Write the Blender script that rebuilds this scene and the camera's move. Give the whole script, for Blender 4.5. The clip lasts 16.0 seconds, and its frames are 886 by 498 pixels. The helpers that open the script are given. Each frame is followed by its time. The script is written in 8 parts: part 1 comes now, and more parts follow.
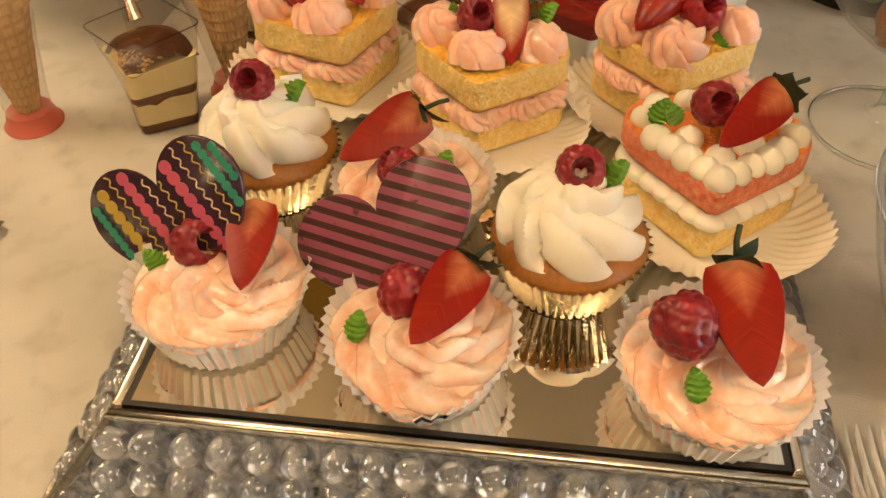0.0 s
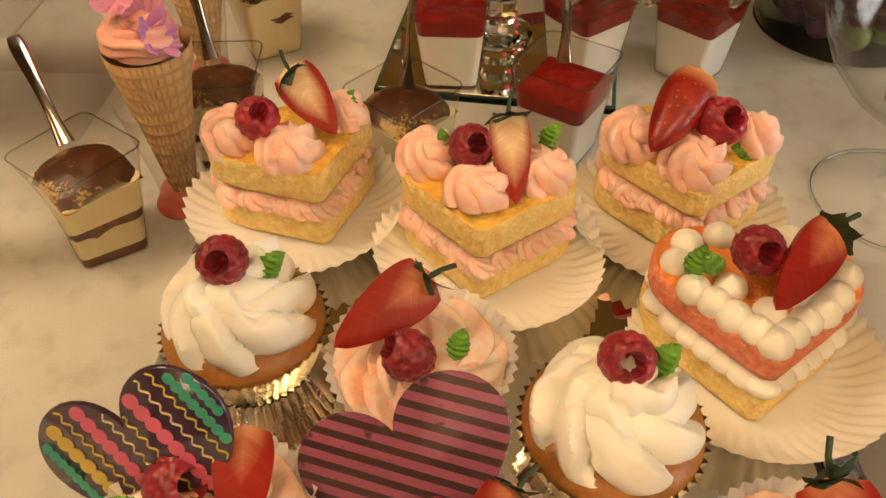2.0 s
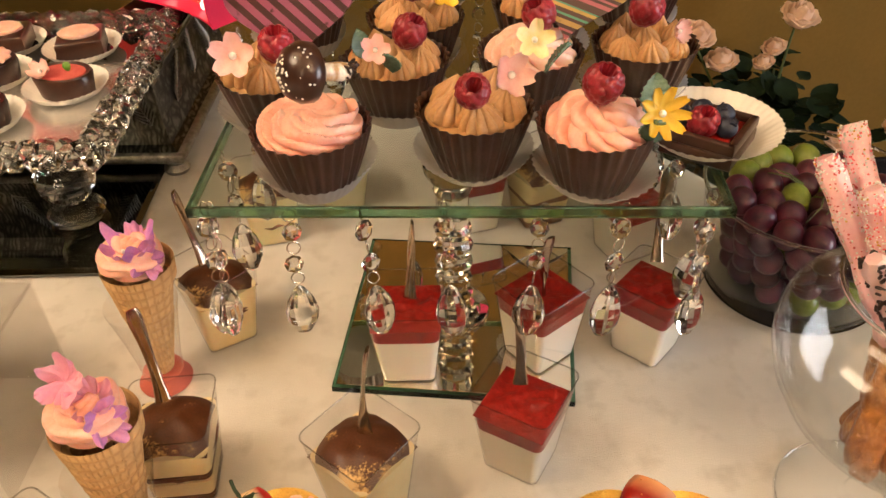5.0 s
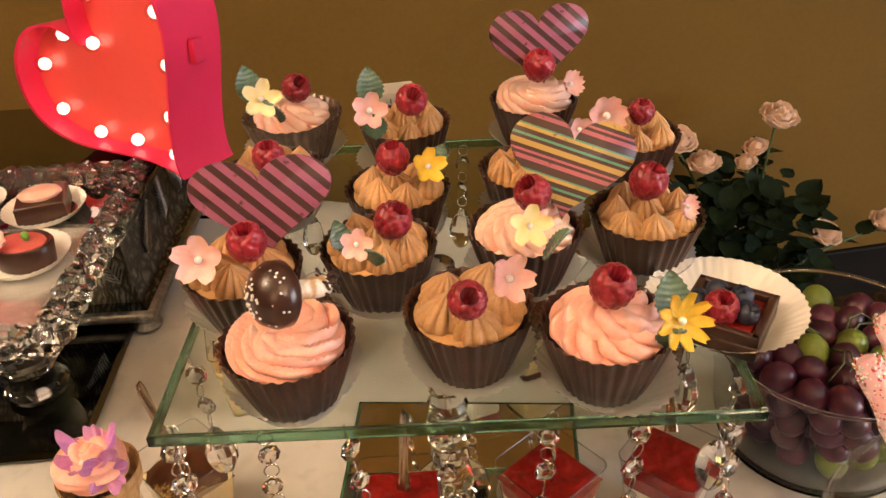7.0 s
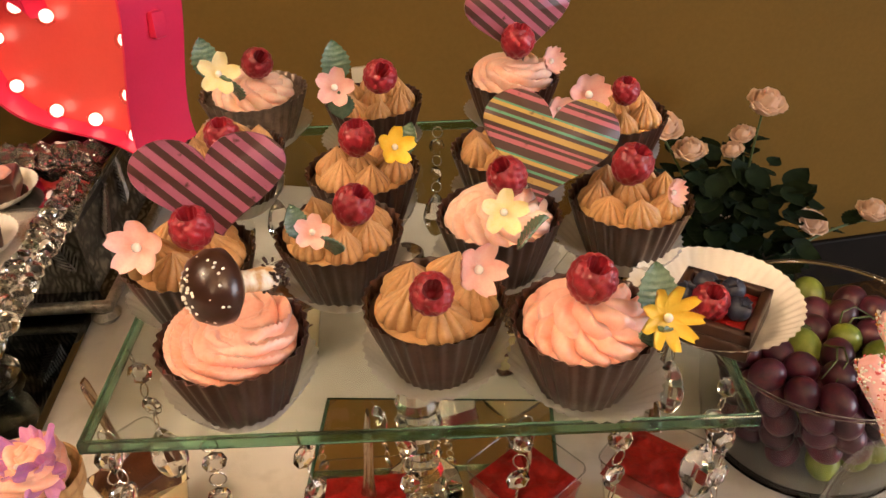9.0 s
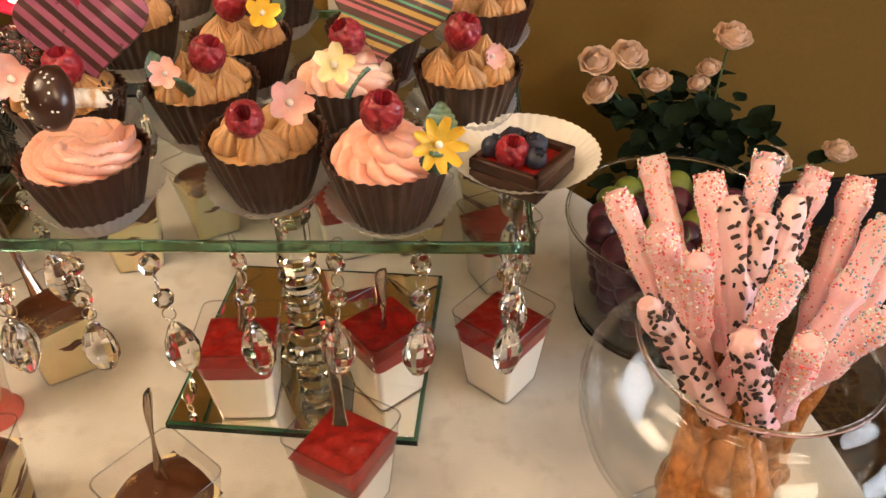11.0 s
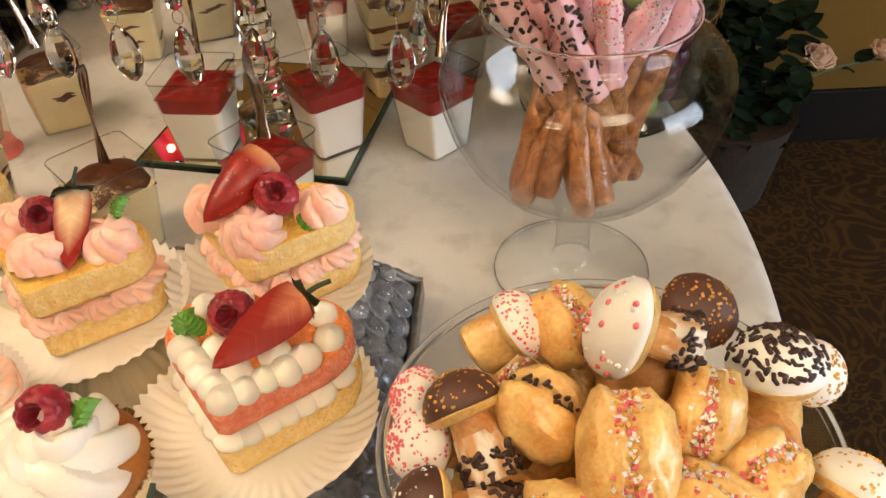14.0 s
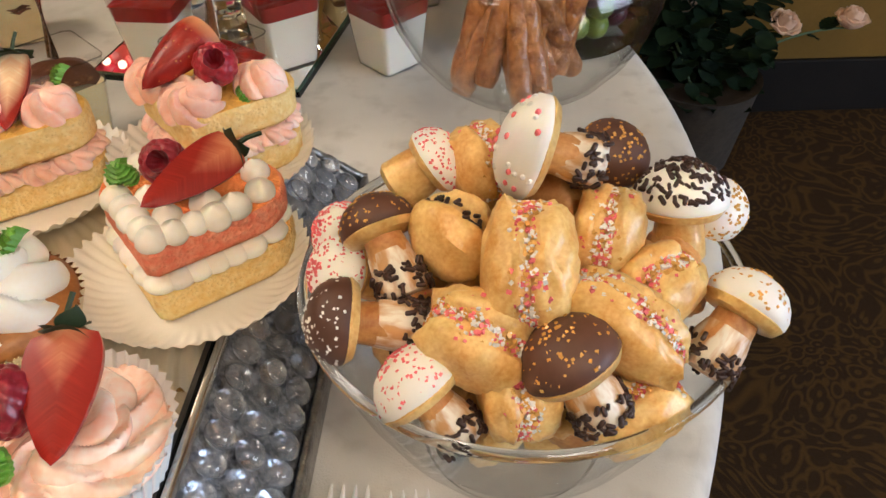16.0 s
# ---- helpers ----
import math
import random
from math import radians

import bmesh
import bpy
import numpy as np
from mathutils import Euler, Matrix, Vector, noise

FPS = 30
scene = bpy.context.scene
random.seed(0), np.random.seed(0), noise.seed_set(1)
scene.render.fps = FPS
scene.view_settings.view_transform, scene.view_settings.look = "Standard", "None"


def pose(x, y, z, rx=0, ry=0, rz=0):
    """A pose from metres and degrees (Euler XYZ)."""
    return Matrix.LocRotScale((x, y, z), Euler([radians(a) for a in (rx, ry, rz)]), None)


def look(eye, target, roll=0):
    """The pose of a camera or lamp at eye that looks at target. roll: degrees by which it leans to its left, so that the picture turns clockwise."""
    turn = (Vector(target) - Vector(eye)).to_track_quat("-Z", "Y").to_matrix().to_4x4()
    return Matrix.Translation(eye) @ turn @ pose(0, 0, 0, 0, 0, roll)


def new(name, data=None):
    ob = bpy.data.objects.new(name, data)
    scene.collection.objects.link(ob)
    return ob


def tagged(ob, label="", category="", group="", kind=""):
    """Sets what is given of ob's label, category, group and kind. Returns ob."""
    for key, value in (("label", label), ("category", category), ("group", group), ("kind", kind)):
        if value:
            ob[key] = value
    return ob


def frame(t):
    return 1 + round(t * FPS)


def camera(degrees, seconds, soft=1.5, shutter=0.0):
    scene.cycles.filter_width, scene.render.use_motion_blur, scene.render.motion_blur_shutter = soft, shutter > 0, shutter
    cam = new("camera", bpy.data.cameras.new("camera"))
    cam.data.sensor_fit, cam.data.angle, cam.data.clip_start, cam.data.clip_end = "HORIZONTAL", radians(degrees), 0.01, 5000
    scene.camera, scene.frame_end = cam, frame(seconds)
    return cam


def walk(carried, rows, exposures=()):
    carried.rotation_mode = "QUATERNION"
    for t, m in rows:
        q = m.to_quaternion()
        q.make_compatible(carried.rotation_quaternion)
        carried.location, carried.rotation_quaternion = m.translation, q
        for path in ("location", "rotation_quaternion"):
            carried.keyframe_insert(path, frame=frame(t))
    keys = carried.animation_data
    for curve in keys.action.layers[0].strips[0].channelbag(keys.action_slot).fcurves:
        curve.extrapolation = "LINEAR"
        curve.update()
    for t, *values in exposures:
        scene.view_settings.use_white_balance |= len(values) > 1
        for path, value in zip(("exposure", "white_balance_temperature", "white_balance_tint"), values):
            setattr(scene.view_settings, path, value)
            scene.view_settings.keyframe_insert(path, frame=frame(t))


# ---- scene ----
cam = camera(57.4, 16.0)
PATH = [
    (0, (0.034, -0.008, 0.345), (-0.042, 1.424, -1.05), -0.6),
    (0.5, (0.015, 0.032, 0.344), (0.006, 1.466, -1.051), -0.3),
    (1, (0.004, 0.059, 0.349), (0.037, 1.488, -1.051), -0.6),
    (1.5, (-0.002, 0.08, 0.357), (0.057, 1.497, -1.053), -0.8),
    (2, (0.002, 0.094, 0.367), (0.07, 1.51, -1.044), -1.0),
    (2.5, (0.003, 0.107, 0.38), (0.084, 1.53, -1.023), -1.1),
    (3, (0.005, 0.127, 0.405), (0.097, 1.562, -0.986), -1.5),
    (3.5, (0.01, 0.165, 0.435), (0.129, 1.605, -0.949), -1.9),
    (4, (0.009, 0.185, 0.454), (0.16, 1.659, -0.888), -1.1),
    (4.5, (0.021, 0.202, 0.476), (0.162, 1.705, -0.836), -1.9),
    (5, (0.022, 0.21, 0.49), (0.184, 1.761, -0.762), -1.8),
    (7.3, (0.032, 0.3, 0.528), (0.261, 1.958, -0.565), -3.4),
    (7.5, (0.033, 0.301, 0.533), (0.269, 1.957, -0.563), -3.2),
    (8, (0.03, 0.318, 0.528), (0.284, 1.97, -0.569), -3.4),
    (8.2, (0.029, 0.328, 0.521), (0.292, 1.975, -0.583), -3.3),
    (10.3, (0.098, 0.301, 0.48), (0.33, 1.893, -0.708), -0.9),
    (10.5, (0.106, 0.283, 0.481), (0.342, 1.859, -0.728), -0.7),
    (11, (0.141, 0.225, 0.48), (0.332, 1.795, -0.744), -0.9),
    (11.5, (0.161, 0.181, 0.47), (0.303, 1.744, -0.77), -0.9),
    (12, (0.192, 0.152, 0.458), (0.292, 1.713, -0.788), -1.1),
    (12.5, (0.214, 0.122, 0.442), (0.269, 1.688, -0.801), -1.6),
    (13, (0.231, 0.102, 0.424), (0.216, 1.665, -0.823), -2.6),
    (13.5, (0.247, 0.083, 0.404), (0.207, 1.628, -0.866), -3.3),
    (14, (0.259, 0.061, 0.381), (0.22, 1.59, -0.907), -3.4),
    (14.5, (0.265, 0.04, 0.361), (0.238, 1.557, -0.942), -2.9),
    (15, (0.276, 0.025, 0.347), (0.268, 1.536, -0.964), -2.3),
    (15.5, (0.281, 0.013, 0.341), (0.292, 1.522, -0.972), -1.9),
    (16, (0.282, 0.01, 0.338), (0.293, 1.52, -0.973), -1.3),
]
walk(cam, [(t, look(eye, target, roll)) for t, eye, target, roll in PATH], [(0, -1.04, 7500, 12), (1.5, -1.0, 7400, 12), (2.5, -0.92, 7200, 12), (3.5, -0.54, 6850, 13), (5, -0.42, 6800, 17), (8, -0.43, 6750, 21), (10.5, -0.46, 6600, 18), (12.5, -0.47, 6250, 13), (14, -0.7, 6000, 12), (15, -0.9, 5650, 11), (16, -0.86, 5450, 11)])

# ---- light: a carpeted hall, warm ceiling lamps, one tall window behind the camera to its right ----
world = bpy.data.worlds.new("world")
world.use_nodes = True
scene.world = world
_bg = world.node_tree.nodes["Background"]
_sky = world.node_tree.nodes.new("ShaderNodeTexSky")
_sky.sky_type = "NISHITA"
_sky.sun_disc = False
_sky.sun_elevation = radians(40)
_sky.sun_rotation = radians(150)
world.node_tree.links.new(_sky.outputs[0], _bg.inputs[0])
_bg.inputs[1].default_value = 0.1
scene.view_settings.exposure = 0.0


def area_lamp(name, m, sx, sy, watts, colour):
    d = bpy.data.lights.new(name, "AREA")
    d.shape, d.size, d.size_y, d.energy, d.color = "RECTANGLE", sx, sy, watts, colour
    ob = new(name, d)
    ob.matrix_world = m
    return ob


FLOOR_Z, CEIL_Z, TZ = -0.75, 1.9, -0.017
WALL_N, WALL_S, WALL_W, WALL_E = 1.77, -3.4, -3.6, 3.6
# daylight in the opening of the east wall's window
area_lamp("window_light", look((3.5, -0.9, 0.55), (0.2, 0.4, 0.0)), 1.9, 1.5, 135, (0.86, 0.93, 1.0))
# warm ceiling fixtures
for _x, _y, _w in ((-0.9, 0.5, 10), (0.75, -0.75, 8), (-0.9, -1.6, 7)):
    area_lamp("ceiling_lamp_light", look((_x, _y, CEIL_Z - 0.68), (_x, _y + 0.001, 0)), 0.5, 0.5, _w, (1.0, 0.78, 0.52))

# ---- materials ----
def material(name):
    m = bpy.data.materials.new(name)
    m.use_nodes = True
    nt = m.node_tree
    return m, nt, nt.nodes["Principled BSDF"]


def node(nt, kind, **kw):
    n = nt.nodes.new(kind)
    for k, v in kw.items():
        n.inputs[k].default_value = v
    return n


def rgba(c):
    return (c[0], c[1], c[2], 1.0)


def mix_rgb(nt, fac, a, b):
    n = nt.nodes.new("ShaderNodeMix")
    n.data_type = "RGBA"
    for sock, v in ((n.inputs[0], fac), (n.inputs[6], a), (n.inputs[7], b)):
        if hasattr(v, "is_output"):
            nt.links.new(v, sock)
        else:
            sock.default_value = rgba(v) if isinstance(v, tuple) else v
    return n.outputs[2]


def ramp(nt, src, lo, hi):
    n = nt.nodes.new("ShaderNodeMapRange")
    n.inputs[1].default_value, n.inputs[2].default_value = lo, hi
    nt.links.new(src, n.inputs[0])
    return n.outputs[0]


def coords(nt, kind="Object"):
    return nt.nodes.new("ShaderNodeTexCoord").outputs[kind]


def noise_tex(nt, scale, detail=3.0, src=None):
    n = node(nt, "ShaderNodeTexNoise", Scale=scale, Detail=detail)
    nt.links.new(src or coords(nt), n.inputs["Vector"])
    return n.outputs["Fac"]


def bump(nt, bsdf, height, strength, dist):
    n = node(nt, "ShaderNodeBump", Strength=strength, Distance=dist)
    nt.links.new(height, n.inputs["Height"])
    nt.links.new(n.outputs[0], bsdf.inputs["Normal"])


def surface(name, c1, c2, rough=0.5, big=40.0, fine=400.0, bump_d=0.0004, bump_s=0.4, metal=0.0, sss=0.0, radius=(0.004, 0.002, 0.001),
            coat=0.0, vary=0.12, spec=0.5, sheen=0.0):
    """Two colours blended by noise at two scales, a little tint from piece to piece, and fine relief."""
    m, nt, b = material(name)
    f1, f2 = noise_tex(nt, big), noise_tex(nt, fine, 2.0)
    add = node(nt, "ShaderNodeMath")
    add.operation = "ADD"
    nt.links.new(f1, add.inputs[0])
    half = node(nt, "ShaderNodeMath")
    half.operation = "MULTIPLY"
    half.inputs[1].default_value = 0.5
    nt.links.new(f2, half.inputs[0])
    nt.links.new(half.outputs[0], add.inputs[1])
    col = mix_rgb(nt, ramp(nt, add.outputs[0], 0.5, 1.0), c1, c2)
    if vary:
        info = nt.nodes.new("ShaderNodeObjectInfo")
        hsv = node(nt, "ShaderNodeHueSaturation")
        nt.links.new(col, hsv.inputs["Color"])
        mr = node(nt, "ShaderNodeMapRange")
        mr.inputs[3].default_value, mr.inputs[4].default_value = 1 - vary, 1 + vary
        nt.links.new(info.outputs["Random"], mr.inputs[0])
        nt.links.new(mr.outputs[0], hsv.inputs["Value"])
        col = hsv.outputs[0]
    nt.links.new(col, b.inputs["Base Color"])
    b.inputs["Roughness"].default_value, b.inputs["Metallic"].default_value = rough, metal
    b.inputs["Subsurface Weight"].default_value = sss
    b.inputs["Subsurface Radius"].default_value = radius
    b.inputs["Subsurface Scale"].default_value = 1.0
    b.inputs["Coat Weight"].default_value = coat
    b.inputs["Coat Roughness"].default_value = 0.12
    b.inputs["Specular IOR Level"].default_value = spec
    b.inputs["Sheen Weight"].default_value = sheen
    if bump_d:
        bump(nt, b, add.outputs[0], bump_s, bump_d)
    return m


def clear_sheet(name, tint=(0.97, 0.97, 0.97), ior=1.45, rough=0.03):
    """Thin clear plastic or blown glass: passes light straight, with gloss by Fresnel."""
    m, nt, b = material(name)
    nt.nodes.remove(b)
    out = nt.nodes["Material Output"]
    tr, gl = nt.nodes.new("ShaderNodeBsdfTransparent"), nt.nodes.new("ShaderNodeBsdfGlossy")
    tr.inputs[0].default_value = rgba(tint)
    gl.inputs["Roughness"].default_value = rough
    lw = node(nt, "ShaderNodeLayerWeight", Blend=0.5)
    pw = node(nt, "ShaderNodeMath")
    pw.operation = "POWER"
    pw.inputs[1].default_value = 4.5
    nt.links.new(lw.outputs["Facing"], pw.inputs[0])
    f0 = ((ior - 1) / (ior + 1)) ** 2
    mr = node(nt, "ShaderNodeMapRange")
    mr.inputs[3].default_value, mr.inputs[4].default_value = f0, 0.85
    nt.links.new(pw.outputs[0], mr.inputs[0])
    mx = nt.nodes.new("ShaderNodeMixShader")
    nt.links.new(mr.outputs[0], mx.inputs[0])
    nt.links.new(tr.outputs[0], mx.inputs[1])
    nt.links.new(gl.outputs[0], mx.inputs[2])
    nt.links.new(mx.outputs[0], out.inputs[0])
    return m


def solid_glass(name, tint=(1, 1, 1), ior=1.5, rough=0.0):
    m, nt, b = material(name)
    b.inputs["Base Color"].default_value = rgba(tint)
    b.inputs["Transmission Weight"].default_value = 1.0
    b.inputs["IOR"].default_value = ior
    b.inputs["Roughness"].default_value = rough
    return m


def glowing(name, colour, power):
    m, nt, b = material(name)
    b.inputs["Base Color"].default_value = rgba(colour)
    b.inputs["Emission Color"].default_value = rgba(colour)
    b.inputs["Emission Strength"].default_value = power
    return m


def cake_crumb(name, c1, c2, crust):
    """Sponge cut open: pores, with a browned skin on faces that look up."""
    m, nt, b = material(name)
    v = node(nt, "ShaderNodeTexVoronoi", Scale=460.0)
    nt.links.new(coords(nt), v.inputs["Vector"])
    n = noise_tex(nt, 210.0, 6.0)
    col = mix_rgb(nt, ramp(nt, n, 0.35, 0.7), c1, c2)
    pore = ramp(nt, v.outputs["Distance"], 0.2, 0.0)
    col = mix_rgb(nt, pore, col, tuple(x * 0.7 for x in c1))
    nrm = nt.nodes.new("ShaderNodeNewGeometry")
    sep = nt.nodes.new("ShaderNodeSeparateXYZ")
    nt.links.new(nrm.outputs["True Normal"], sep.inputs[0])
    up = ramp(nt, sep.outputs["Z"], 0.55, 0.9)
    skin = mix_rgb(nt, ramp(nt, noise_tex(nt, 90.0), 0.35, 0.65), crust, tuple(min(1, x * 1.5) for x in crust))
    col = mix_rgb(nt, up, col, skin)
    gen = nt.nodes.new("ShaderNodeSeparateXYZ")
    nt.links.new(coords(nt, "Generated"), gen.inputs[0])
    wavy = node(nt, "ShaderNodeMath")
    wavy.operation = "MULTIPLY_ADD"
    wavy.inputs[1].default_value = -0.16
    nt.links.new(noise_tex(nt, 120.0), wavy.inputs[0])
    nt.links.new(gen.outputs["Z"], wavy.inputs[2])
    foot = ramp(nt, wavy.outputs[0], 0.06, -0.07)
    nt.links.new(mix_rgb(nt, foot, col, tuple(x * 0.72 for x in crust)), b.inputs["Base Color"])
    b.inputs["Roughness"].default_value = 0.75
    b.inputs["Subsurface Weight"].default_value = 0.1
    b.inputs["Subsurface Radius"].default_value = (0.004, 0.002, 0.001)
    add = node(nt, "ShaderNodeMath")
    add.operation = "MULTIPLY"
    nt.links.new(v.outputs["Distance"], add.inputs[0])
    nt.links.new(n, add.inputs[1])
    bump(nt, b, add.outputs[0], 0.8, 0.0024)
    return m


def stripe_print(name, bands, angle, pitch):
    """A cocoa-butter transfer print: bands of colour across a chocolate plaque, in its own x and z."""
    m, nt, b = material(name)
    sep = nt.nodes.new("ShaderNodeSeparateXYZ")
    mp = nt.nodes.new("ShaderNodeMapping")
    mp.inputs["Rotation"].default_value = (0, radians(angle), 0)
    nt.links.new(coords(nt), mp.inputs["Vector"])
    nt.links.new(mp.outputs[0], sep.inputs[0])
    d = node(nt, "ShaderNodeMath")
    d.operation = "DIVIDE"
    d.inputs[1].default_value = pitch
    nt.links.new(sep.outputs["Z"], d.inputs[0])
    fr = node(nt, "ShaderNodeMath")
    fr.operation = "FRACT"
    nt.links.new(d.outputs[0], fr.inputs[0])
    cr = nt.nodes.new("ShaderNodeValToRGB")
    cr.color_ramp.interpolation = "CONSTANT"
    els = cr.color_ramp.elements
    while len(els) < len(bands):
        els.new(0.5)
    for e, (p, c) in zip(els, bands):
        e.position, e.color = p, rgba(c)
    nt.links.new(fr.outputs[0], cr.inputs[0])
    worn = ramp(nt, noise_tex(nt, 120.0, 4.0), 0.62, 0.72)
    nt.links.new(mix_rgb(nt, worn, cr.outputs[0], (0.05, 0.02, 0.014)), b.inputs["Base Color"])
    b.inputs["Roughness"].default_value = 0.38
    bump(nt, b, noise_tex(nt, 300.0), 0.15, 0.0004)
    return m


def thin_paper(name, colour, clear):
    """Thin waxed paper or petal: some light passes straight, some glows through, the rest is matt."""
    m, nt, b = material(name)
    out = nt.nodes["Material Output"]
    n = noise_tex(nt, 90.0, 4.0)
    nt.links.new(mix_rgb(nt, n, tuple(x * 0.92 for x in colour), tuple(min(1.0, x * 1.06) for x in colour)), b.inputs["Base Color"])
    b.inputs["Roughness"].default_value = 0.5
    tl, tr = nt.nodes.new("ShaderNodeBsdfTranslucent"), nt.nodes.new("ShaderNodeBsdfTransparent")
    tl.inputs[0].default_value = rgba(colour)
    m1, m2 = nt.nodes.new("ShaderNodeMixShader"), nt.nodes.new("ShaderNodeMixShader")
    m1.inputs[0].default_value, m2.inputs[0].default_value = 0.35, clear
    nt.links.new(b.outputs[0], m1.inputs[1])
    nt.links.new(tl.outputs[0], m1.inputs[2])
    nt.links.new(m1.outputs[0], m2.inputs[1])
    nt.links.new(tr.outputs[0], m2.inputs[2])
    nt.links.new(m2.outputs[0], out.inputs[0])
    return m


PEACH = surface("peach_cream", (0.96, 0.5, 0.33), (0.97, 0.84, 0.73), 0.24, 50, 200, 0.0002, 0.2, sss=0.1, coat=0.25)
WHIPPED = surface("whipped_cream", (0.96, 0.9, 0.76), (0.98, 0.95, 0.87), 0.3, 60, 500, 0.0002, 0.2, sss=0.12)
PINK_CREAM = surface("pink_cream", (0.95, 0.42, 0.3), (0.97, 0.6, 0.5), 0.28, 60, 400, 0.0002, 0.2, sss=0.2, coat=0.1)
ROSE_CREAM = surface("rose_cream", (0.96, 0.51, 0.37), (0.98, 0.73, 0.63), 0.3, 70, 400, 0.0002, 0.2, sss=0.2, coat=0.1)
CARAMEL = surface("caramel_cream", (0.47, 0.25, 0.1), (0.62, 0.38, 0.18), 0.42, 60, 500, 0.0002, 0.2, sss=0.12)
PURPLE_CREAM = surface("purple_cream", (0.5, 0.2, 0.6), (0.68, 0.3, 0.5), 0.42, 90, 500, 0.0003, 0.3, sss=0.2)
MAUVE_CREAM = surface("mauve_cream", (0.72, 0.28, 0.42), (0.8, 0.4, 0.5), 0.42, 90, 500, 0.0003, 0.3, sss=0.2)
CHOC = surface("dark_chocolate", (0.03, 0.011, 0.007), (0.05, 0.019, 0.012), 0.3, 60, 300, 0.0005, 0.35, spec=0.5, coat=0.15)
CHOC_CAP = surface("milk_chocolate", (0.08, 0.032, 0.018), (0.11, 0.046, 0.026), 0.52, 60, 300, 0.0005, 0.3)
SPONGE = cake_crumb("sponge", (0.86, 0.59, 0.2), (0.95, 0.76, 0.36), (0.76, 0.41, 0.075))
PINK_SPONGE = cake_crumb("pink_sponge", (0.84, 0.22, 0.12), (0.92, 0.4, 0.25), (0.82, 0.24, 0.06))
MUFFIN = surface("muffin_crust", (0.28, 0.1, 0.016), (0.44, 0.18, 0.038), 0.45, 60, 500, 0.0009, 0.6, coat=0.1)
RASP = surface("raspberry_flesh", (0.2, 0.006, 0.014), (0.36, 0.018, 0.035), 0.36, 120, 1400, 0.0004, 0.5, sss=0.1, radius=(0.004, 0.0006, 0.0006), coat=0.12, vary=0.18, sheen=0.06)
def dipped(name):
    """White chocolate brushed thinly over baked dough, so that brown shows through in streaks."""
    m, nt, b = material(name)
    mp = nt.nodes.new("ShaderNodeMapping")
    mp.inputs["Scale"].default_value = (190, 190, 60)
    nt.links.new(coords(nt), mp.inputs["Vector"])
    n = node(nt, "ShaderNodeTexNoise", Scale=1.0, Detail=3.0)
    nt.links.new(mp.outputs[0], n.inputs["Vector"])
    nt.links.new(mix_rgb(nt, ramp(nt, n.outputs["Fac"], 0.42, 0.62), (0.86, 0.8, 0.68), (0.56, 0.31, 0.12)), b.inputs["Base Color"])
    b.inputs["Roughness"].default_value = 0.4
    bump(nt, b, n.outputs["Fac"], 0.5, 0.0012)
    return m


DIP = dipped("thin_white_dip")
PAPER = surface("white_paper", (0.83, 0.81, 0.75), (0.87, 0.85, 0.8), 0.6, 80, 900, 0.0002, 0.3)
CUP_PAPER = thin_paper("cup_paper", (0.9, 0.89, 0.88), 0.0)
WAX_PAPER = thin_paper("waxed_paper", (0.74, 0.72, 0.7), 0.45)
FOIL = surface("silver_foil", (0.86, 0.81, 0.68), (0.92, 0.89, 0.8), 0.14, 200, 900, 0.0006, 0.5, metal=1.0)
MINT = surface("mint_candy", (0.09, 0.26, 0.02), (0.16, 0.38, 0.04), 0.4, 200, 900, 0.0006, 0.6, sss=0.1)
CALYX = surface("calyx_green", (0.014, 0.028, 0.01), (0.03, 0.055, 0.02), 0.6, 150, 800, 0.0004, 0.4)
SUGAR_LEAF = surface("glitter_leaf", (0.07, 0.14, 0.09), (0.13, 0.22, 0.15), 0.25, 250, 2600, 0.0008, 0.8, coat=0.5)
PETAL_PINK = surface("sugar_petal_pink", (0.86, 0.42, 0.38), (0.9, 0.58, 0.52), 0.5, 160, 800, 0.0003, 0.3, sss=0.2)
PETAL_YELLOW = surface("sugar_petal_yellow", (0.85, 0.5, 0.02), (0.9, 0.62, 0.08), 0.5, 160, 800, 0.0003, 0.3, sss=0.2)
PETAL_PALE = surface("sugar_petal_pale", (0.86, 0.7, 0.3), (0.9, 0.8, 0.52), 0.5, 160, 800, 0.0003, 0.3, sss=0.2)
PEARL = surface("pearl", (0.8, 0.76, 0.7), (0.85, 0.82, 0.78), 0.18, 300, 900, 0.0, 0.0, coat=0.5)
PLASTIC = clear_sheet("clear_plastic", (0.95, 0.945, 0.94))
BLOWN = clear_sheet("blown_glass", (0.98, 0.985, 0.98), 1.5, 0.01)
CRYSTAL = solid_glass("crystal", (1, 1, 1), 1.4)
BRIGHT_CRYSTAL = solid_glass("bright_crystal", (1.0, 1.0, 1.0), 1.55, 0.0)
BEAD_GLASS = solid_glass("bead_glass", (0.92, 0.955, 1.0), 1.5, 0.0)
BEAD_GLASS.node_tree.nodes["Principled BSDF"].inputs["Transmission Weight"].default_value = 0.9
BEAD_GLASS.node_tree.nodes["Principled BSDF"].inputs["Coat Weight"].default_value = 1.0
PLATE_GLASS = clear_sheet("plate_glass", (0.9, 0.94, 0.92), 1.5, 0.005)
EDGE_GLASS = solid_glass("green_glass_edge", (0.3, 0.62, 0.45), 1.45, 0.08)
# warm tint puts the golden ceiling reflection into the mirror's colour
MIRROR = surface("mirror", (0.9, 0.84, 0.71), (0.92, 0.86, 0.74), 0.02, 20, 200, 0.0, 0, metal=1.0, vary=0)
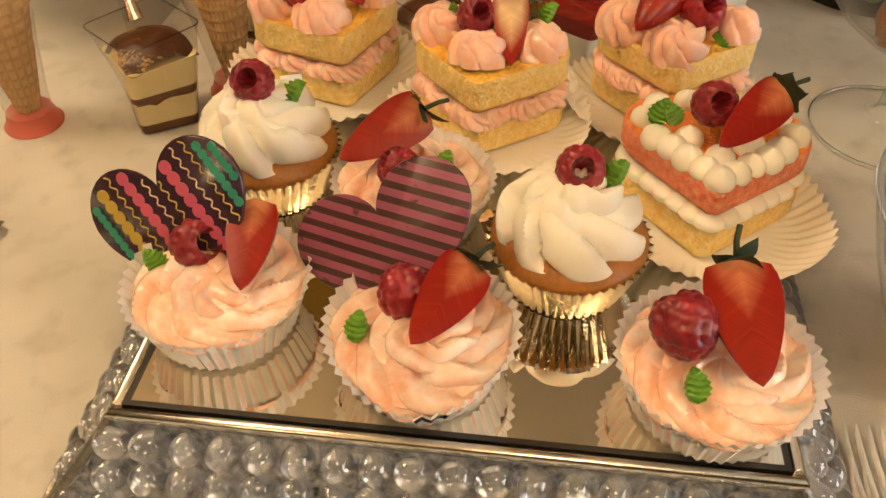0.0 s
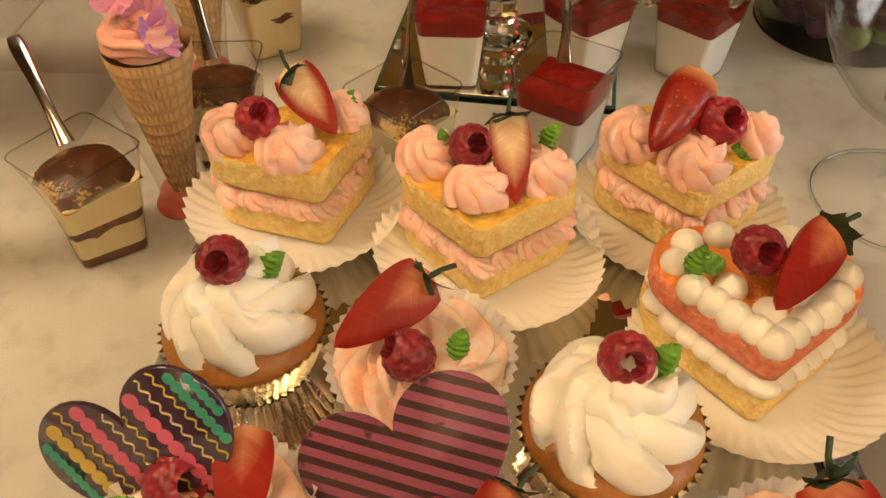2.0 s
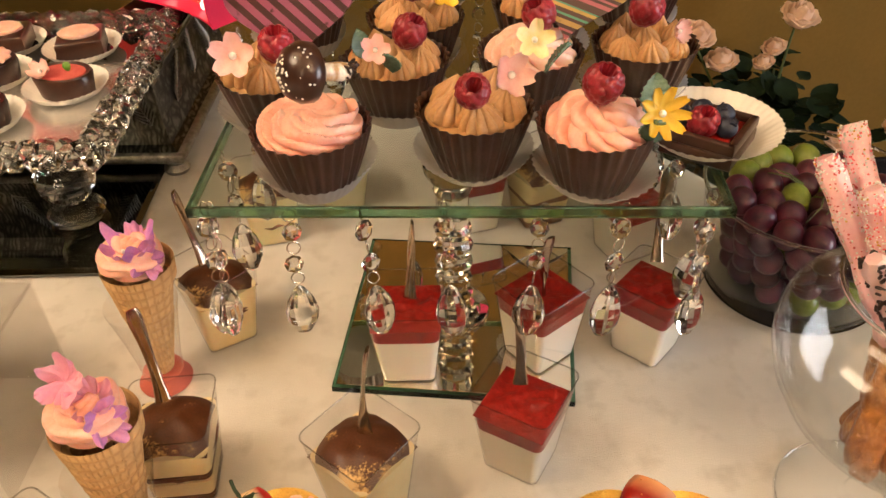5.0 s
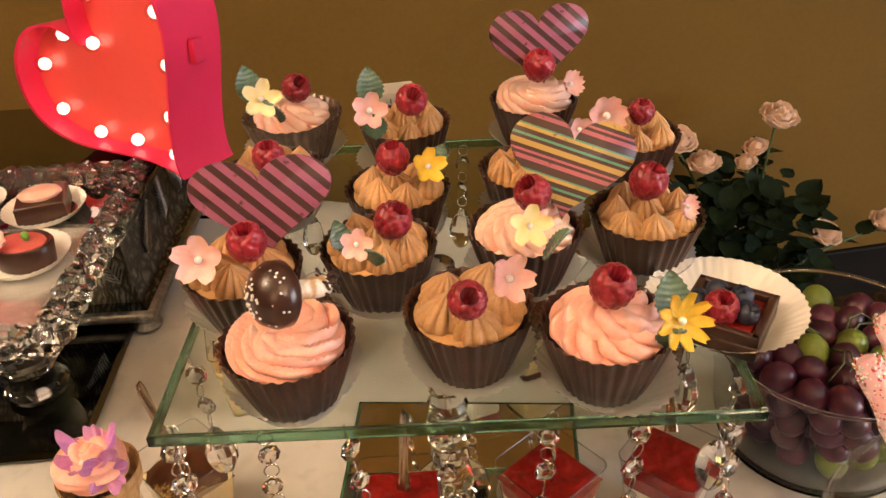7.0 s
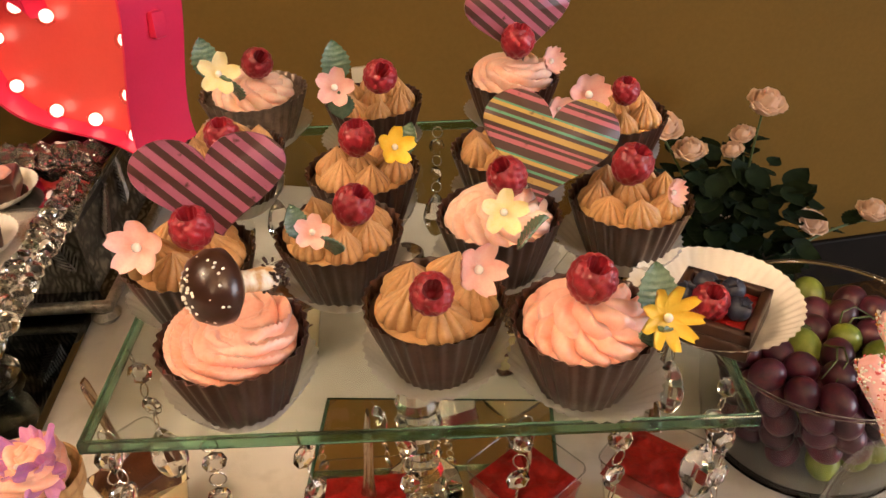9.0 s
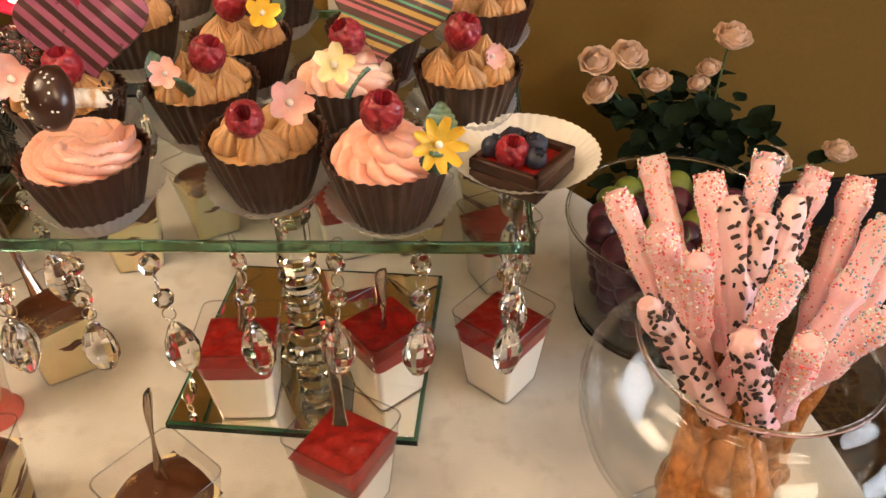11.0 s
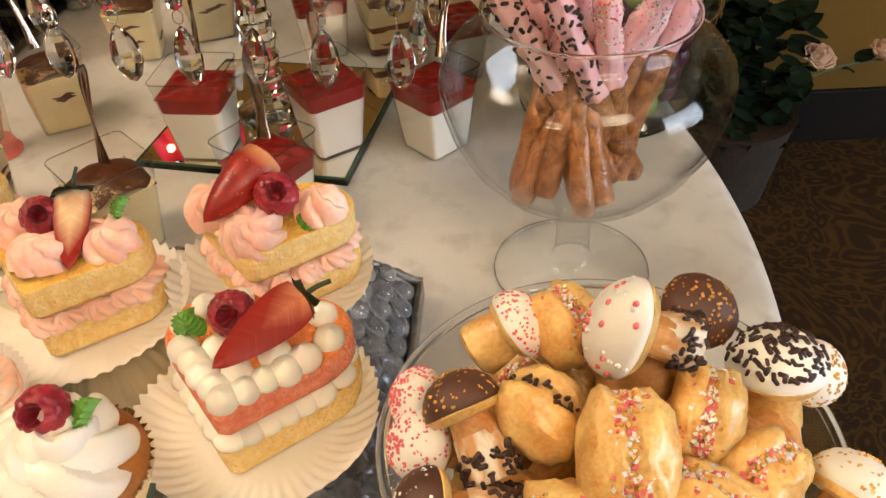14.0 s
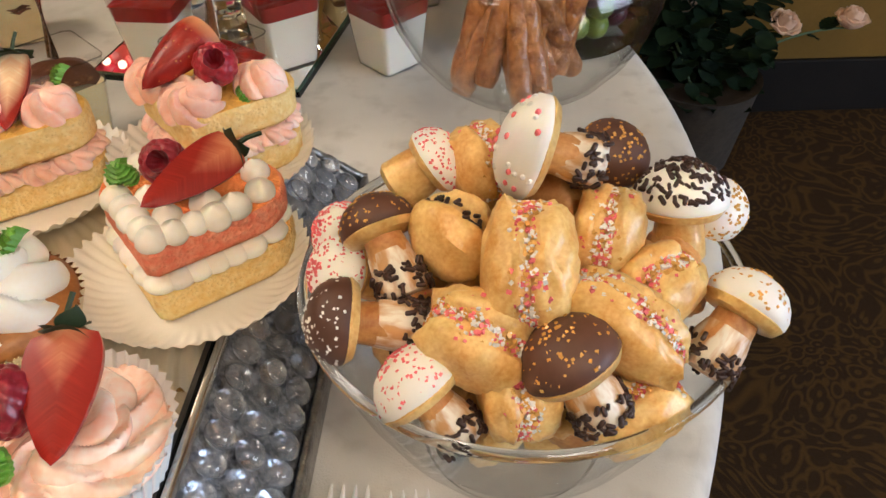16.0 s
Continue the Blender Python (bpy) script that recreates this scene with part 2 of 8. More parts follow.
DARK_MIRROR = surface("dark_mirror", (0.2, 0.2, 0.19), (0.24, 0.24, 0.23), 0.04, 20, 200, 0.0, 0, metal=1.0, vary=0)
SILVER = surface("silver", (0.6, 0.57, 0.52), (0.7, 0.68, 0.64), 0.22, 150, 900, 0.0004, 0.3, metal=1.0)
PEWTER = surface("aged_silver", (0.2, 0.19, 0.17), (0.42, 0.4, 0.36), 0.32, 120, 600, 0.002, 0.8, metal=1.0)
BEZEL = surface("dark_bezel", (0.02, 0.018, 0.015), (0.04, 0.035, 0.03), 0.3, 120, 600, 0.0002, 0.3)
CUSTARD = surface("mascarpone", (0.8, 0.64, 0.32), (0.85, 0.73, 0.45), 0.5, 60, 500, 0.0006, 0.4, sss=0.2)
LADYFINGER = surface("soaked_biscuit", (0.1, 0.035, 0.014), (0.22, 0.09, 0.04), 0.6, 120, 600, 0.001, 0.5)
PANNA = surface("panna_cotta", (0.84, 0.78, 0.66), (0.87, 0.82, 0.72), 0.4, 60, 500, 0.0002, 0.2, sss=0.25)
JELLY = surface("raspberry_compote", (0.19, 0.006, 0.005), (0.31, 0.014, 0.01), 0.32, 220, 700, 0.001, 0.6, sss=0.05, radius=(0.003, 0.0005, 0.0005), coat=0.08, spec=0.35)
WAFFLE_C = ((0.56, 0.33, 0.14), (0.7, 0.47, 0.23))
PRETZEL = surface("pretzel_crust", (0.19, 0.055, 0.011), (0.5, 0.21, 0.055), 0.3, 130, 420, 0.003, 0.9, coat=0.45)
PINK_CHOC = surface("pink_coating", (0.82, 0.44, 0.47), (0.9, 0.62, 0.65), 0.4, 70, 500, 0.0006, 0.4, sss=0.15)
WHITE_CHOC = surface("white_chocolate", (0.94, 0.9, 0.81), (0.96, 0.93, 0.87), 0.42, 60, 500, 0.0005, 0.3, sss=0.2)
DOUGH = surface("baked_dough", (0.62, 0.29, 0.05), (0.93, 0.69, 0.27), 0.36, 46, 500, 0.0006, 0.5, sss=0.15, coat=0.2)
DOUGH_DARK = surface("browned_dough", (0.46, 0.19, 0.05), (0.78, 0.46, 0.16), 0.45, 55, 500, 0.0008, 0.5, sss=0.1)
SPR_BROWN = surface("chocolate_sprinkle", (0.03, 0.012, 0.008), (0.045, 0.018, 0.011), 0.4, 200, 900, 0.0, 0)
SPR_PINK = surface("pink_sugar", (0.75, 0.12, 0.14), (0.85, 0.25, 0.26), 0.25, 200, 900, 0.0, 0)
SPR_GOLD = surface("gold_sugar", (0.62, 0.3, 0.06), (0.75, 0.45, 0.12), 0.25, 200, 900, 0.0, 0)
SPR_WHITE = surface("white_sugar", (0.82, 0.8, 0.76), (0.86, 0.85, 0.82), 0.2, 200, 900, 0.0, 0)
SPR_BLUE = surface("blue_sugar", (0.12, 0.3, 0.45), (0.2, 0.4, 0.55), 0.25, 200, 900, 0.0, 0)
GRAPE_G = surface("green_grape", (0.13, 0.2, 0.025), (0.24, 0.29, 0.06), 0.32, 60, 300, 0.0, 0, sss=0.3, radius=(0.004, 0.004, 0.001), vary=0.2)
GRAPE_P = surface("red_grape", (0.035, 0.009, 0.026), (0.11, 0.018, 0.036), 0.34, 60, 300, 0.0, 0, sss=0.15, vary=0.3)
BLUEB = surface("blueberry_skin", (0.01, 0.014, 0.03), (0.03, 0.04, 0.07), 0.5, 200, 900, 0.0003, 0.3)
STEM_G = surface("stem_green", (0.05, 0.08, 0.02), (0.09, 0.13, 0.035), 0.6, 200, 900, 0.0003, 0.3)
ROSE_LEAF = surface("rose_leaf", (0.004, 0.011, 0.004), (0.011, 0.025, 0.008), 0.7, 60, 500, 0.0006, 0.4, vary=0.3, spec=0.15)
ROSE_PETAL = thin_paper("rose_petal", (0.96, 0.72, 0.53), 0.0)
RED_METAL = surface("red_enamel", (0.74, 0.085, 0.07), (0.78, 0.1, 0.085), 0.35, 15, 300, 0.0002, 0.1, coat=0.3, vary=0.0)
PINK_METAL = surface("pink_red_enamel", (0.72, 0.022, 0.09), (0.76, 0.032, 0.11), 0.4, 15, 300, 0.0002, 0.1, coat=0.2, vary=0.0)
BULB = glowing("lit_bulb", (1.0, 0.74, 0.58), 4.0)
WHITE_PLASTIC = surface("white_plastic", (0.78, 0.77, 0.74), (0.82, 0.81, 0.79), 0.35, 60, 500, 0.0, 0)
OUTLET_P = surface("ivory_plastic", (0.42, 0.36, 0.24), (0.46, 0.4, 0.28), 0.45, 60, 500, 0.0, 0)
CEIL_PAINT = surface("ceiling_paint", (0.7, 0.6, 0.43), (0.74, 0.64, 0.47), 0.8, 3, 60, 0.001, 0.3, vary=0)
LAMP_GLOW = glowing("lamp_diffuser", (1.0, 0.78, 0.52), 15.0)
# fill glow added to brighten the ceiling that the tray mirror reflects
UP_GLOW = glowing("ceiling_fill_glow", (1.0, 0.78, 0.52), 42.0)
WALL_PAINT = surface("olive_brown_paint", (0.145, 0.08, 0.014), (0.17, 0.096, 0.018), 0.85, 1.5, 120, 0.0008, 0.3, vary=0, spec=0.2)
BASE_PAINT = surface("black_skirting", (0.009, 0.0075, 0.0065), (0.015, 0.012, 0.01), 0.6, 8, 200, 0.0005, 0.2, vary=0, spec=0.15)
POT = surface("dark_basket", (0.03, 0.022, 0.016), (0.06, 0.045, 0.03), 0.7, 60, 300, 0.003, 0.6)
PLAQUE_B = stripe_print("rose_stripe_print_steep", [(0.0, (0.06, 0.024, 0.022)), (0.48, (0.32, 0.095, 0.17))], -46, 0.0092)
PLAQUE_C = stripe_print("multi_stripe_print", [(0.0, (0.055, 0.02, 0.014)), (0.1, (0.4, 0.1, 0.13)), (0.2, (0.055, 0.02, 0.014)), (0.27, (0.4, 0.1, 0.13)), (0.33, (0.055, 0.02, 0.014)), (0.42, (0.44, 0.28, 0.07)),
                                              (0.55, (0.055, 0.02, 0.014)), (0.63, (0.07, 0.28, 0.17)), (0.69, (0.055, 0.02, 0.014)), (0.8, (0.44, 0.28, 0.07)), (0.88, (0.07, 0.28, 0.17)), (0.92, (0.055, 0.02, 0.014))], -10, 0.026)
PLAQUE_D = stripe_print("fine_rose_stripe_print", [(0.0, (0.06, 0.024, 0.022)), (0.46, (0.29, 0.075, 0.13))], -36, 0.0066)
PRINT_BASE = surface("print_base", (0.045, 0.02, 0.03), (0.06, 0.028, 0.05), 0.22, 60, 400, 0.0003, 0.2, coat=0.6, vary=0)
PRINT = {k: surface("print_" + k, c, tuple(x * 1.08 for x in c), 0.35, 90, 600, 0.0, 0, vary=0) for k, c in
         {"green": (0.03, 0.28, 0.19), "gold": (0.5, 0.36, 0.07), "pink": (0.55, 0.1, 0.17), "cream": (0.62, 0.47, 0.27)}.items()}


def waffle_material():
    """Crisp wafer with a pressed grid, browner along the ridges."""
    m, nt, b = material("waffle")

    def math_node(op, x, y=None):
        n = nt.nodes.new("ShaderNodeMath")
        n.operation = op
        for k, v in enumerate((x, y)):
            if hasattr(v, "is_output"):
                nt.links.new(v, n.inputs[k])
            elif v is not None:
                n.inputs[k].default_value = v
        return n.outputs[0]
    sep = nt.nodes.new("ShaderNodeSeparateXYZ")
    nt.links.new(coords(nt), sep.inputs[0])
    turn = math_node("ARCTAN2", sep.outputs["Y"], sep.outputs["X"])
    up = math_node("ABSOLUTE", math_node("SINE", math_node("MULTIPLY", turn, 9.0)))
    ring = math_node("ABSOLUTE", math_node("SINE", math_node("MULTIPLY_ADD", sep.outputs["Z"], 357.0)))
    line = math_node("MAXIMUM", math_node("POWER", up, 7.0), math_node("POWER", ring, 7.0))
    n = noise_tex(nt, 120.0)
    base = mix_rgb(nt, n, *WAFFLE_C)
    nt.links.new(mix_rgb(nt, math_node("MULTIPLY", line, 0.4), base, (0.36, 0.17, 0.055)), b.inputs["Base Color"])
    b.inputs["Roughness"].default_value = 0.65
    bump(nt, b, line, 0.6, 0.0012)
    return m


def strawberry_skin():
    m, nt, b = material("strawberry_skin")
    co = coords(nt)
    sep = nt.nodes.new("ShaderNodeSeparateXYZ")
    nt.links.new(co, sep.inputs[0])
    shoulder = ramp(nt, sep.outputs["Y"], 0.009, 0.0175)
    red = mix_rgb(nt, ramp(nt, noise_tex(nt, 170.0, 4.0), 0.3, 0.7), (0.22, 0.006, 0.005), (0.33, 0.018, 0.009))
    col = mix_rgb(nt, shoulder, red, (0.74, 0.4, 0.18))
    v = node(nt, "ShaderNodeTexVoronoi", Scale=380.0)
    nt.links.new(co, v.inputs["Vector"])
    seed = ramp(nt, v.outputs["Distance"], 0.17, 0.1)
    nt.links.new(mix_rgb(nt, seed, col, (0.42, 0.14, 0.03)), b.inputs["Base Color"])
    b.inputs["Roughness"].default_value = 0.34
    b.inputs["Coat Weight"].default_value = 0.12
    b.inputs["Specular IOR Level"].default_value = 0.35
    b.inputs["Subsurface Weight"].default_value = 0.12
    b.inputs["Subsurface Radius"].default_value = (0.004, 0.001, 0.0006)
    bump(nt, b, ramp(nt, v.outputs["Distance"], 0.0, 0.4), 0.4, 0.0006)
    return m


def strawberry_flesh(name, lo, hi, dark, light):
    """Cut flesh: white towards the stem, red towards the rim, with fine streaks running outward."""
    m, nt, b = material(name)
    co = coords(nt)
    sep = nt.nodes.new("ShaderNodeSeparateXYZ")
    nt.links.new(co, sep.inputs[0])
    ab = node(nt, "ShaderNodeMath")
    ab.operation = "ABSOLUTE"
    nt.links.new(sep.outputs["X"], ab.inputs[0])
    slant = node(nt, "ShaderNodeMath")
    slant.operation = "MULTIPLY_ADD"
    slant.inputs[1].default_value = 0.7
    nt.links.new(ab.outputs[0], slant.inputs[0])
    nt.links.new(sep.outputs["Y"], slant.inputs[2])
    cv = nt.nodes.new("ShaderNodeCombineXYZ")
    nt.links.new(ab.outputs[0], cv.inputs[0])
    nt.links.new(slant.outputs[0], cv.inputs[1])
    mp = nt.nodes.new("ShaderNodeMapping")
    mp.inputs["Scale"].default_value = (45, 420, 60)
    nt.links.new(cv.outputs[0], mp.inputs["Vector"])
    n = node(nt, "ShaderNodeTexNoise", Scale=1.0, Detail=4.0, Distortion=1.8)
    nt.links.new(mp.outputs[0], n.inputs["Vector"])
    streak = ramp(nt, n.outputs["Fac"], 0.3, 0.75)
    red = mix_rgb(nt, streak, (0.23, 0.006, 0.004), (0.34, 0.018, 0.008))
    pale = mix_rgb(nt, streak, dark, light)
    far = node(nt, "ShaderNodeMath")
    far.operation = "MULTIPLY_ADD"
    far.inputs[1].default_value = -1.6
    nt.links.new(ab.outputs[0], far.inputs[0])
    nt.links.new(sep.outputs["Y"], far.inputs[2])
    col = mix_rgb(nt, ramp(nt, far.outputs[0], lo, hi), red, pale)
    rim = ramp(nt, ab.outputs[0], 0.0045, 0.008)
    nt.links.new(mix_rgb(nt, rim, col, (0.26, 0.008, 0.005)), b.inputs["Base Color"])
    b.inputs["Roughness"].default_value = 0.3
    b.inputs["Specular IOR Level"].default_value = 0.25
    b.inputs["Subsurface Weight"].default_value = 0.12
    b.inputs["Subsurface Radius"].default_value = (0.004, 0.001, 0.0006)
    bump(nt, b, noise_tex(nt, 260.0, 3.0), 0.35, 0.0005)
    return m


def cloth_material():
    m, nt, b = material("table_linen")
    co = coords(nt)
    n1, n2 = noise_tex(nt, 7.0, 4.0), noise_tex(nt, 38.0, 3.0)
    # cloudy pale and dim tones paint the shading of soft folds into the linen
    col = mix_rgb(nt, ramp(nt, n1, 0.3, 0.7), (0.52, 0.5, 0.455), (0.72, 0.7, 0.655))
    nt.links.new(mix_rgb(nt, ramp(nt, n2, 0.52, 0.8), col, (0.48, 0.455, 0.41)), b.inputs["Base Color"])
    b.inputs["Roughness"].default_value = 0.8
    b.inputs["Sheen Weight"].default_value = 0.15
    weave = noise_tex(nt, 900.0, 2.0)
    mul = node(nt, "ShaderNodeMath")
    mul.operation = "MULTIPLY_ADD"
    mul.inputs[1].default_value = 0.08
    nt.links.new(weave, mul.inputs[0])
    nt.links.new(n1, mul.inputs[2])
    bump(nt, b, mul.outputs[0], 0.6, 0.008)
    return m


def carpet_material():
    """Dark brown broadloom with tawny scrolls."""
    m, nt, b = material("scroll_carpet")
    co = coords(nt)
    warp = node(nt, "ShaderNodeTexNoise", Scale=5.0, Detail=1.0)
    nt.links.new(co, warp.inputs["Vector"])
    add = nt.nodes.new("ShaderNodeVectorMath")
    add.operation = "MULTIPLY_ADD"
    add.inputs[1].default_value = (0.34, 0.34, 0.34)
    nt.links.new(warp.outputs["Color"], add.inputs[0])
    nt.links.new(co, add.inputs[2])
    v = node(nt, "ShaderNodeTexVoronoi", Scale=24.0)
    nt.links.new(add.outputs[0], v.inputs["Vector"])
    s = node(nt, "ShaderNodeMath")
    s.operation = "SINE"
    mul = node(nt, "ShaderNodeMath")
    mul.operation = "MULTIPLY"
    mul.inputs[1].default_value = 13.0
    nt.links.new(v.outputs["Distance"], mul.inputs[0])
    nt.links.new(mul.outputs[0], s.inputs[0])
    line = ramp(nt, s.outputs[0], -0.1, 1.0)
    base = mix_rgb(nt, noise_tex(nt, 350.0), (0.026, 0.0155, 0.0075), (0.042, 0.025, 0.012))
    scroll = mix_rgb(nt, noise_tex(nt, 300.0), (0.055, 0.029, 0.009), (0.1, 0.053, 0.016))
    nt.links.new(mix_rgb(nt, line, base, scroll), b.inputs["Base Color"])
    b.inputs["Roughness"].default_value = 0.95
    b.inputs["Specular IOR Level"].default_value = 0.1
    bump(nt, b, noise_tex(nt, 500.0), 0.8, 0.004)
    return m


WAFFLE, BERRY_SKIN, BERRY_FLESH, LINEN, CARPET = waffle_material(), strawberry_skin(), strawberry_flesh("red_strawberry_flesh", -0.001, 0.0168, (0.68, 0.22, 0.1), (0.8, 0.4, 0.2)), cloth_material(), carpet_material()

PALE_FLESH = strawberry_flesh("pale_strawberry_flesh", -0.013, 0.002, (0.82, 0.5, 0.27), (0.88, 0.74, 0.47))

# ---- mesh tools ----
class Geo:
    """Vertices and faces under way to a mesh."""

    def __init__(self):
        self.v, self.f = [], []

    def grid(self, nu, nv, fn, close_u=False, close_v=False, m=None):
        o = len(self.v)
        for i in range(nu):
            for j in range(nv):
                p = Vector(fn(i, j))
                self.v.append(tuple(m @ p if m else p))
        for i in range(nu if close_u else nu - 1):
            for j in range(nv if close_v else nv - 1):
                a, b = i * nv + j, i * nv + (j + 1) % nv
                c, d = ((i + 1) % nu) * nv + (j + 1) % nv, ((i + 1) % nu) * nv + j
                self.f.append((o + a, o + d, o + c, o + b))
        return self

    def lathe(self, prof, n=32, flute=0, depth=None, twist=0.0, m=None, wob=None, sharp=False):
        """A turned body. prof: (r, z) from one end of the line to the other; flute ridges of depth(s) with a twist in turns."""
        k = len(prof)

        def fn(i, j):
            a = 2 * math.pi * i / n
            s = j / max(1, k - 1)
            r, z = prof[j]
            if flute and depth:
                q = flute * (a + 2 * math.pi * twist * s)
                r *= 1 + depth(s) * (2 * abs(math.cos(q / 2)) - 1.27 if sharp else math.cos(q))
            if wob:
                r *= 1 + wob(a, s)
            return (r * math.cos(a), r * math.sin(a), z)
        return self.grid(n, k, fn, True, False, m)

    def ball(self, r=1.0, n=12, k=8, m=None):
        return self.lathe([(r * math.sin(math.pi * j / k), -r * math.cos(math.pi * j / k)) for j in range(k + 1)], n, m=m)

    def box(self, sx, sy, sz, m=None, bevel=0.0):
        x, y, z, b = sx / 2, sy / 2, sz / 2, min(bevel, sx / 2.01, sy / 2.01, sz / 2.01)
        rings = [(-z, b), (-z + b, 0), (z - b, 0), (z, b)] if b else [(-z, 0), (z, 0)]
        o = len(self.v)
        for zz, i in rings:
            for px, py in ((-1, -1), (1, -1), (1, 1), (-1, 1)):
                p = Vector((px * (x - i), py * (y - i), zz))
                self.v.append(tuple(m @ p if m else p))
        for r in range(len(rings) - 1):
            for q in range(4):
                self.f.append((o + 4 * r + q, o + 4 * r + (q + 1) % 4, o + 4 * r + 4 + (q + 1) % 4, o + 4 * r + 4 + q))
        e = o + 4 * (len(rings) - 1)
        self.f += [(o + 3, o + 2, o + 1, o), (e, e + 1, e + 2, e + 3)]
        return self

    def rope(self, pts, rad, sides=10, ridges=0, depth=0.0, twist=0.0, m=None, flat=1.0, sharp=False):
        """A tube along pts with radii rad; ridges make the star section of a piping nozzle."""
        n, P = len(pts), [Vector(p) for p in pts]
        ref = Vector((0, 0, 1))

        def fn(i, j):
            t = (P[min(i + 1, n - 1)] - P[max(i - 1, 0)]).normalized()
            side = t.cross(ref)
            side = side.normalized() if side.length > 1e-4 else Vector((1, 0, 0))
            up = side.cross(t)
            a = 2 * math.pi * j / sides
            q = ridges * a + twist * i
            r = rad[i] * (1 + depth * (2 * abs(math.cos(q / 2)) - 1.27 if sharp else math.cos(q))) if ridges else rad[i]
            return P[i] + side * (r * math.cos(a)) + up * (r * flat * math.sin(a))
        self.grid(n, sides, fn, False, True, m)
        o = len(self.v) - n * sides
        self.f += [tuple(o + j for j in range(sides)), tuple(o + (n - 1) * sides + j for j in reversed(range(sides)))]
        return self

    def slab(self, outline, z0, z1, m=None, bevel=0.0, grow=0.0, rows=1, wob=None):
        """A closed outline (x, y), counter-clockwise, raised from z0 to z1 with rounded rims."""
        n = len(outline)
        c = (sum(p[0] for p in outline) / n, sum(p[1] for p in outline) / n)
        big = max(math.hypot(p[0] - c[0], p[1] - c[1]) for p in outline)
        levels = [(z0, bevel)] + ([(z0 + bevel, 0)] if bevel else []) + [(z0 + bevel + (z1 - z0 - 2 * bevel) * k / rows, 0) for k in range(1, rows)] \
            + ([(z1 - bevel, 0)] if bevel else []) + [(z1, bevel)]

        def fn(i, j):
            z, b = levels[i]
            x, y = outline[j]
            s = 1 - b / big + (wob(i, j) if wob and 0 < i < len(levels) - 1 else 0)
            return (c[0] + (x - c[0]) * s, c[1] + (y - c[1]) * s, z)
        self.grid(len(levels), n, fn, False, True, m)
        o = len(self.v) - len(levels) * n
        for row, flip in ((0, False), (len(levels) - 1, True)):
            self.v.append(tuple((m or Matrix()) @ Vector((*c, levels[row][0]))))
            q = len(self.v) - 1
            for j in range(n):
                a, b = o + row * n + j, o + row * n + (j + 1) % n
                self.f.append((q, a, b) if flip else (q, b, a))
        return self

    def mesh(self, name, mat, smooth=True):
        me = bpy.data.meshes.new(name)
        me.from_pydata(self.v, [], self.f)
        bm = bmesh.new()
        bm.from_mesh(me)
        bmesh.ops.remove_doubles(bm, verts=bm.verts, dist=1e-6)
        bmesh.ops.recalc_face_normals(bm, faces=bm.faces)
        bm.to_mesh(me)
        bm.free()
        me.materials.append(mat)
        if smooth:
            me.polygons.foreach_set("use_smooth", [True] * len(me.polygons))
            me.set_sharp_from_angle(angle=radians(50))
        return me


def put(x, y, z, rx=0, ry=0, rz=0, s=1.0):
    m = pose(x, y, z, rx, ry, rz)
    return m @ (Matrix.Diagonal((*s, 1)) if isinstance(s, tuple) else Matrix.Scale(s, 4))


def thing(name, m, label, category, group="", kind=""):
    ob = new(name)
    ob.empty_display_size = 0.01
    ob.matrix_basis = m
    return tagged(ob, label, category, group, kind)


def part(name, geo, mat, parent=None, label="", m=None, smooth=True):
    """One mesh object from a Geo or a ready mesh, under a thing or a part."""
    me = geo.mesh(name, mat, smooth) if isinstance(geo, Geo) else geo
    ob = new(name, me)
    if parent:
        ob.parent = parent
    if m is not None:
        ob.matrix_basis = m
    return tagged(ob, label)


def setting(name, geo, mat, label, category, m=None, smooth=False):
    return tagged(part(name, geo, mat, None, label, m, smooth), label, category, "", "structure")


def rnd(a, b):
    return random.uniform(a, b)


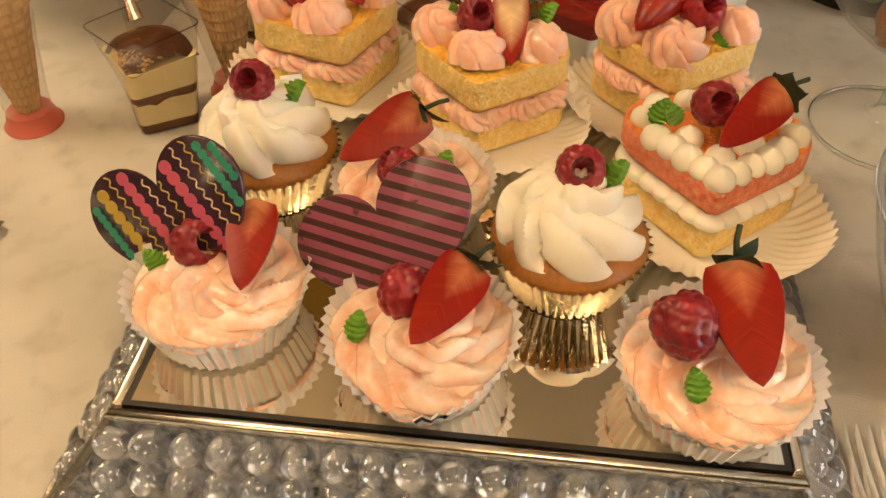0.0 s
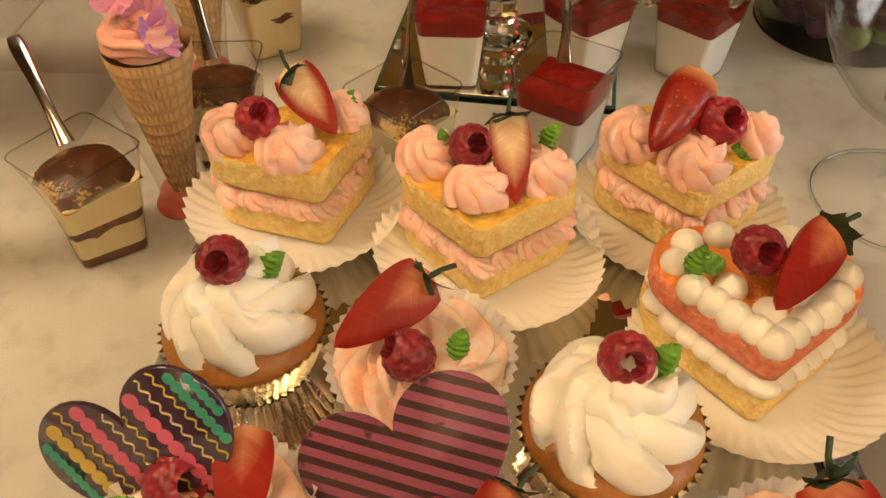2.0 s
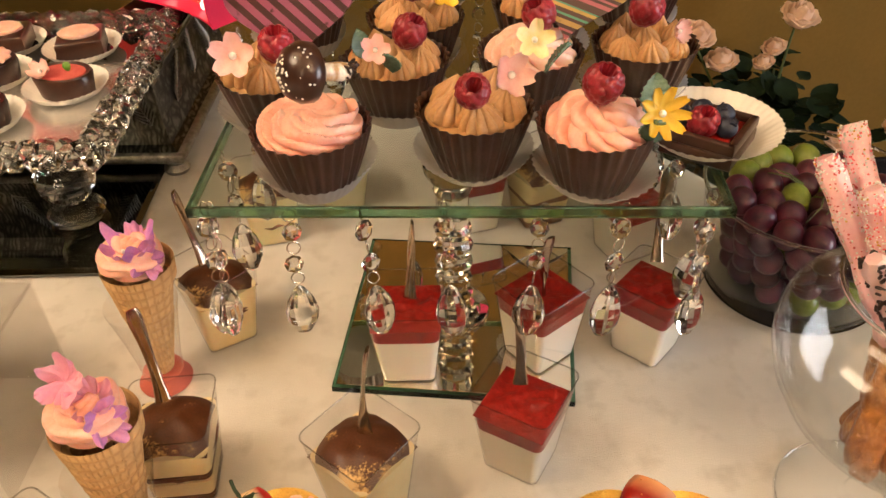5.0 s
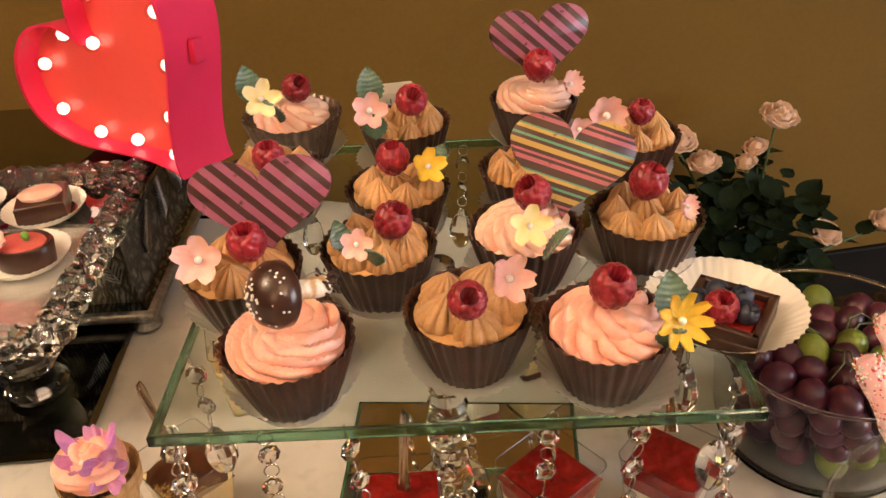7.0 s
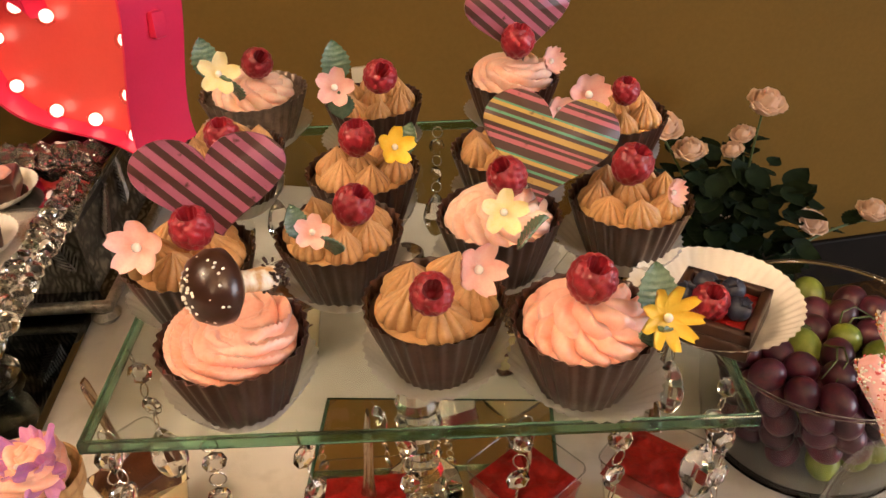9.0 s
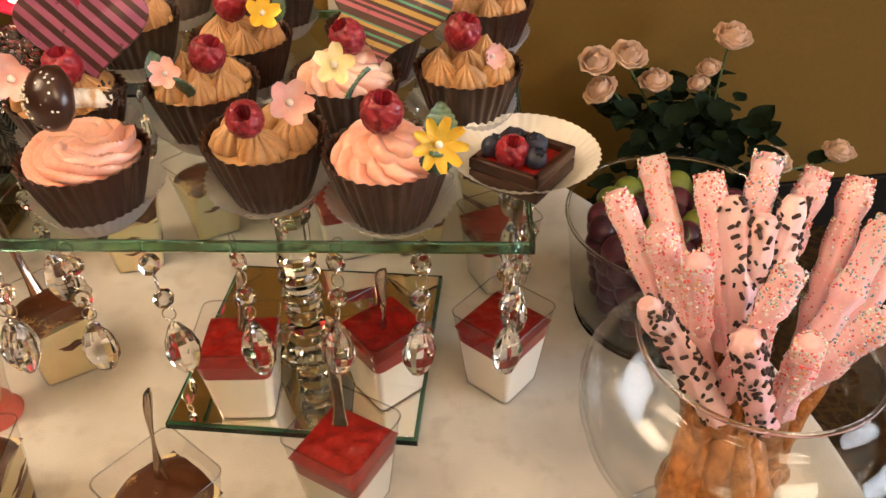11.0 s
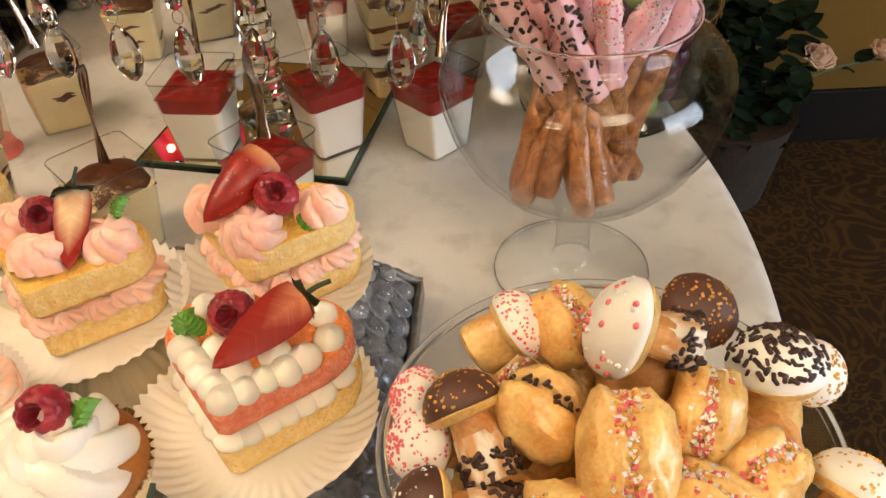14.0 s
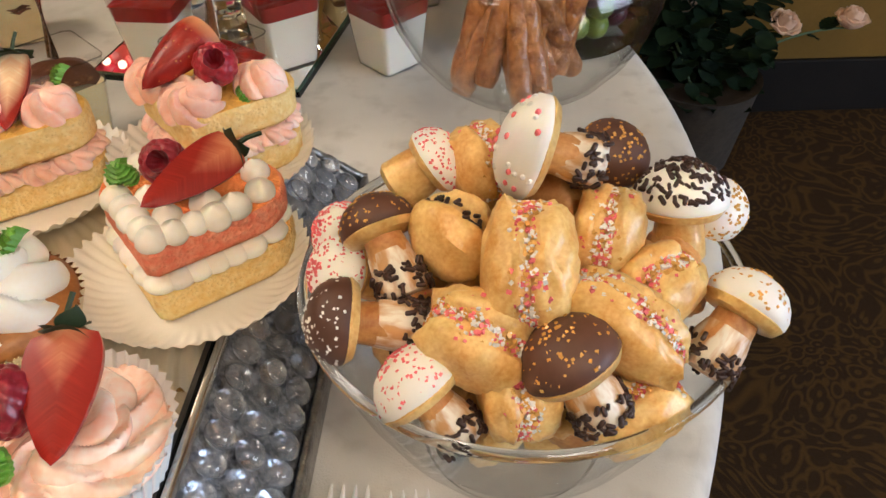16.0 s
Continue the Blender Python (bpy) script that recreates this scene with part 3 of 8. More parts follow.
# ---- the hall ----
def hall():
    t = 0.12
    W, E_, S_, N = WALL_W, WALL_E, WALL_S, WALL_N
    setting("floor", Geo().box(E_ - W + 2 * t, N - S_ + 2 * t, 0.1, pose((W + E_) / 2, (S_ + N) / 2, FLOOR_Z - 0.05)), CARPET, "dark brown carpet with tawny scrolls", "floor")
    setting("ceiling", Geo().box(E_ - W + 2 * t, N - S_ + 2 * t, 0.1, pose((W + E_) / 2, (S_ + N) / 2, CEIL_Z + 0.05)), CEIL_PAINT, "plain off-white painted ceiling", "ceiling")
    h, zc = CEIL_Z - FLOOR_Z, (CEIL_Z + FLOOR_Z) / 2
    setting("wall_north", Geo().box(E_ - W, t, h, pose((W + E_) / 2, N + t / 2, zc)), WALL_PAINT, "olive brown painted wall", "wall")
    setting("wall_south", Geo().box(E_ - W, t, h, pose((W + E_) / 2, S_ - t / 2, zc)), WALL_PAINT, "olive brown painted wall", "wall")
    setting("wall_west", Geo().box(t, N - S_ + 2 * t, h, pose(W - t / 2, (S_ + N) / 2, zc)), WALL_PAINT, "olive brown painted wall", "wall")
    # east wall with one window opening
    y0, y1, z0, z1 = -2.0, 0.2, -0.35, 1.45
    g = Geo()
    for a, b, c, d in ((S_ - t, y0, FLOOR_Z, CEIL_Z), (y1, N + t, FLOOR_Z, CEIL_Z), (y0, y1, FLOOR_Z, z0), (y0, y1, z1, CEIL_Z)):
        g.box(t, b - a, d - c, pose(E_ + t / 2, (a + b) / 2, (c + d) / 2))
    setting("wall_east", g, WALL_PAINT, "olive brown painted wall with a window opening", "wall")
    win = tagged(new("window_1"), "tall white-framed window", "window", "", "structure")
    win.matrix_basis = pose(E_ + t / 2, (y0 + y1) / 2, (z0 + z1) / 2)
    wy, wz = y1 - y0, z1 - z0
    g = Geo()
    for s in (-1, 1):
        g.box(0.07, 0.05, wz, pose(0, s * (wy / 2 - 0.025), 0)).box(0.07, wy - 0.1, 0.05, pose(0, 0, s * (wz / 2 - 0.025)))
    g.box(0.05, 0.035, wz - 0.1)
    part("window_frame", g, WHITE_PLASTIC, win, smooth=False)
    for s in (-1, 1):
        p = part("pane", Geo().box(0.006, wy / 2 - 0.07, wz - 0.1, pose(0, s * (wy / 4 - 0.01), 0)), BLOWN, win, smooth=False)
    g = Geo().box(E_ - W, 0.016, 0.14, pose((W + E_) / 2, N - 0.008, FLOOR_Z + 0.07), 0.003)
    setting("baseboard", g, BASE_PAINT, "glossy black skirting board", "baseboard")
    out = tagged(new("wall_outlet"), "ivory plastic duplex power outlet on the brown wall", "outlet")
    out.matrix_basis = pose(0.15, N - 0.004, -0.118)
    part("cover_plate", Geo().box(0.075, 0.008, 0.115, bevel=0.003), OUTLET_P, out)
    for s in (-1, 1):
        sock = part("socket", Geo().box(0.034, 0.006, 0.03, pose(0, -0.005, s * 0.024), 0.002), OUTLET_P, out)
        for q in (-0.007, 0.007):
            part("slot", Geo().box(0.002, 0.002, 0.009, pose(q, -0.0082, s * 0.024)), BEZEL, sock)
    for x, y in ((-0.9, 0.5), (0.75, -0.75), (-0.9, -1.6)):
        lamp = thing("ceiling_light", pose(x, y, CEIL_Z - 0.6), "square ceiling light with a warm diffuser hung on thin rods", "ceiling light", "ceiling lights")
        g = Geo()
        for s in (-1, 1):
            g.box(0.6, 0.03, 0.05, pose(0, s * 0.285, -0.027)).box(0.03, 0.54, 0.05, pose(s * 0.285, 0, -0.027))
        part("frame", g, WHITE_PLASTIC, lamp, smooth=False)
        for sx in (-1, 1):
            part("rod", Geo().rope([(sx * 0.285, 0, 0.0), (sx * 0.285, 0, 0.3), (sx * 0.285, 0, 0.5995)], [0.004] * 3, 8), WHITE_PLASTIC, lamp)
        # added panel, unseen, throwing warm light up onto the ceiling
        part("top_diffuser", Geo().box(0.5, 0.5, 0.006, pose(0, 0, 0.002)), UP_GLOW, lamp, smooth=False)
        part("diffuser", Geo().box(0.54, 0.54, 0.008, pose(0, 0, -0.03)), LAMP_GLOW, lamp, smooth=False)


hall()

TABLE = (-0.281, 0.557, 0.768)


def banquet_table():
    x, y, R = TABLE
    tb = thing("round_table", pose(x, y, FLOOR_Z), "round banquet table under a white cloth", "table")
    H = TZ - FLOOR_Z - 0.006
    part("tabletop", Geo().lathe([(0, H - 0.03), (R - 0.02, H - 0.03), (R - 0.012, H - 0.02), (R - 0.012, H - 0.004), (R - 0.016, H), (0, H)], 72), DOUGH_DARK, tb, "bare plywood top")
    for k in range(4):
        a = k * math.pi / 2 + 0.6
        part("leg", Geo().lathe([(0, 0.002), (0.016, 0.002), (0.016, H - 0.03), (0, H - 0.03)], 12, m=pose(0.55 * math.cos(a), 0.55 * math.sin(a), 0)), BEZEL, tb, "dark steel tube leg")
    cl = thing("tablecloth", pose(x, y, TZ), "white linen tablecloth falling to the carpet in soft folds", "tablecloth")
    prof = [(0, 0.0), (0.2, 0.0), (0.4, 0.0), (0.6, 0.0), (R - 0.03, 0.0), (R - 0.012, -0.0006), (R - 0.005, -0.003), (R - 0.0015, -0.008), (R, -0.016)]
    prof += [(R + 0.002 + 0.035 * k / 10, -0.016 - 0.711 * k / 10) for k in range(1, 11)]
    n = 220

    def fn(i, j):
        a = 2 * math.pi * i / n
        r, z = prof[j]
        drop = max(0.0, -z - 0.05)
        r += drop * 0.07 * math.sin(17 * a + 1.4 * math.sin(3 * a)) + (drop * 0.03 * math.sin(41 * a))
        z2 = z
        if r < R - 0.04:
            z2 = z + 0.0006 * noise.noise(Vector((r * math.cos(a) * 9, r * math.sin(a) * 9, 0)))
        return (r * math.cos(a), r * math.sin(a), z2)
    part("cloth", Geo().grid(n, len(prof), fn, True, False), LINEN, cl)


banquet_table()

# ---- shared pieces of confectionery ----
def raspberry_mesh(seed):
    """One berry: a skin of swollen drupelets, turned in at the top to the hollow where the core was."""
    rs = random.Random(seed)
    cells = []
    for i in range(76):
        z = 1 - 2 * (i + 0.5) / 76
        a = i * 2.39996 + rs.uniform(-0.12, 0.12)
        q = math.sqrt(1 - z * z)
        cells.append(Vector((q * math.cos(a), q * math.sin(a), z)))
    nu, nv = 60, 46

    def fn(i, j):
        a = 2 * math.pi * i / nu
        t = math.pi * (1 - j / (nv - 9)) if j < nv - 9 else 0.0
        if j < nv - 9:
            t = math.pi - (math.pi - 0.46) * j / (nv - 10)
            d = Vector((math.sin(t) * math.cos(a), math.sin(t) * math.sin(a), math.cos(t)))
            near = min((d - c).length_squared for c in cells)
            swell = math.sqrt(max(0.0, 1 - near / 0.065))
            k = 0.87 + 0.15 * swell
            return (0.0112 * k * d.x * (1 + 0.08 * d.z), 0.0112 * k * d.y * (1 + 0.08 * d.z), 0.0122 * k * d.z)
        u = (j - (nv - 10)) / 9
        r = 0.0048 * (1 - u) ** 0.45 * (1 + 0.12 * math.cos(9 * a + seed) * (1 - u))
        return (r * math.cos(a), r * math.sin(a), 0.0104 - 0.0135 * u ** 0.75)
    return Geo().grid(nu, nv, fn, True, False).mesh("raspberry", RASP)


RASPS = [raspberry_mesh(k) for k in (1, 2, 3)]


def raspberry(parent, x, y, z, rx=0, ry=0, rz=0, s=1.0):
    return part("raspberry", RASPS[int(rnd(0, 2.99))], None, parent, "ripe red raspberry", put(x, y, z, rx, ry, rz, s * 0.92))


def berry_half(L, W, D, flesh):
    """Half a strawberry: stem end at +y, tip at -y, cut face up at z = 0."""
    n = 15

    def width(u):
        return W * (math.sin(math.pi * min(1.0, (u * 0.97 + 0.03)) ** 0.56)) ** 0.62 if 0 < u < 1 else 0.0
    skin, cut = Geo(), Geo()
    skin.grid(n, 11, lambda i, j: (width(i / (n - 1)) * math.cos(math.pi * j / 10), -L / 2 + L * (1 - i / (n - 1)) * 1.0, -D / W * width(i / (n - 1)) * math.sin(math.pi * j / 10)))
    cut.grid(n, 7, lambda i, j: (width(i / (n - 1)) * (1 - j / 3), -L / 2 + L * (1 - i / (n - 1)), 0.0006 * math.cos((j / 3 - 1) * 1.5)))
    return skin.mesh("strawberry", BERRY_SKIN), cut.mesh("cut_face", flesh), L


def calyx_mesh(seed, size):
    rs = random.Random(seed)
    g = Geo()
    for k in range(6):
        a = k * 1.05 + rs.uniform(-0.2, 0.2)
        ln = size * rs.uniform(0.0075, 0.0115)
        lift = rs.uniform(-0.5, 0.5)
        curl = rs.uniform(-0.6, 0.5)

        def fn(i, j):
            u, w = i / 6, (j - 1) * 0.0046 * size * math.sin(math.pi * min(1, i / 6 * 0.85 + 0.13))
            r = ln * u
            return (r * math.cos(a) - w * math.sin(a), 0.016 + lift * r * 0.6 + curl * r * u, r * math.sin(a) * 0.8 + w * math.cos(a) + 0.001 * (1 - abs(j - 1)))
        g.grid(7, 3, fn)
    g.rope([(0, 0.016, 0), (0.0006, 0.021, 0.001), (0.002, 0.025, 0.002)], [0.001, 0.0008, 0.0008], 6)
    return g.mesh("calyx", CALYX)


BERRIES = [berry_half(0.034, 0.0098, 0.0078, BERRY_FLESH), berry_half(0.036, 0.0092, 0.0082, BERRY_FLESH), berry_half(0.036, 0.0076, 0.0074, BERRY_FLESH), berry_half(0.036, 0.0102, 0.0082, PALE_FLESH), berry_half(0.036, 0.0078, 0.0074, PALE_FLESH)]
CALYXES = [calyx_mesh(k, q) for k, q in ((4, 0.8), (5, 0.8), (6, 0.72), (7, 1.0), (9, 1.0))]


def leaf_mesh(name, L, W, mat, teeth=7, thick=0.0012, cup=0.12):
    n = 4 * teeth + 1

    def w(u):
        return W * math.sin(math.pi * u ** 0.8) ** 0.75 * (1 + 0.16 * (0.5 - abs((u * teeth) % 1 - 0.5)) * 2) if 0 < u < 1 else 0.0002
    g = Geo()
    for s in (1, 0):
        g.grid(n, 7, lambda i, j: (w(i / (n - 1)) * (j / 3 - 1), L * (i / (n - 1) - 0.5),
                                   s * thick * (1 - 0.25 * abs(j / 3 - 1)) + cup * abs(j / 3 - 1) ** 1.4 * W - 0.25 * L * (i / (n - 1) - 0.5) ** 2 + s * 0.0004 * math.cos(i * 1.57 - 1.2 * abs(j - 3))))
    o = len(g.v) // 2
    for i in range(n - 1):
        for j in (0, 6):
            g.f.append((i * 7 + j, (i + 1) * 7 + j, o + (i + 1) * 7 + j, o + i * 7 + j))
    return g.mesh(name, mat)


MINT_LEAF = leaf_mesh("mint_leaf", 0.015, 0.0042, MINT, 6, 0.0022, 0.1)
BIG_LEAF = leaf_mesh("sugar_leaf", 0.026, 0.0085, SUGAR_LEAF, 8, 0.0014, 0.2)


def mint(parent, x, y, z, rx=0, ry=0, rz=0, s=1.0):
    return part("mint_leaf", MINT_LEAF, None, parent, "small bright green candied leaf", put(x, y, z, rx, ry, rz, (s * 0.95, s * 0.86, s * 2.0)))


def sugar_leaf(parent, x, y, z, rx=0, ry=0, rz=0, s=1.0):
    return part("sugar_leaf", BIG_LEAF, None, parent, "glittered green wafer leaf", put(x, y, z, rx, ry, rz, s))


def flower_mesh(mat, petals=5, R=0.0085, slim=0.62):
    g = Geo()
    for k in range(petals):
        a = 2 * math.pi * k / petals
        for side in (0, 1):
            def fn(i, j):
                u = i / 7
                w = R * slim * 0.55 * math.sin(math.pi * min(1, 0.1 + 0.83 * u)) ** 0.5 * (j / 2 - 1)
                r = 0.0012 + R * u
                z = 0.0042 * u * u + 0.0022 * u * abs(j / 2 - 1) ** 2 + 0.0011 * side
                return (r * math.cos(a) - w * math.sin(a), r * math.sin(a) + w * math.cos(a), z)
            g.grid(8, 5, fn)
    return g.mesh("sugar_flower", mat)


FLOWERS = {"pink": flower_mesh(PETAL_PINK, 5, 0.0088, 0.86), "pale": flower_mesh(PETAL_PALE, 5, 0.0098, 0.72), "yellow": flower_mesh(PETAL_YELLOW, 9, 0.0115, 0.42), "daisy": flower_mesh(PETAL_PINK, 7, 0.008, 0.85), "buttercup": flower_mesh(PETAL_YELLOW, 5, 0.0096, 0.78)}
PEARL_MESH = Geo().ball(0.0019, 10, 7).mesh("pearl", PEARL)


def sugar_flower(parent, x, y, z, rx=0, ry=0, rz=0, s=1.0, kind="pink"):
    ob = part("sugar_flower", FLOWERS[kind], None, parent, {"pink": "pink sugar flower", "pale": "pale yellow sugar flower", "yellow": "bright yellow sugar daisy", "daisy": "small pink sugar daisy", "buttercup": "yellow five-petalled sugar flower"}[kind], put(x, y - 0.004, z + 0.002, rx, ry, rz, s))
    part("pearl_centre", PEARL_MESH, None, ob, "white sugar pearl", pose(0, 0, 0.0022))
    return ob


def smooth_line(prof, k):
    """k + 1 points spread along a profile, eased between its corners."""
    out = []
    n = len(prof) - 1
    for i in range(k + 1):
        u = min(i * n / k, n - 1e-6)
        q = int(u)
        f = u - q
        p0, p1, p2, p3 = prof[max(q - 1, 0)], prof[q], prof[q + 1], prof[min(q + 2, n)]
        out.append(tuple(max(0.0 if c == 0 else -1.0, 0.5 * (2 * p1[c] + (p2[c] - p0[c]) * f + (2 * p0[c] - 5 * p1[c] + 4 * p2[c] - p3[c]) * f * f + (3 * p1[c] - p0[c] - 3 * p2[c] + p3[c]) * f ** 3)) for c in (0, 1)))
    out[-1] = prof[-1]
    return out


def fold_geo(prof, ridges, twist, depth, seed=0.0, ruffle=0.05, lean=(0.0, 0.0), k=20, per=10, warp=0.0, fine=0.0):
    """Piped cream: rounded folds with sharp creases between, wound upward."""
    line = smooth_line(prof, k)
    h = max(p[1] for p in prof)
    n = ridges * per
    R = max(p[0] for p in prof)

    def fn(i, j):
        a = 2 * math.pi * i / n
        s = j / k
        r, z = line[j]
        q = ridges * (a + 2 * math.pi * twist * s ** 1.2 + 0.12 * math.sin(a + seed * 3) + 0.07 * math.sin(2 * a + seed)) + warp * noise.noise(Vector((2.2 * math.cos(a), 2.2 * math.sin(a) + seed, 3.0 * s)))
        c = abs(math.cos(q / 2)) ** 0.8
        big = noise.noise(Vector((1.6 * math.cos(a) + seed * 5, 1.6 * math.sin(a), s * 2.5)))
        env = min(1.0, 0.35 + 3 * s) * (1 - 0.25 * s)
        r *= 1 + depth * env * (2 * c - 1.25) + ruffle * big
        if fine:
            w = fine * math.sin(q * 4 + 3 * noise.noise(Vector((4 * math.cos(a), 4 * math.sin(a), 5 * s + seed))))
            r *= 1 + w * (1 - 0.5 * s)
            z += w * R * 0.6 * math.sin(math.pi * min(1.0, s * 1.1))
        z += (c - 0.6) * depth * 0.30 * R * env * (1 - abs(2 * s - 1)) + ruffle * 0.4 * h * big * s
        return (r * math.cos(a) + lean[0] * (z / h) ** 2, r * math.sin(a) + lean[1] * (z / h) ** 2, z)
    return Geo().grid(n, k + 1, fn, True, False)


def dollop_geo(r, h, ridges=9, twist=0.06, depth=0.2, seed=0.0):
    """A star-tipped kiss of cream with a drawn-out peak."""
    prof = [(r * 0.82, 0), (r * 1.0, h * 0.09), (r * 1.02, h * 0.22), (r * 0.9, h * 0.4), (r * 0.62, h * 0.6), (r * 0.32, h * 0.79), (r * 0.11, h * 0.93), (0, h)]
    return fold_geo(prof, ridges, twist, depth, seed, 0.06, (math.cos(seed * 9) * r * 0.25, math.sin(seed * 9) * r * 0.25), 18, 10)


def rosette_geo(r, h, ridges=7, twist=0.3, depth=0.2, seed=0.0):
    """A piped rosette of fat swept folds."""
    prof = [(r * 0.74, 0), (r * 0.96, h * 0.12), (r * 1.02, h * 0.32), (r * 0.95, h * 0.54), (r * 0.76, h * 0.74), (r * 0.5, h * 0.89), (r * 0.24, h * 0.97), (0, h)]
    return fold_geo(prof, ridges, twist, depth, seed, 0.09, (math.cos(seed * 7) * r * 0.25, math.sin(seed * 7) * r * 0.25), 22, 12)


def ribbon_geo(R, h, ridges, twist, depth, seed, rise, pointed=0.0, power=0.75):
    """Cream swept into broad overlapping ribbons: each rises slowly and drops sharply onto the next."""
    per, k = 18, 22
    n = ridges * per

    def fn(i, j):
        a, s = 2 * math.pi * i / n, j / k
        th = s * math.pi / 2
        q = ridges * (a / (2 * math.pi) + twist * s) + 0.28 * noise.noise(Vector((1.5 * math.cos(a), 1.5 * math.sin(a), seed))) + 0.22 * noise.noise(Vector((2.4 * math.cos(a), 2.4 * math.sin(a) + seed, 3 * s)))
        f = q % 1.0
        d = min(1.0, max(0.0, (f - 0.8) / 0.2))
        saw = f ** 0.8 * (1 - d * d * (3 - 2 * d))
        own = noise.noise(Vector((math.floor(q) % ridges * 7.3 + seed, 0.4, 0.2)))
        amp = R * rise * math.sin(math.pi * min(1.0, 0.12 + s * 0.95)) * (1 + 0.7 * own)
        r = R * math.cos(th) ** power * (1 + depth * (math.sin(math.pi * f) ** 0.6 - 0.6) * (1 - s)) + amp * (saw - 0.35) * math.cos(th)
        r *= 1 + pointed * (1 - s) * max(0.0, -math.sin(a)) ** 6
        z = h * math.sin(th) + amp * (saw - 0.35) * (0.35 + 0.65 * math.sin(th)) + 0.12 * h * own * s
        return (r * math.cos(a), r * math.sin(a), z)
    return Geo().grid(n, k + 1, fn, True, False)


def swirl_geo(R, r, h, turns=2.4, ridges=5, depth=0.22, flat=0.8, seed=0, twist=0.12, wave=0.0):
    """A star-tip rope of cream wound inward and upward to a soft peak; wave makes it ruffle as the hand shakes."""
    rs = random.Random(seed)
    n = int(turns * 84)
    pts, rad = [], []
    ph = rs.uniform(0, 6)
    for i in range(n + 1):
        u = i / n
        a = ph + 2 * math.pi * turns * u
        w = wave * math.sin(7 * a + 2 * math.sin(a * 1.7 + ph))
        q = (R * (1 - u) ** 0.85 + r * 0.35 * w) * (1 + 0.06 * math.sin(2.3 * a + ph))
        pts.append((q * math.cos(a), q * math.sin(a), r * flat * 0.9 + h * u ** 1.1 + r * 0.35 * abs(w) + r * 0.12 * math.sin(2.7 * a + ph)))
        rad.append(r * (1 - 0.5 * u ** 3) * (1 + 0.1 * math.sin(3.3 * a + 2 * ph) + 0.16 * w) * (0.35 + 0.65 * min(1, i / 12)))
    for k in range(9):
        rad[-1 - k] *= 0.08 + 0.1 * k
    g = Geo().rope(pts, rad, max(28, ridges * 7), ridges, depth, twist * 0.55, flat=flat, sharp=True)
    g.lathe([(0, 0), (R + r * 0.3, 0), (R + r * 0.2, r * 0.7), (R * 0.6, h * 0.6), (0, h * 0.75)], 30)
    return g


def heart_outline(w, h, n=56, tip=0.0):
    """A heart with its point at -y; w wide, h long."""
    pts = []
    for i in range(n):
        t = 2 * math.pi * i / n
        x = 16 * math.sin(t) ** 3
        y = 13 * math.cos(t) - 5 * math.cos(2 * t) - 2 * math.cos(3 * t) - math.cos(4 * t)
        pts.append((-x / 32 * w, (y + 2.6) / 29 * h))
    return pts


def cake_heart(w, h, n=60):
    """A heart with a right-angled point at -y, straight sides and two half-round lobes."""
    k = n // 4
    pts = [(0.7071 * i / k, 0.7071 * i / k) for i in range(k)]
    pts += [(0.35355 + 0.5 * math.cos(-math.pi / 4 + math.pi * i / k), 1.06066 + 0.5 * math.sin(-math.pi / 4 + math.pi * i / k)) for i in range(k)]
    pts = pts + [(-x, y) for x, y in reversed(pts[1:])]
    pts = [(x, max(y, 0.045 - 0.4 * abs(x)) if abs(x) < 0.06 else y) for x, y in pts]
    return [(x / 1.7071 * w, (y / 1.5607 - 0.497) * h) for x, y in pts]


def liner_geo(r0, r1, h, pleats, depth=0.035, flare=None, n_per=4, base=True):
    """A pleated paper cup from radius r0 at the foot to r1 at the lip."""
    prof = ([(0.0, 0.0004), (r0 * 0.6, 0.0004)] if base else []) + [(r0 + (r1 - r0) * u, 0.0004 + h * u) for u in (0, 0.15, 0.4, 0.7, 1.0)]
    k = len(prof)
    nb = 2 if base else 0
    return Geo().lathe(prof, pleats * n_per, pleats, lambda s: 0 if s * (k - 1) < nb - 0.5 else depth * (0.35 + 0.65 * s))


def sprinkle_geo(place, count, size, rs, g=None, stick=False):
    """Sugar crystals or rods laid on a surface; place(rs) gives a point and a normal."""
    g = g or Geo()
    for _ in range(count):
        p, nrm = place(rs)
        q = nrm.to_track_quat("Z", "Y").to_matrix().to_4x4()
        m = Matrix.Translation(p) @ q @ pose(0, 0, 0, rs.uniform(-25, 25), rs.uniform(-25, 25), rs.uniform(0, 360))
        s = size * rs.uniform(0.75, 1.25)
        if stick:
            g.rope([(-1.4 * s, 0, 0.4 * s), (-1.05 * s, 0, 0.4 * s), (1.05 * s, 0, 0.4 * s), (1.4 * s, 0, 0.4 * s)], [0.4 * s, 0.72 * s, 0.72 * s, 0.4 * s], 6, m=m)
        else:
            g.box(1.3 * s, 1.1 * s, s, m)
    return g

# ---- the beaded mirror tray and what stands on it ----
ZT = 0.053
CAM_WAY = Vector((0.0, -0.74, 0.67))


def frame_axes(origin, ydir, zdir, s=1.0):
    """A pose whose y runs along ydir and whose z leans to zdir."""
    y = Vector(ydir).normalized()
    z = Vector(zdir)
    z = (z - y * z.dot(y)).normalized()
    x = y.cross(z)
    return Matrix.Translation(origin) @ Matrix((x, y, z)).transposed().to_4x4() @ Matrix.Scale(s, 4)


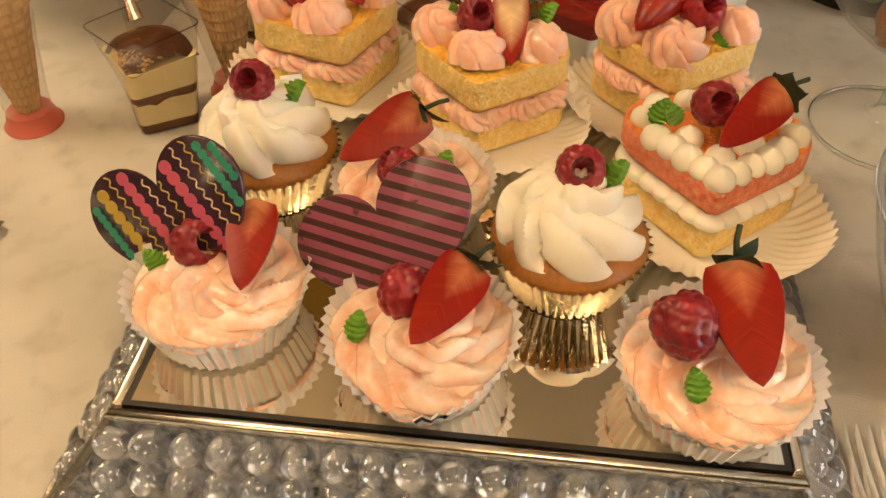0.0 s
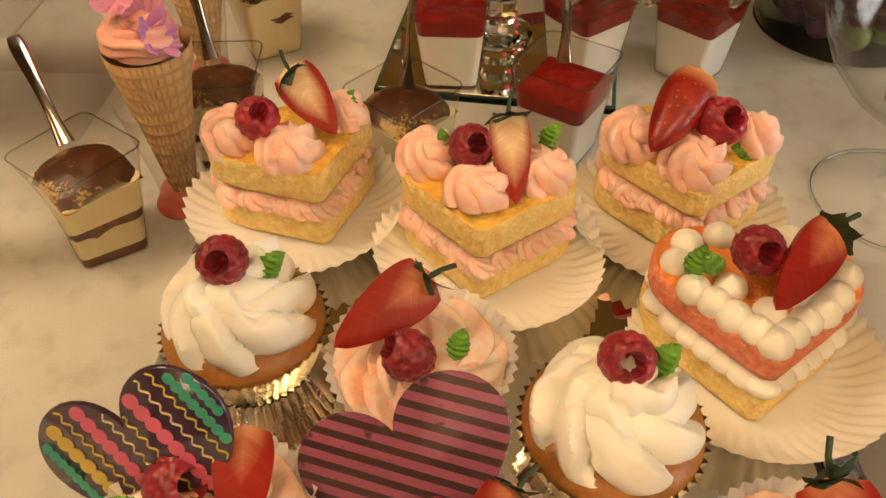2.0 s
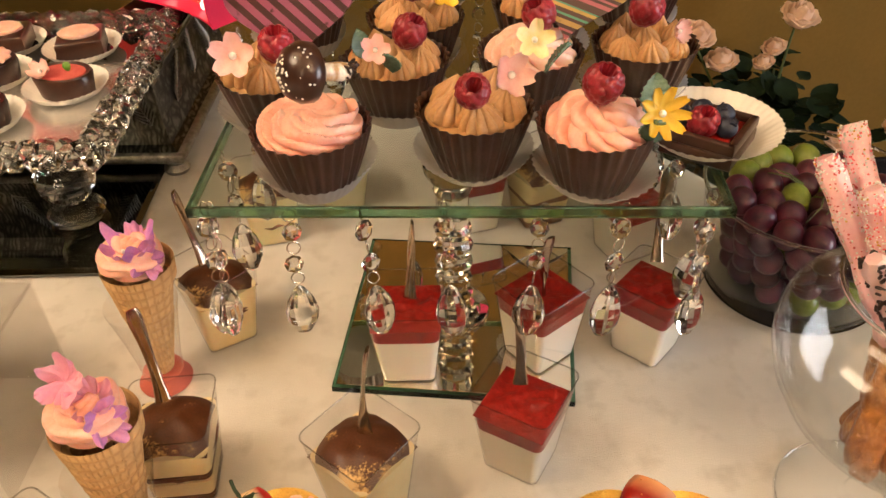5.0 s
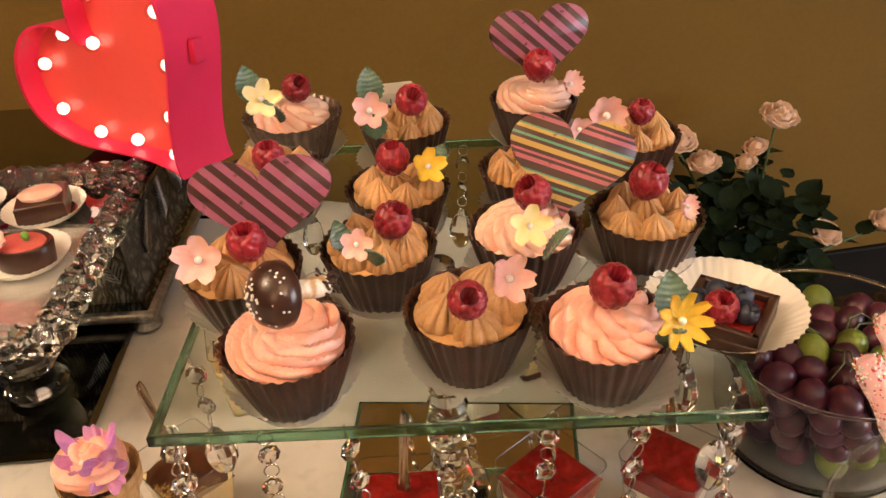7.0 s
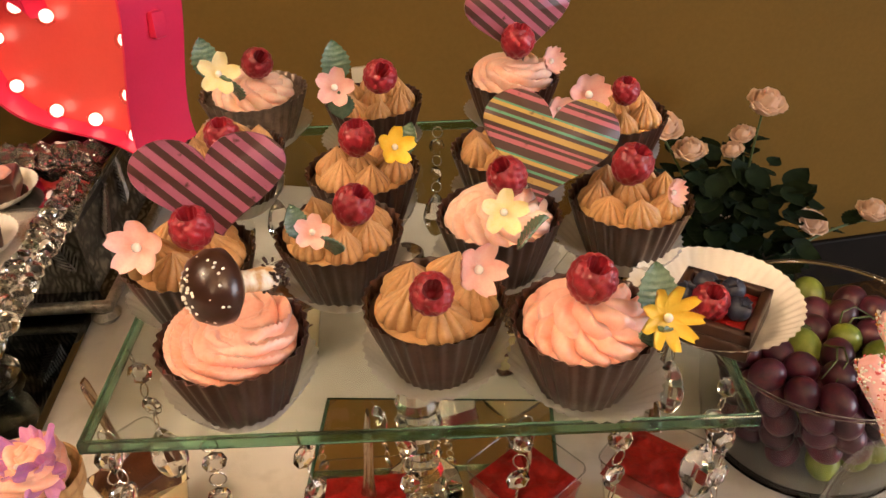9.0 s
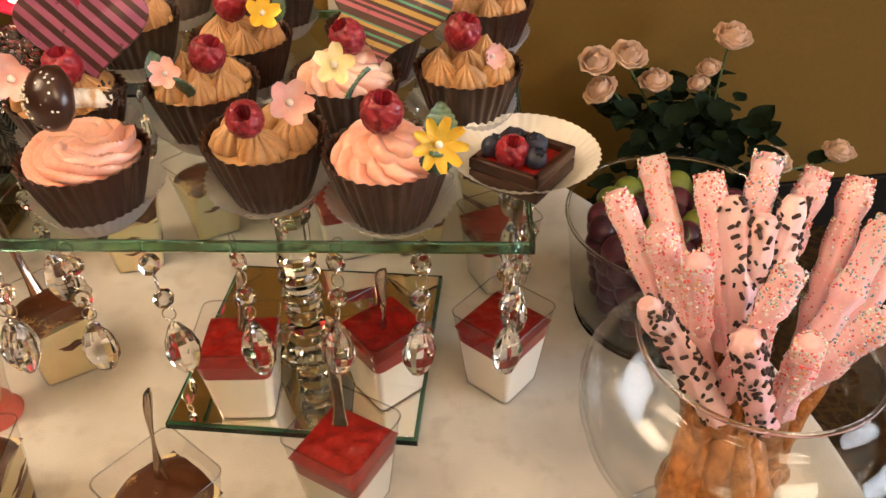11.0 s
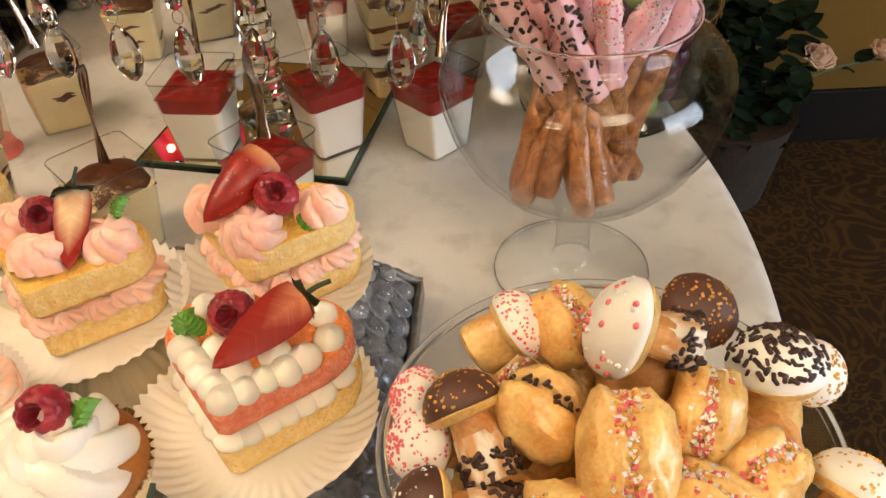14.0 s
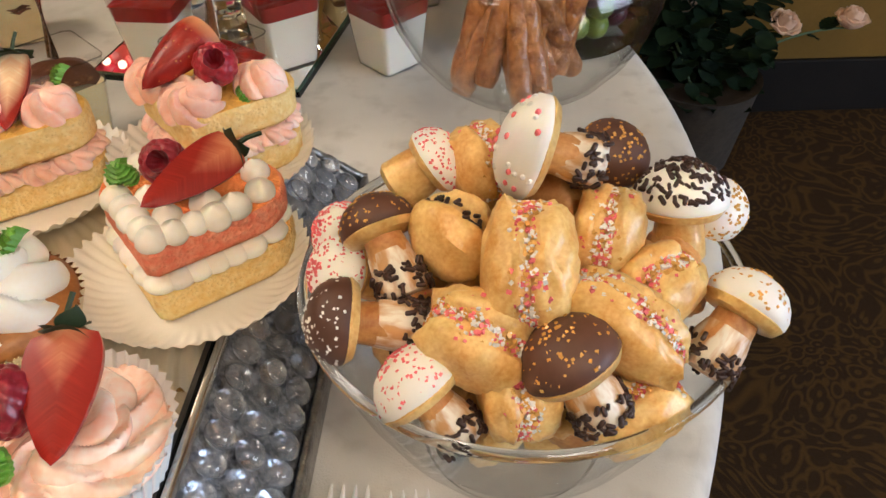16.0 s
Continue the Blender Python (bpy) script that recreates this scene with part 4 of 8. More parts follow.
def berry_between(parent, tip, stem, face, kind=0, base=(0, 0, 0), leafy=True):
    """A halved strawberry from its tip to its stem end; face: where its cut side looks."""
    a, b = Vector(tip) - Vector(base), Vector(stem) - Vector(base)
    skin, cut, length = BERRIES[kind]
    m = frame_axes((a + b) / 2, b - a, face, (b - a).length / length)
    ob = part("strawberry", skin, None, parent, "halved red strawberry", m)
    part("cut_face", cut, None, ob, "red cut flesh paling towards the stem")
    if leafy:
        part("calyx", CALYXES[kind], None, ob, "dark green leafy strawberry top")
    return ob


BAND = surface("band_silver", (0.1, 0.108, 0.125), (0.6, 0.62, 0.66), 0.3, 130, 420, 0.002, 0.7, metal=0.85)


def mirror_tray():
    cx, cy, yaw = 0.0345, 0.320, -4.3
    W, D, w, d = 0.364, 0.344, 0.282, 0.282
    zi, zo, zb = ZT - 0.004, 0.002, TZ + 0.0004
    tr = thing("mirror_tray", pose(cx, cy, 0, 0, 0, yaw), "tall mirrored serving tray with sloping sides of clear glass pebbles", "tray")
    cs = [(-1, -1), (1, -1), (1, 1), (-1, 1)]

    def ring(a0, b0, a1, b1, z0, z1, thick):
        g = Geo()
        rows = [(a0, b0, z0), (a1, b1, z1), (a1, b1, z1 - thick), (a0, b0, z0 - thick)]
        g.grid(4, 4, lambda i, j: (cs[j][0] * rows[i][0] / 2, cs[j][1] * rows[i][1] / 2, rows[i][2]), True, True)
        return g
    part("base", Geo().box(w + 0.004, d + 0.004, ZT - 0.0035 - zb, pose(0, 0, (ZT - 0.0035 + zb) / 2)), BEZEL, tr, "black tray base", smooth=False)
    part("mirror_plate", Geo().box(w, d, 0.003, pose(0, 0, ZT - 0.0018)), MIRROR, tr, "mirror glass floor of the tray", smooth=False)
    part("bead_band", ring(w + 0.008, d + 0.008, W - 0.004, D - 0.004, zi - 0.004, zo - 0.004, 0.006), BAND, tr, "sloping silver band behind the pebbles", smooth=False)
    g, lip, out = Geo(), Geo(), Geo()
    for sx, sy in ((0, -1), (0, 1), (-1, 0), (1, 0)):
        lx, ly = (w + 0.012, 0.0052) if sy else (0.0052, d)
        g.box(lx, ly, 0.007, pose(sx * (w / 2 + 0.0032), sy * (d / 2 + 0.0032), ZT - 0.0033), 0.0016)
        lx, ly = (w, 0.0026) if sy else (0.0026, d - 0.0052)
        lip.box(lx, ly, 0.0036, pose(sx * (w / 2 - 0.0013), sy * (d / 2 - 0.0013), ZT - 0.0016))
        lx, ly = (W + 0.008, 0.004) if sy else (0.004, D)
        out.box(lx, ly, zo + 0.001 - zb, pose(sx * (W / 2 + 0.002), sy * (D / 2 + 0.002), (zo + 0.001 + zb) / 2), 0.0012)
    part("inner_rim", g, SILVER, tr, "narrow champagne metal rim")
    part("dark_lip", lip, BEZEL, tr, "black lip round the mirror", smooth=False)
    part("outer_rim", out, PEWTER, tr, "dark pewter outer edge")
    for sx, sy in cs:
        p0, p1 = Vector((sx * (w / 2 + 0.004), sy * (d / 2 + 0.004), zi)), Vector((sx * (W / 2), sy * (D / 2), zo))
        part("corner_rib", Geo().rope([p0.lerp(p1, k / 4) for k in range(5)], [0.0026] * 5, 8), PEWTER, tr, "dark metal corner rib")
    bead = Geo().lathe([(0, -0.0026), (0.0058, -0.0022), (0.0077, 0.0), (0.0081, 0.0018), (0.0074, 0.0042), (0.0056, 0.0062), (0.0029, 0.0074), (0, 0.0078)], 22).mesh("glass_bead", BEAD_GLASS)
    for side in range(4):
        i0, i1, o0, o1 = (w, d, W, D) if side % 2 == 0 else (d, w, D, W)
        slope = math.degrees(math.atan2(zi - zo, (o1 - i1) / 2 - 0.006))
        for k in range(3):
            f = (k + 0.5) / 3
            half = (i0 / 2 + 0.003) * (1 - f) + (o0 / 2 - 0.004) * f
            off = (i1 / 2 + 0.0065) * (1 - f) + (o1 / 2 - 0.0025) * f
            z = (zi - 0.002) * (1 - f) + zo * f
            n = int(round(2 * half / 0.0168))
            for i in range(n):
                u = -half + 2 * half * (i + 0.5 + (0.25 if k % 2 else -0.25)) / n
                ob = part("glass_bead", bead, None, tr)
                ob.matrix_basis = pose(0, 0, 0, 0, 0, 90 * side) @ pose(u + rnd(-0.0006, 0.0006), -off, z, slope + rnd(-5, 5), rnd(-5, 5), rnd(0, 60)) @ Matrix.Scale(rnd(0.96, 1.04), 4)


mirror_tray()


def flat_liner(parent, R, pleats=46, lift=0.012, off=(0, 0), mat=None):
    """A paper case pressed open: flat in the middle, pleated and curling up towards a wavy edge."""
    prof = [(0, 0.0003), (R * 0.5, 0.0003), (R * 0.6, 0.0006), (R * 0.68, 0.0014), (R * 0.76, lift * 0.2), (R * 0.84, lift * 0.42), (R * 0.92, lift * 0.7), (R, lift)]
    n = pleats * 6

    def fn(i, j):
        a = 2 * math.pi * i / n
        r, z = prof[j]
        s = max(0.0, (j - 2) / 5)
        c = math.cos(pleats * a)
        wave = math.sin(3 * a + R * 900) + 0.6 * math.sin(5 * a + R * 400)
        r *= 1 + 0.012 * s * c + 0.018 * s * wave
        return (r * math.cos(a), r * math.sin(a), z + 0.0016 * s * (1 + c) + 0.0025 * s * s * (1 + wave * 0.6))
    return part("paper_liner", Geo().grid(n, len(prof), fn, True, False), mat or PAPER, parent, "pleated white paper liner", pose(off[0], off[1], 0))


def layer_wobble(seed, amp=0.012):
    return lambda i, j: amp * noise.noise(Vector((j * 0.35 + seed * 7, i * 0.9, seed)))


SHELLS = [rosette_geo(r, 0.009, 5, tw, 0.24, r * 900).mesh("cream_shell", ROSE_CREAM) for r, tw in ((0.0066, 0.25), (0.0072, 0.35), (0.006, 0.2))]


def heart_cake(x, y, yaw, w, h, seed, berries, roses, mints, liner_off):
    ob = thing("heart_cake", pose(x, y, ZT), "two-layer heart-shaped yellow sponge cake with pink buttercream", "cake", "heart cakes on the tray")
    flat_liner(ob, 0.061, 46, 0.010, liner_off)
    rot = pose(0, 0, 0, 0, 0, yaw)
    out = cake_heart(w, h)
    for z0, z1, name in ((0.0012, 0.0195, "bottom_layer"), (0.0310, 0.0500, "top_layer")):
        g = Geo().slab(out, z0, z1, rot, 0.0022, rows=6, wob=layer_wobble(seed + z0 * 99))
        part(name, g, SPONGE, ob, "golden sponge layer")
    g = Geo()
    inner = cake_heart(w * 0.88, h * 0.88, 36)
    g.slab(cake_heart(w * 0.8, h * 0.8), 0.0188, 0.0318, rot)
    for i, (px, py) in enumerate(inner):
        if (i * 7 + seed) % 10 < 2:
            continue
        part("cream_shell", SHELLS[i % 3], None, ob, "", rot @ put(px + rnd(-0.001, 0.001), py + rnd(-0.001, 0.001), 0.0198, rnd(-15, 15), rnd(-15, 15), rnd(0, 90), rnd(0.8, 1.25)))
    part("filling", g, ROSE_CREAM, ob, "piped pink buttercream filling")
    for (rx, ry, rr, hh) in roses:
        part("rosette", ribbon_geo(rr * 1.04, hh * 1.15, 6, rnd(0.16, 0.3), 0.2, rnd(0, 9), 0.34), ROSE_CREAM, ob, "piped pink rosette", put(rx - x, ry - y, 0.0488, rnd(-12, 12), rnd(-12, 12), rnd(0, 90)))
    for b in berries:
        if b[0] == "r":
            raspberry(ob, b[1] - x, b[2] - y, b[3] - ZT, b[4], b[5], 20, b[6] * 1.08)
        else:
            berry_between(ob, b[1], b[2], b[3], b[4], (x, y, ZT), len(b) < 6)
    for q in mints:
        mint(ob, q[0] - x, q[1] - y, q[2] - ZT, *q[3:])
    return ob


heart_cake(-0.059, 0.4485, 21, 0.092, 0.075, 1,
           [("r", -0.077, 0.447, 0.118, 38, 6, 1.05), ("s", (-0.036, 0.440, 0.111), (-0.060, 0.464, 0.138), CAM_WAY, 3)],
           [(-0.093, 0.450, 0.0145, 0.015), (-0.061, 0.434, 0.0155, 0.014), (-0.034, 0.464, 0.0125, 0.014)], [(-0.029, 0.467, 0.112, 65, 0, -30, 1.1)], (-0.004, -0.006))
heart_cake(0.039, 0.402, -11, 0.091, 0.072, 2,
           [("r", 0.032, 0.414, 0.119, 48, 0, 1.03), ("s", (0.0519, 0.3837, 0.1055), (0.0510, 0.4223, 0.1335), CAM_WAY, 4)],
           [(0.012, 0.424, 0.0155, 0.015), (0.034, 0.395, 0.0155, 0.014), (0.068, 0.406, 0.0145, 0.014)],
           [(0.018, 0.425, 0.114, 70, 10, 15, 1.1), (0.074, 0.42, 0.118, 50, 0, -60, 1.1)], (0.003, -0.004))
heart_cake(0.151, 0.425, -9, 0.093, 0.0755, 3,
           [("r", 0.160, 0.422, 0.121, 46, -4, 1.12), ("s", (0.1215, 0.407, 0.1155), (0.1544, 0.4464, 0.1325), (0.2, 0.6, -0.5), 1, False)],
           [(0.121, 0.434, 0.0155, 0.015), (0.146, 0.409, 0.016, 0.0135), (0.182, 0.427, 0.0135, 0.015)], [(0.174, 0.418, 0.102, 40, 0, 62, 1.15)], (-0.003, -0.003))


def pink_heart_cake():
    x, y, yaw = 0.1555, 0.3275, -10
    ob = thing("pink_heart_cake", pose(x, y, ZT), "heart-shaped yellow and pink sponge cake with white cream kisses", "cake", "heart cakes on the tray")
    flat_liner(ob, 0.060, 50, 0.012, (0.002, -0.010))
    rot = pose(0, 0, 0, 0, 0, yaw)
    part("bottom_layer", Geo().slab(cake_heart(0.097, 0.0865), 0.0012, 0.0205, rot, 0.0022, rows=6, wob=layer_wobble(5)), SPONGE, ob, "golden sponge layer")
    part("top_layer", Geo().slab(cake_heart(0.095, 0.084), 0.0295, 0.0445, rot, 0.002, rows=5, wob=layer_wobble(6)), PINK_SPONGE, ob, "coral pink sponge layer")
    kiss = Geo().lathe([(0.005, 0), (0.0072, 0.0016), (0.0080, 0.0042), (0.0073, 0.0074), (0.0053, 0.0098), (0.0026, 0.0112), (0.0008, 0.0124), (0, 0.0129)], 18).mesh("cream_kiss", WHIPPED)
    for px, py in cake_heart(0.081, 0.072, 20):
        part("cream_kiss", kiss, None, ob, "", rot @ put(px, py, 0.0198, 0, 0, rnd(0, 90), (1.12, 1.12, 0.72)))
    for px, py in cake_heart(0.074, 0.065, 16) + cake_heart(0.034, 0.03, 4):
        part("cream_kiss", kiss, None, ob, "", rot @ put(px, py, 0.0415, rnd(-10, 10), rnd(-10, 10), rnd(0, 90), rnd(0.92, 1.06)))
    raspberry(ob, 0.151 - x, 0.335 - y, 0.116 - ZT, 52, 4, 0, 1.12)
    berry_between(ob, (0.1475, 0.302, 0.1145), (0.187, 0.341, 0.1225), CAM_WAY, 2, (x, y, ZT))
    mint(ob, 0.127 - x, 0.338 - y, 0.109 - ZT, 60, 10, -35, 1.2)
    mint(ob, 0.131 - x, 0.336 - y, 0.110 - ZT, 70, -30, 25, 1.1)


pink_heart_cake()


def foil_cupcake(x, y, seed, rasp, leaf, chip=None):
    ob = thing("vanilla_cupcake", pose(x, y, ZT), "golden cupcake in silver foil with a white cream swirl", "cupcake", "silver foil cupcakes")
    part("foil_liner", liner_geo(0.0285, 0.0380, 0.0275, 46, 0.05), FOIL, ob, "crimped silver foil cup")
    part("cake", Geo().lathe([(0, 0.004), (0.0275, 0.004), (0.0358, 0.024), (0.0376, 0.026), (0.0372, 0.0295), (0.032, 0.0345), (0.018, 0.038), (0, 0.039)], 40, wob=lambda a, s: 0.015 * math.sin(3 * a + seed) * s), MUFFIN, ob, "browned cupcake top")
    part("frosting", ribbon_geo(0.0315, 0.023, 7, 0.2, 0.22, seed, 0.3, power=0.62), WHIPPED, ob, "broad white cream ribbons", pose(0.0005, -0.001, 0.0325))
    part("frosting_top", ribbon_geo(0.0205, 0.0155, 5, 0.24, 0.22, seed + 3.3, 0.36), WHIPPED, ob, "upper white cream ribbons", put(-0.001, 0.001, 0.0465, 6, -5, seed * 40))
    raspberry(ob, rasp[0] - x, rasp[1] - y, rasp[2] - ZT, 50, 0, 0, 1.1)
    mint(ob, leaf[0] - x, leaf[1] - y, leaf[2] - ZT, 45, 0, leaf[3], 1.25)
    if chip:
        part("white_chip", Geo().box(0.012, 0.009, 0.0012, bevel=0.0004), WHITE_CHOC, ob, "thin white chocolate chip", put(chip[0] - x, chip[1] - y, chip[2] - ZT, 55, 10, 30))


foil_cupcake(-0.0785, 0.341, 3, (-0.081, 0.343, 0.119), (-0.061, 0.347, 0.109, -50), (-0.066, 0.362, 0.106))
foil_cupcake(0.079, 0.275, 8, (0.081, 0.281, 0.116), (0.098, 0.282, 0.112, -60))


def plaque_axes(tip, right, up):
    x = Vector(right).normalized()
    z = Vector(up)
    z = (z - x * z.dot(x)).normalized()
    return Matrix.Translation(tip) @ Matrix((x, z.cross(x), z)).transposed().to_4x4()


STAND_UP = Matrix(((1, 0, 0, 0), (0, 0, -1, 0), (0, 1, 0, 0), (0, 0, 0, 1)))


def plaque(parent, tip, right, up, w, h, mat, label, base, bend=0.0):
    g = Geo().slab([(px, py + 0.497 * h) for px, py in heart_outline(w, h, 64)], -0.0014, 0.0014, STAND_UP, 0.0006)
    return part("chocolate_heart", g, mat, parent, label, Matrix.Translation(-Vector(base)) @ plaque_axes(tip, right, up))


def inside(p, poly):
    c, j = False, len(poly) - 1
    for i in range(len(poly)):
        (a, b), (q, r) = poly[i], poly[j]
        if (b > p[1]) != (r > p[1]) and p[0] < (q - a) * (p[1] - b) / (r - b) + a:
            c = not c
        j = i
    return c


def beaded_print(ob, w, h):
    """Rows of printed dots and wavy lines on the chocolate heart."""
    poly = [(px * 0.97, (py * 0.97) + 0.497 * h) for px, py in heart_outline(w, h, 64)]
    rows = [(-0.041, "green", 0.0023), (-0.033, "green", 0.0023), (-0.024, "gold", 0.0034), (-0.0155, "gold", 0), (-0.008, "pink", 0.0033), (0.0005, "cream", 0),
            (0.0075, "gold", 0), (0.016, "pink", 0.0034), (0.0245, "cream", 0), (0.0315, "gold", 0), (0.037, "green", 0.0024), (0.0435, "green", 0.0022)]
    geos = {}
    for x0, col, r in rows:
        g = geos.setdefault((x0, col), Geo())
        if r:
            step = r * 1.75
            for k in range(40):
                z = -0.005 + k * step
                p = (x0 - 0.22 * (z - 0.045), z)
                if inside(p, poly):
                    g.lathe([(0, 0.0003), (r, 0.0003), (r, -0.0002)], 12, m=Matrix.Translation((p[0], -0.0015, p[1])) @ pose(0, 0, 0, 90))
        else:
            run = []
            for k in range(120):
                z = -0.004 + k * 0.0008
                p = (x0 - 0.22 * (z - 0.045) + 0.0011 * math.sin(z * 1150), z)
                if inside(p, poly):
                    run.append((p[0], -0.0016, p[1]))
                elif len(run) > 3:
                    g.rope(run, [0.00065] * len(run), 5, flat=0.5)
                    run = []
                else:
                    run = []
            if len(run) > 3:
                g.rope(run, [0.00065] * len(run), 5, flat=0.5)
    for (x0, col), g in geos.items():
        if g.f:
            tagged(part("printed_row", g, PRINT[col], ob, col + " printed dots" if len(g.f) % 12 == 0 else col + " wavy line", smooth=False), kind="stuff")


def cheesecake(x, y, seed, rasp, leaf, straw, pointed=0.0, turn=0.0):
    ob = thing("mini_cheesecake", pose(x, y, ZT), "small cheesecake in a striped white paper cup with pink cream", "cheesecake", "paper cup cheesecakes")
    pt = (lambda a, s: pointed * s * max(0.0, -math.sin(a)) ** 6) if pointed else None
    prof = [(0.0, 0.0004), (0.0300, 0.0004), (0.0318, 0.0014), (0.0342, 0.009), (0.0368, 0.0175), (0.0392, 0.0240), (0.0424, 0.0292)]
    part("paper_cup", Geo().lathe(prof, 44 * 4, 44, lambda s: 0.022 * max(0.0, min(1.0, 3 * (s - 0.2))) + 0.012 * max(0, s - 0.8), wob=pt), CUP_PAPER, ob, "white pleated paper cup")
    part("striped_band", Geo().lathe([(0.0329, 0.0025), (0.0358, 0.0115), (0.0386, 0.0205)], 44 * 4, 44, lambda s: 0.022, wob=pt), STRIPED, ob, "faint pink and blue stripes on the paper")
    part("filling", Geo().lathe([(0, 0.002), (0.029, 0.002), (0.0382, 0.0228), (0.0375, 0.0240), (0.03, 0.0245), (0, 0.0245)], 44, wob=pt), PEACH, ob, "pale peach cream filling")
    part("frosting", ribbon_geo(0.0372, 0.0075, 9, 0.22, 0.12, seed, 0.2, pointed, 0.6), PEACH, ob, "swept pink and peach cream", pose(0, 0, 0.0212))
    part("frosting_top", ribbon_geo(0.0225, 0.007, 6, 0.3, 0.22, seed + 1.7, 0.3), PEACH, ob, "inner folds of pink cream", put(0.001, -0.002, 0.0255, 5, -4, seed * 50))
    raspberry(ob, rasp[0] - x, rasp[1] - y, rasp[2] - ZT, 48 + 6 * math.sin(seed), 0, seed * 30, rasp[3] if len(rasp) > 3 else 1.08)
    mint(ob, leaf[0] - x, leaf[1] - y, leaf[2] - ZT, 40, 0, leaf[3], 1.1)
    berry_between(ob, straw[0], straw[1], straw[2], straw[3], (x, y, ZT), len(straw) < 5)
    return ob


def striped_material():
    m, nt, b = material("striped_paper")
    sep = nt.nodes.new("ShaderNodeSeparateXYZ")
    nt.links.new(coords(nt), sep.inputs[0])
    at = node(nt, "ShaderNodeMath")
    at.operation = "ARCTAN2"
    nt.links.new(sep.outputs["Y"], at.inputs[0])
    nt.links.new(sep.outputs["X"], at.inputs[1])
    mul = node(nt, "ShaderNodeMath")
    mul.operation = "MULTIPLY"
    mul.inputs[1].default_value = 44 / (2 * math.pi)
    nt.links.new(at.outputs[0], mul.inputs[0])
    fr = node(nt, "ShaderNodeMath")
    fr.operation = "FRACT"
    nt.links.new(mul.outputs[0], fr.inputs[0])
    cr = nt.nodes.new("ShaderNodeValToRGB")
    cr.color_ramp.interpolation = "EASE"
    cr.color_ramp.elements[0].color = (0.83, 0.81, 0.77, 1)
    e = cr.color_ramp.elements[1]
    e.position, e.color = 0.34, (0.82, 0.52, 0.46, 1)
    e = cr.color_ramp.elements.new(0.6)
    e.color = (0.83, 0.81, 0.77, 1)
    e = cr.color_ramp.elements.new(0.78)
    e.color = (0.7, 0.76, 0.8, 1)
    nt.links.new(fr.outputs[0], cr.inputs[0])
    nt.links.new(mix_rgb(nt, ramp(nt, noise_tex(nt, 55.0), 0.38, 0.68), (0.84, 0.81, 0.77), cr.outputs[0]), b.inputs["Base Color"])
    b.inputs["Roughness"].default_value = 0.7
    return m


STRIPED = striped_material()

_f1 = cheesecake(-0.082, 0.241, 2, (-0.094, 0.256, 0.086, 1.25), (-0.114, 0.25, 0.08, 60), ((-0.0666, 0.2265, 0.088), (-0.066, 0.2690, 0.1045), CAM_WAY, 1, False))
_f2 = cheesecake(0.0125, 0.217, 5, (0.005, 0.228, 0.088, 1.2), (-0.014, 0.213, 0.083, -10), ((0.0095, 0.198, 0.090), (0.035, 0.240, 0.099), CAM_WAY, 1), 0.16)
cheesecake(0.1355, 0.203, 7, (0.118, 0.204, 0.100, 1.3), (0.121, 0.184, 0.088, 5), ((0.1435, 0.178, 0.096), (0.139, 0.227, 0.116), CAM_WAY, 0))
cheesecake(0.002, 0.316, 9, (-0.003, 0.306, 0.093, 1.1), (0.019, 0.309, 0.095, -25), ((-0.035, 0.312, 0.094), (0.009, 0.337, 0.110), CAM_WAY, 1))
_egg = plaque(_f1, (-0.083, 0.242, 0.056), (0.074, -0.003, 0.042), (-0.034, 0.030, 0.05), 0.088, 0.082, PRINT_BASE, "dark chocolate heart printed with bright dotted rows", (-0.082, 0.241, ZT))
beaded_print(_egg, 0.088, 0.082)
plaque(_f2, (0.013, 0.222, 0.068), (0.074, 0.0, 0.044), (-0.02, 0.042, 0.045), 0.09, 0.074, PLAQUE_D, "dark chocolate heart with rose diagonal stripes", (0.0125, 0.217, ZT))

# ---- the square glass stand and its chocolate cups ----
PX, PY, PYAW, PS, PD, PZ = 0.099, 0.770, -9.0, 0.331, 0.346, 0.206


def gem(profile, n=8, name="crystal", m=None):
    return Geo().lathe(profile, n, m=m).mesh(name, CRYSTAL, False)


OCTA = gem([(0, -0.0034), (0.0032, -0.003), (0.0062, 0), (0.0032, 0.003), (0, 0.0034)], 8, "octagon_bead")
DROP = gem([(0, -0.0215), (0.0046, -0.0188), (0.0088, -0.0118), (0.0097, -0.006), (0.0076, 0.002), (0.0034, 0.0088), (0.0009, 0.0107), (0, 0.011)], 10, "teardrop")
RING = Geo().grid(14, 6, lambda i, j: ((0.0036 + 0.0004 * math.cos(j * 1.047)) * math.cos(i * 0.4488), 0.0004 * math.sin(j * 1.047), (0.0036 + 0.0004 * math.cos(j * 1.047)) * math.sin(i * 0.4488)), True, True).mesh("link", SILVER)


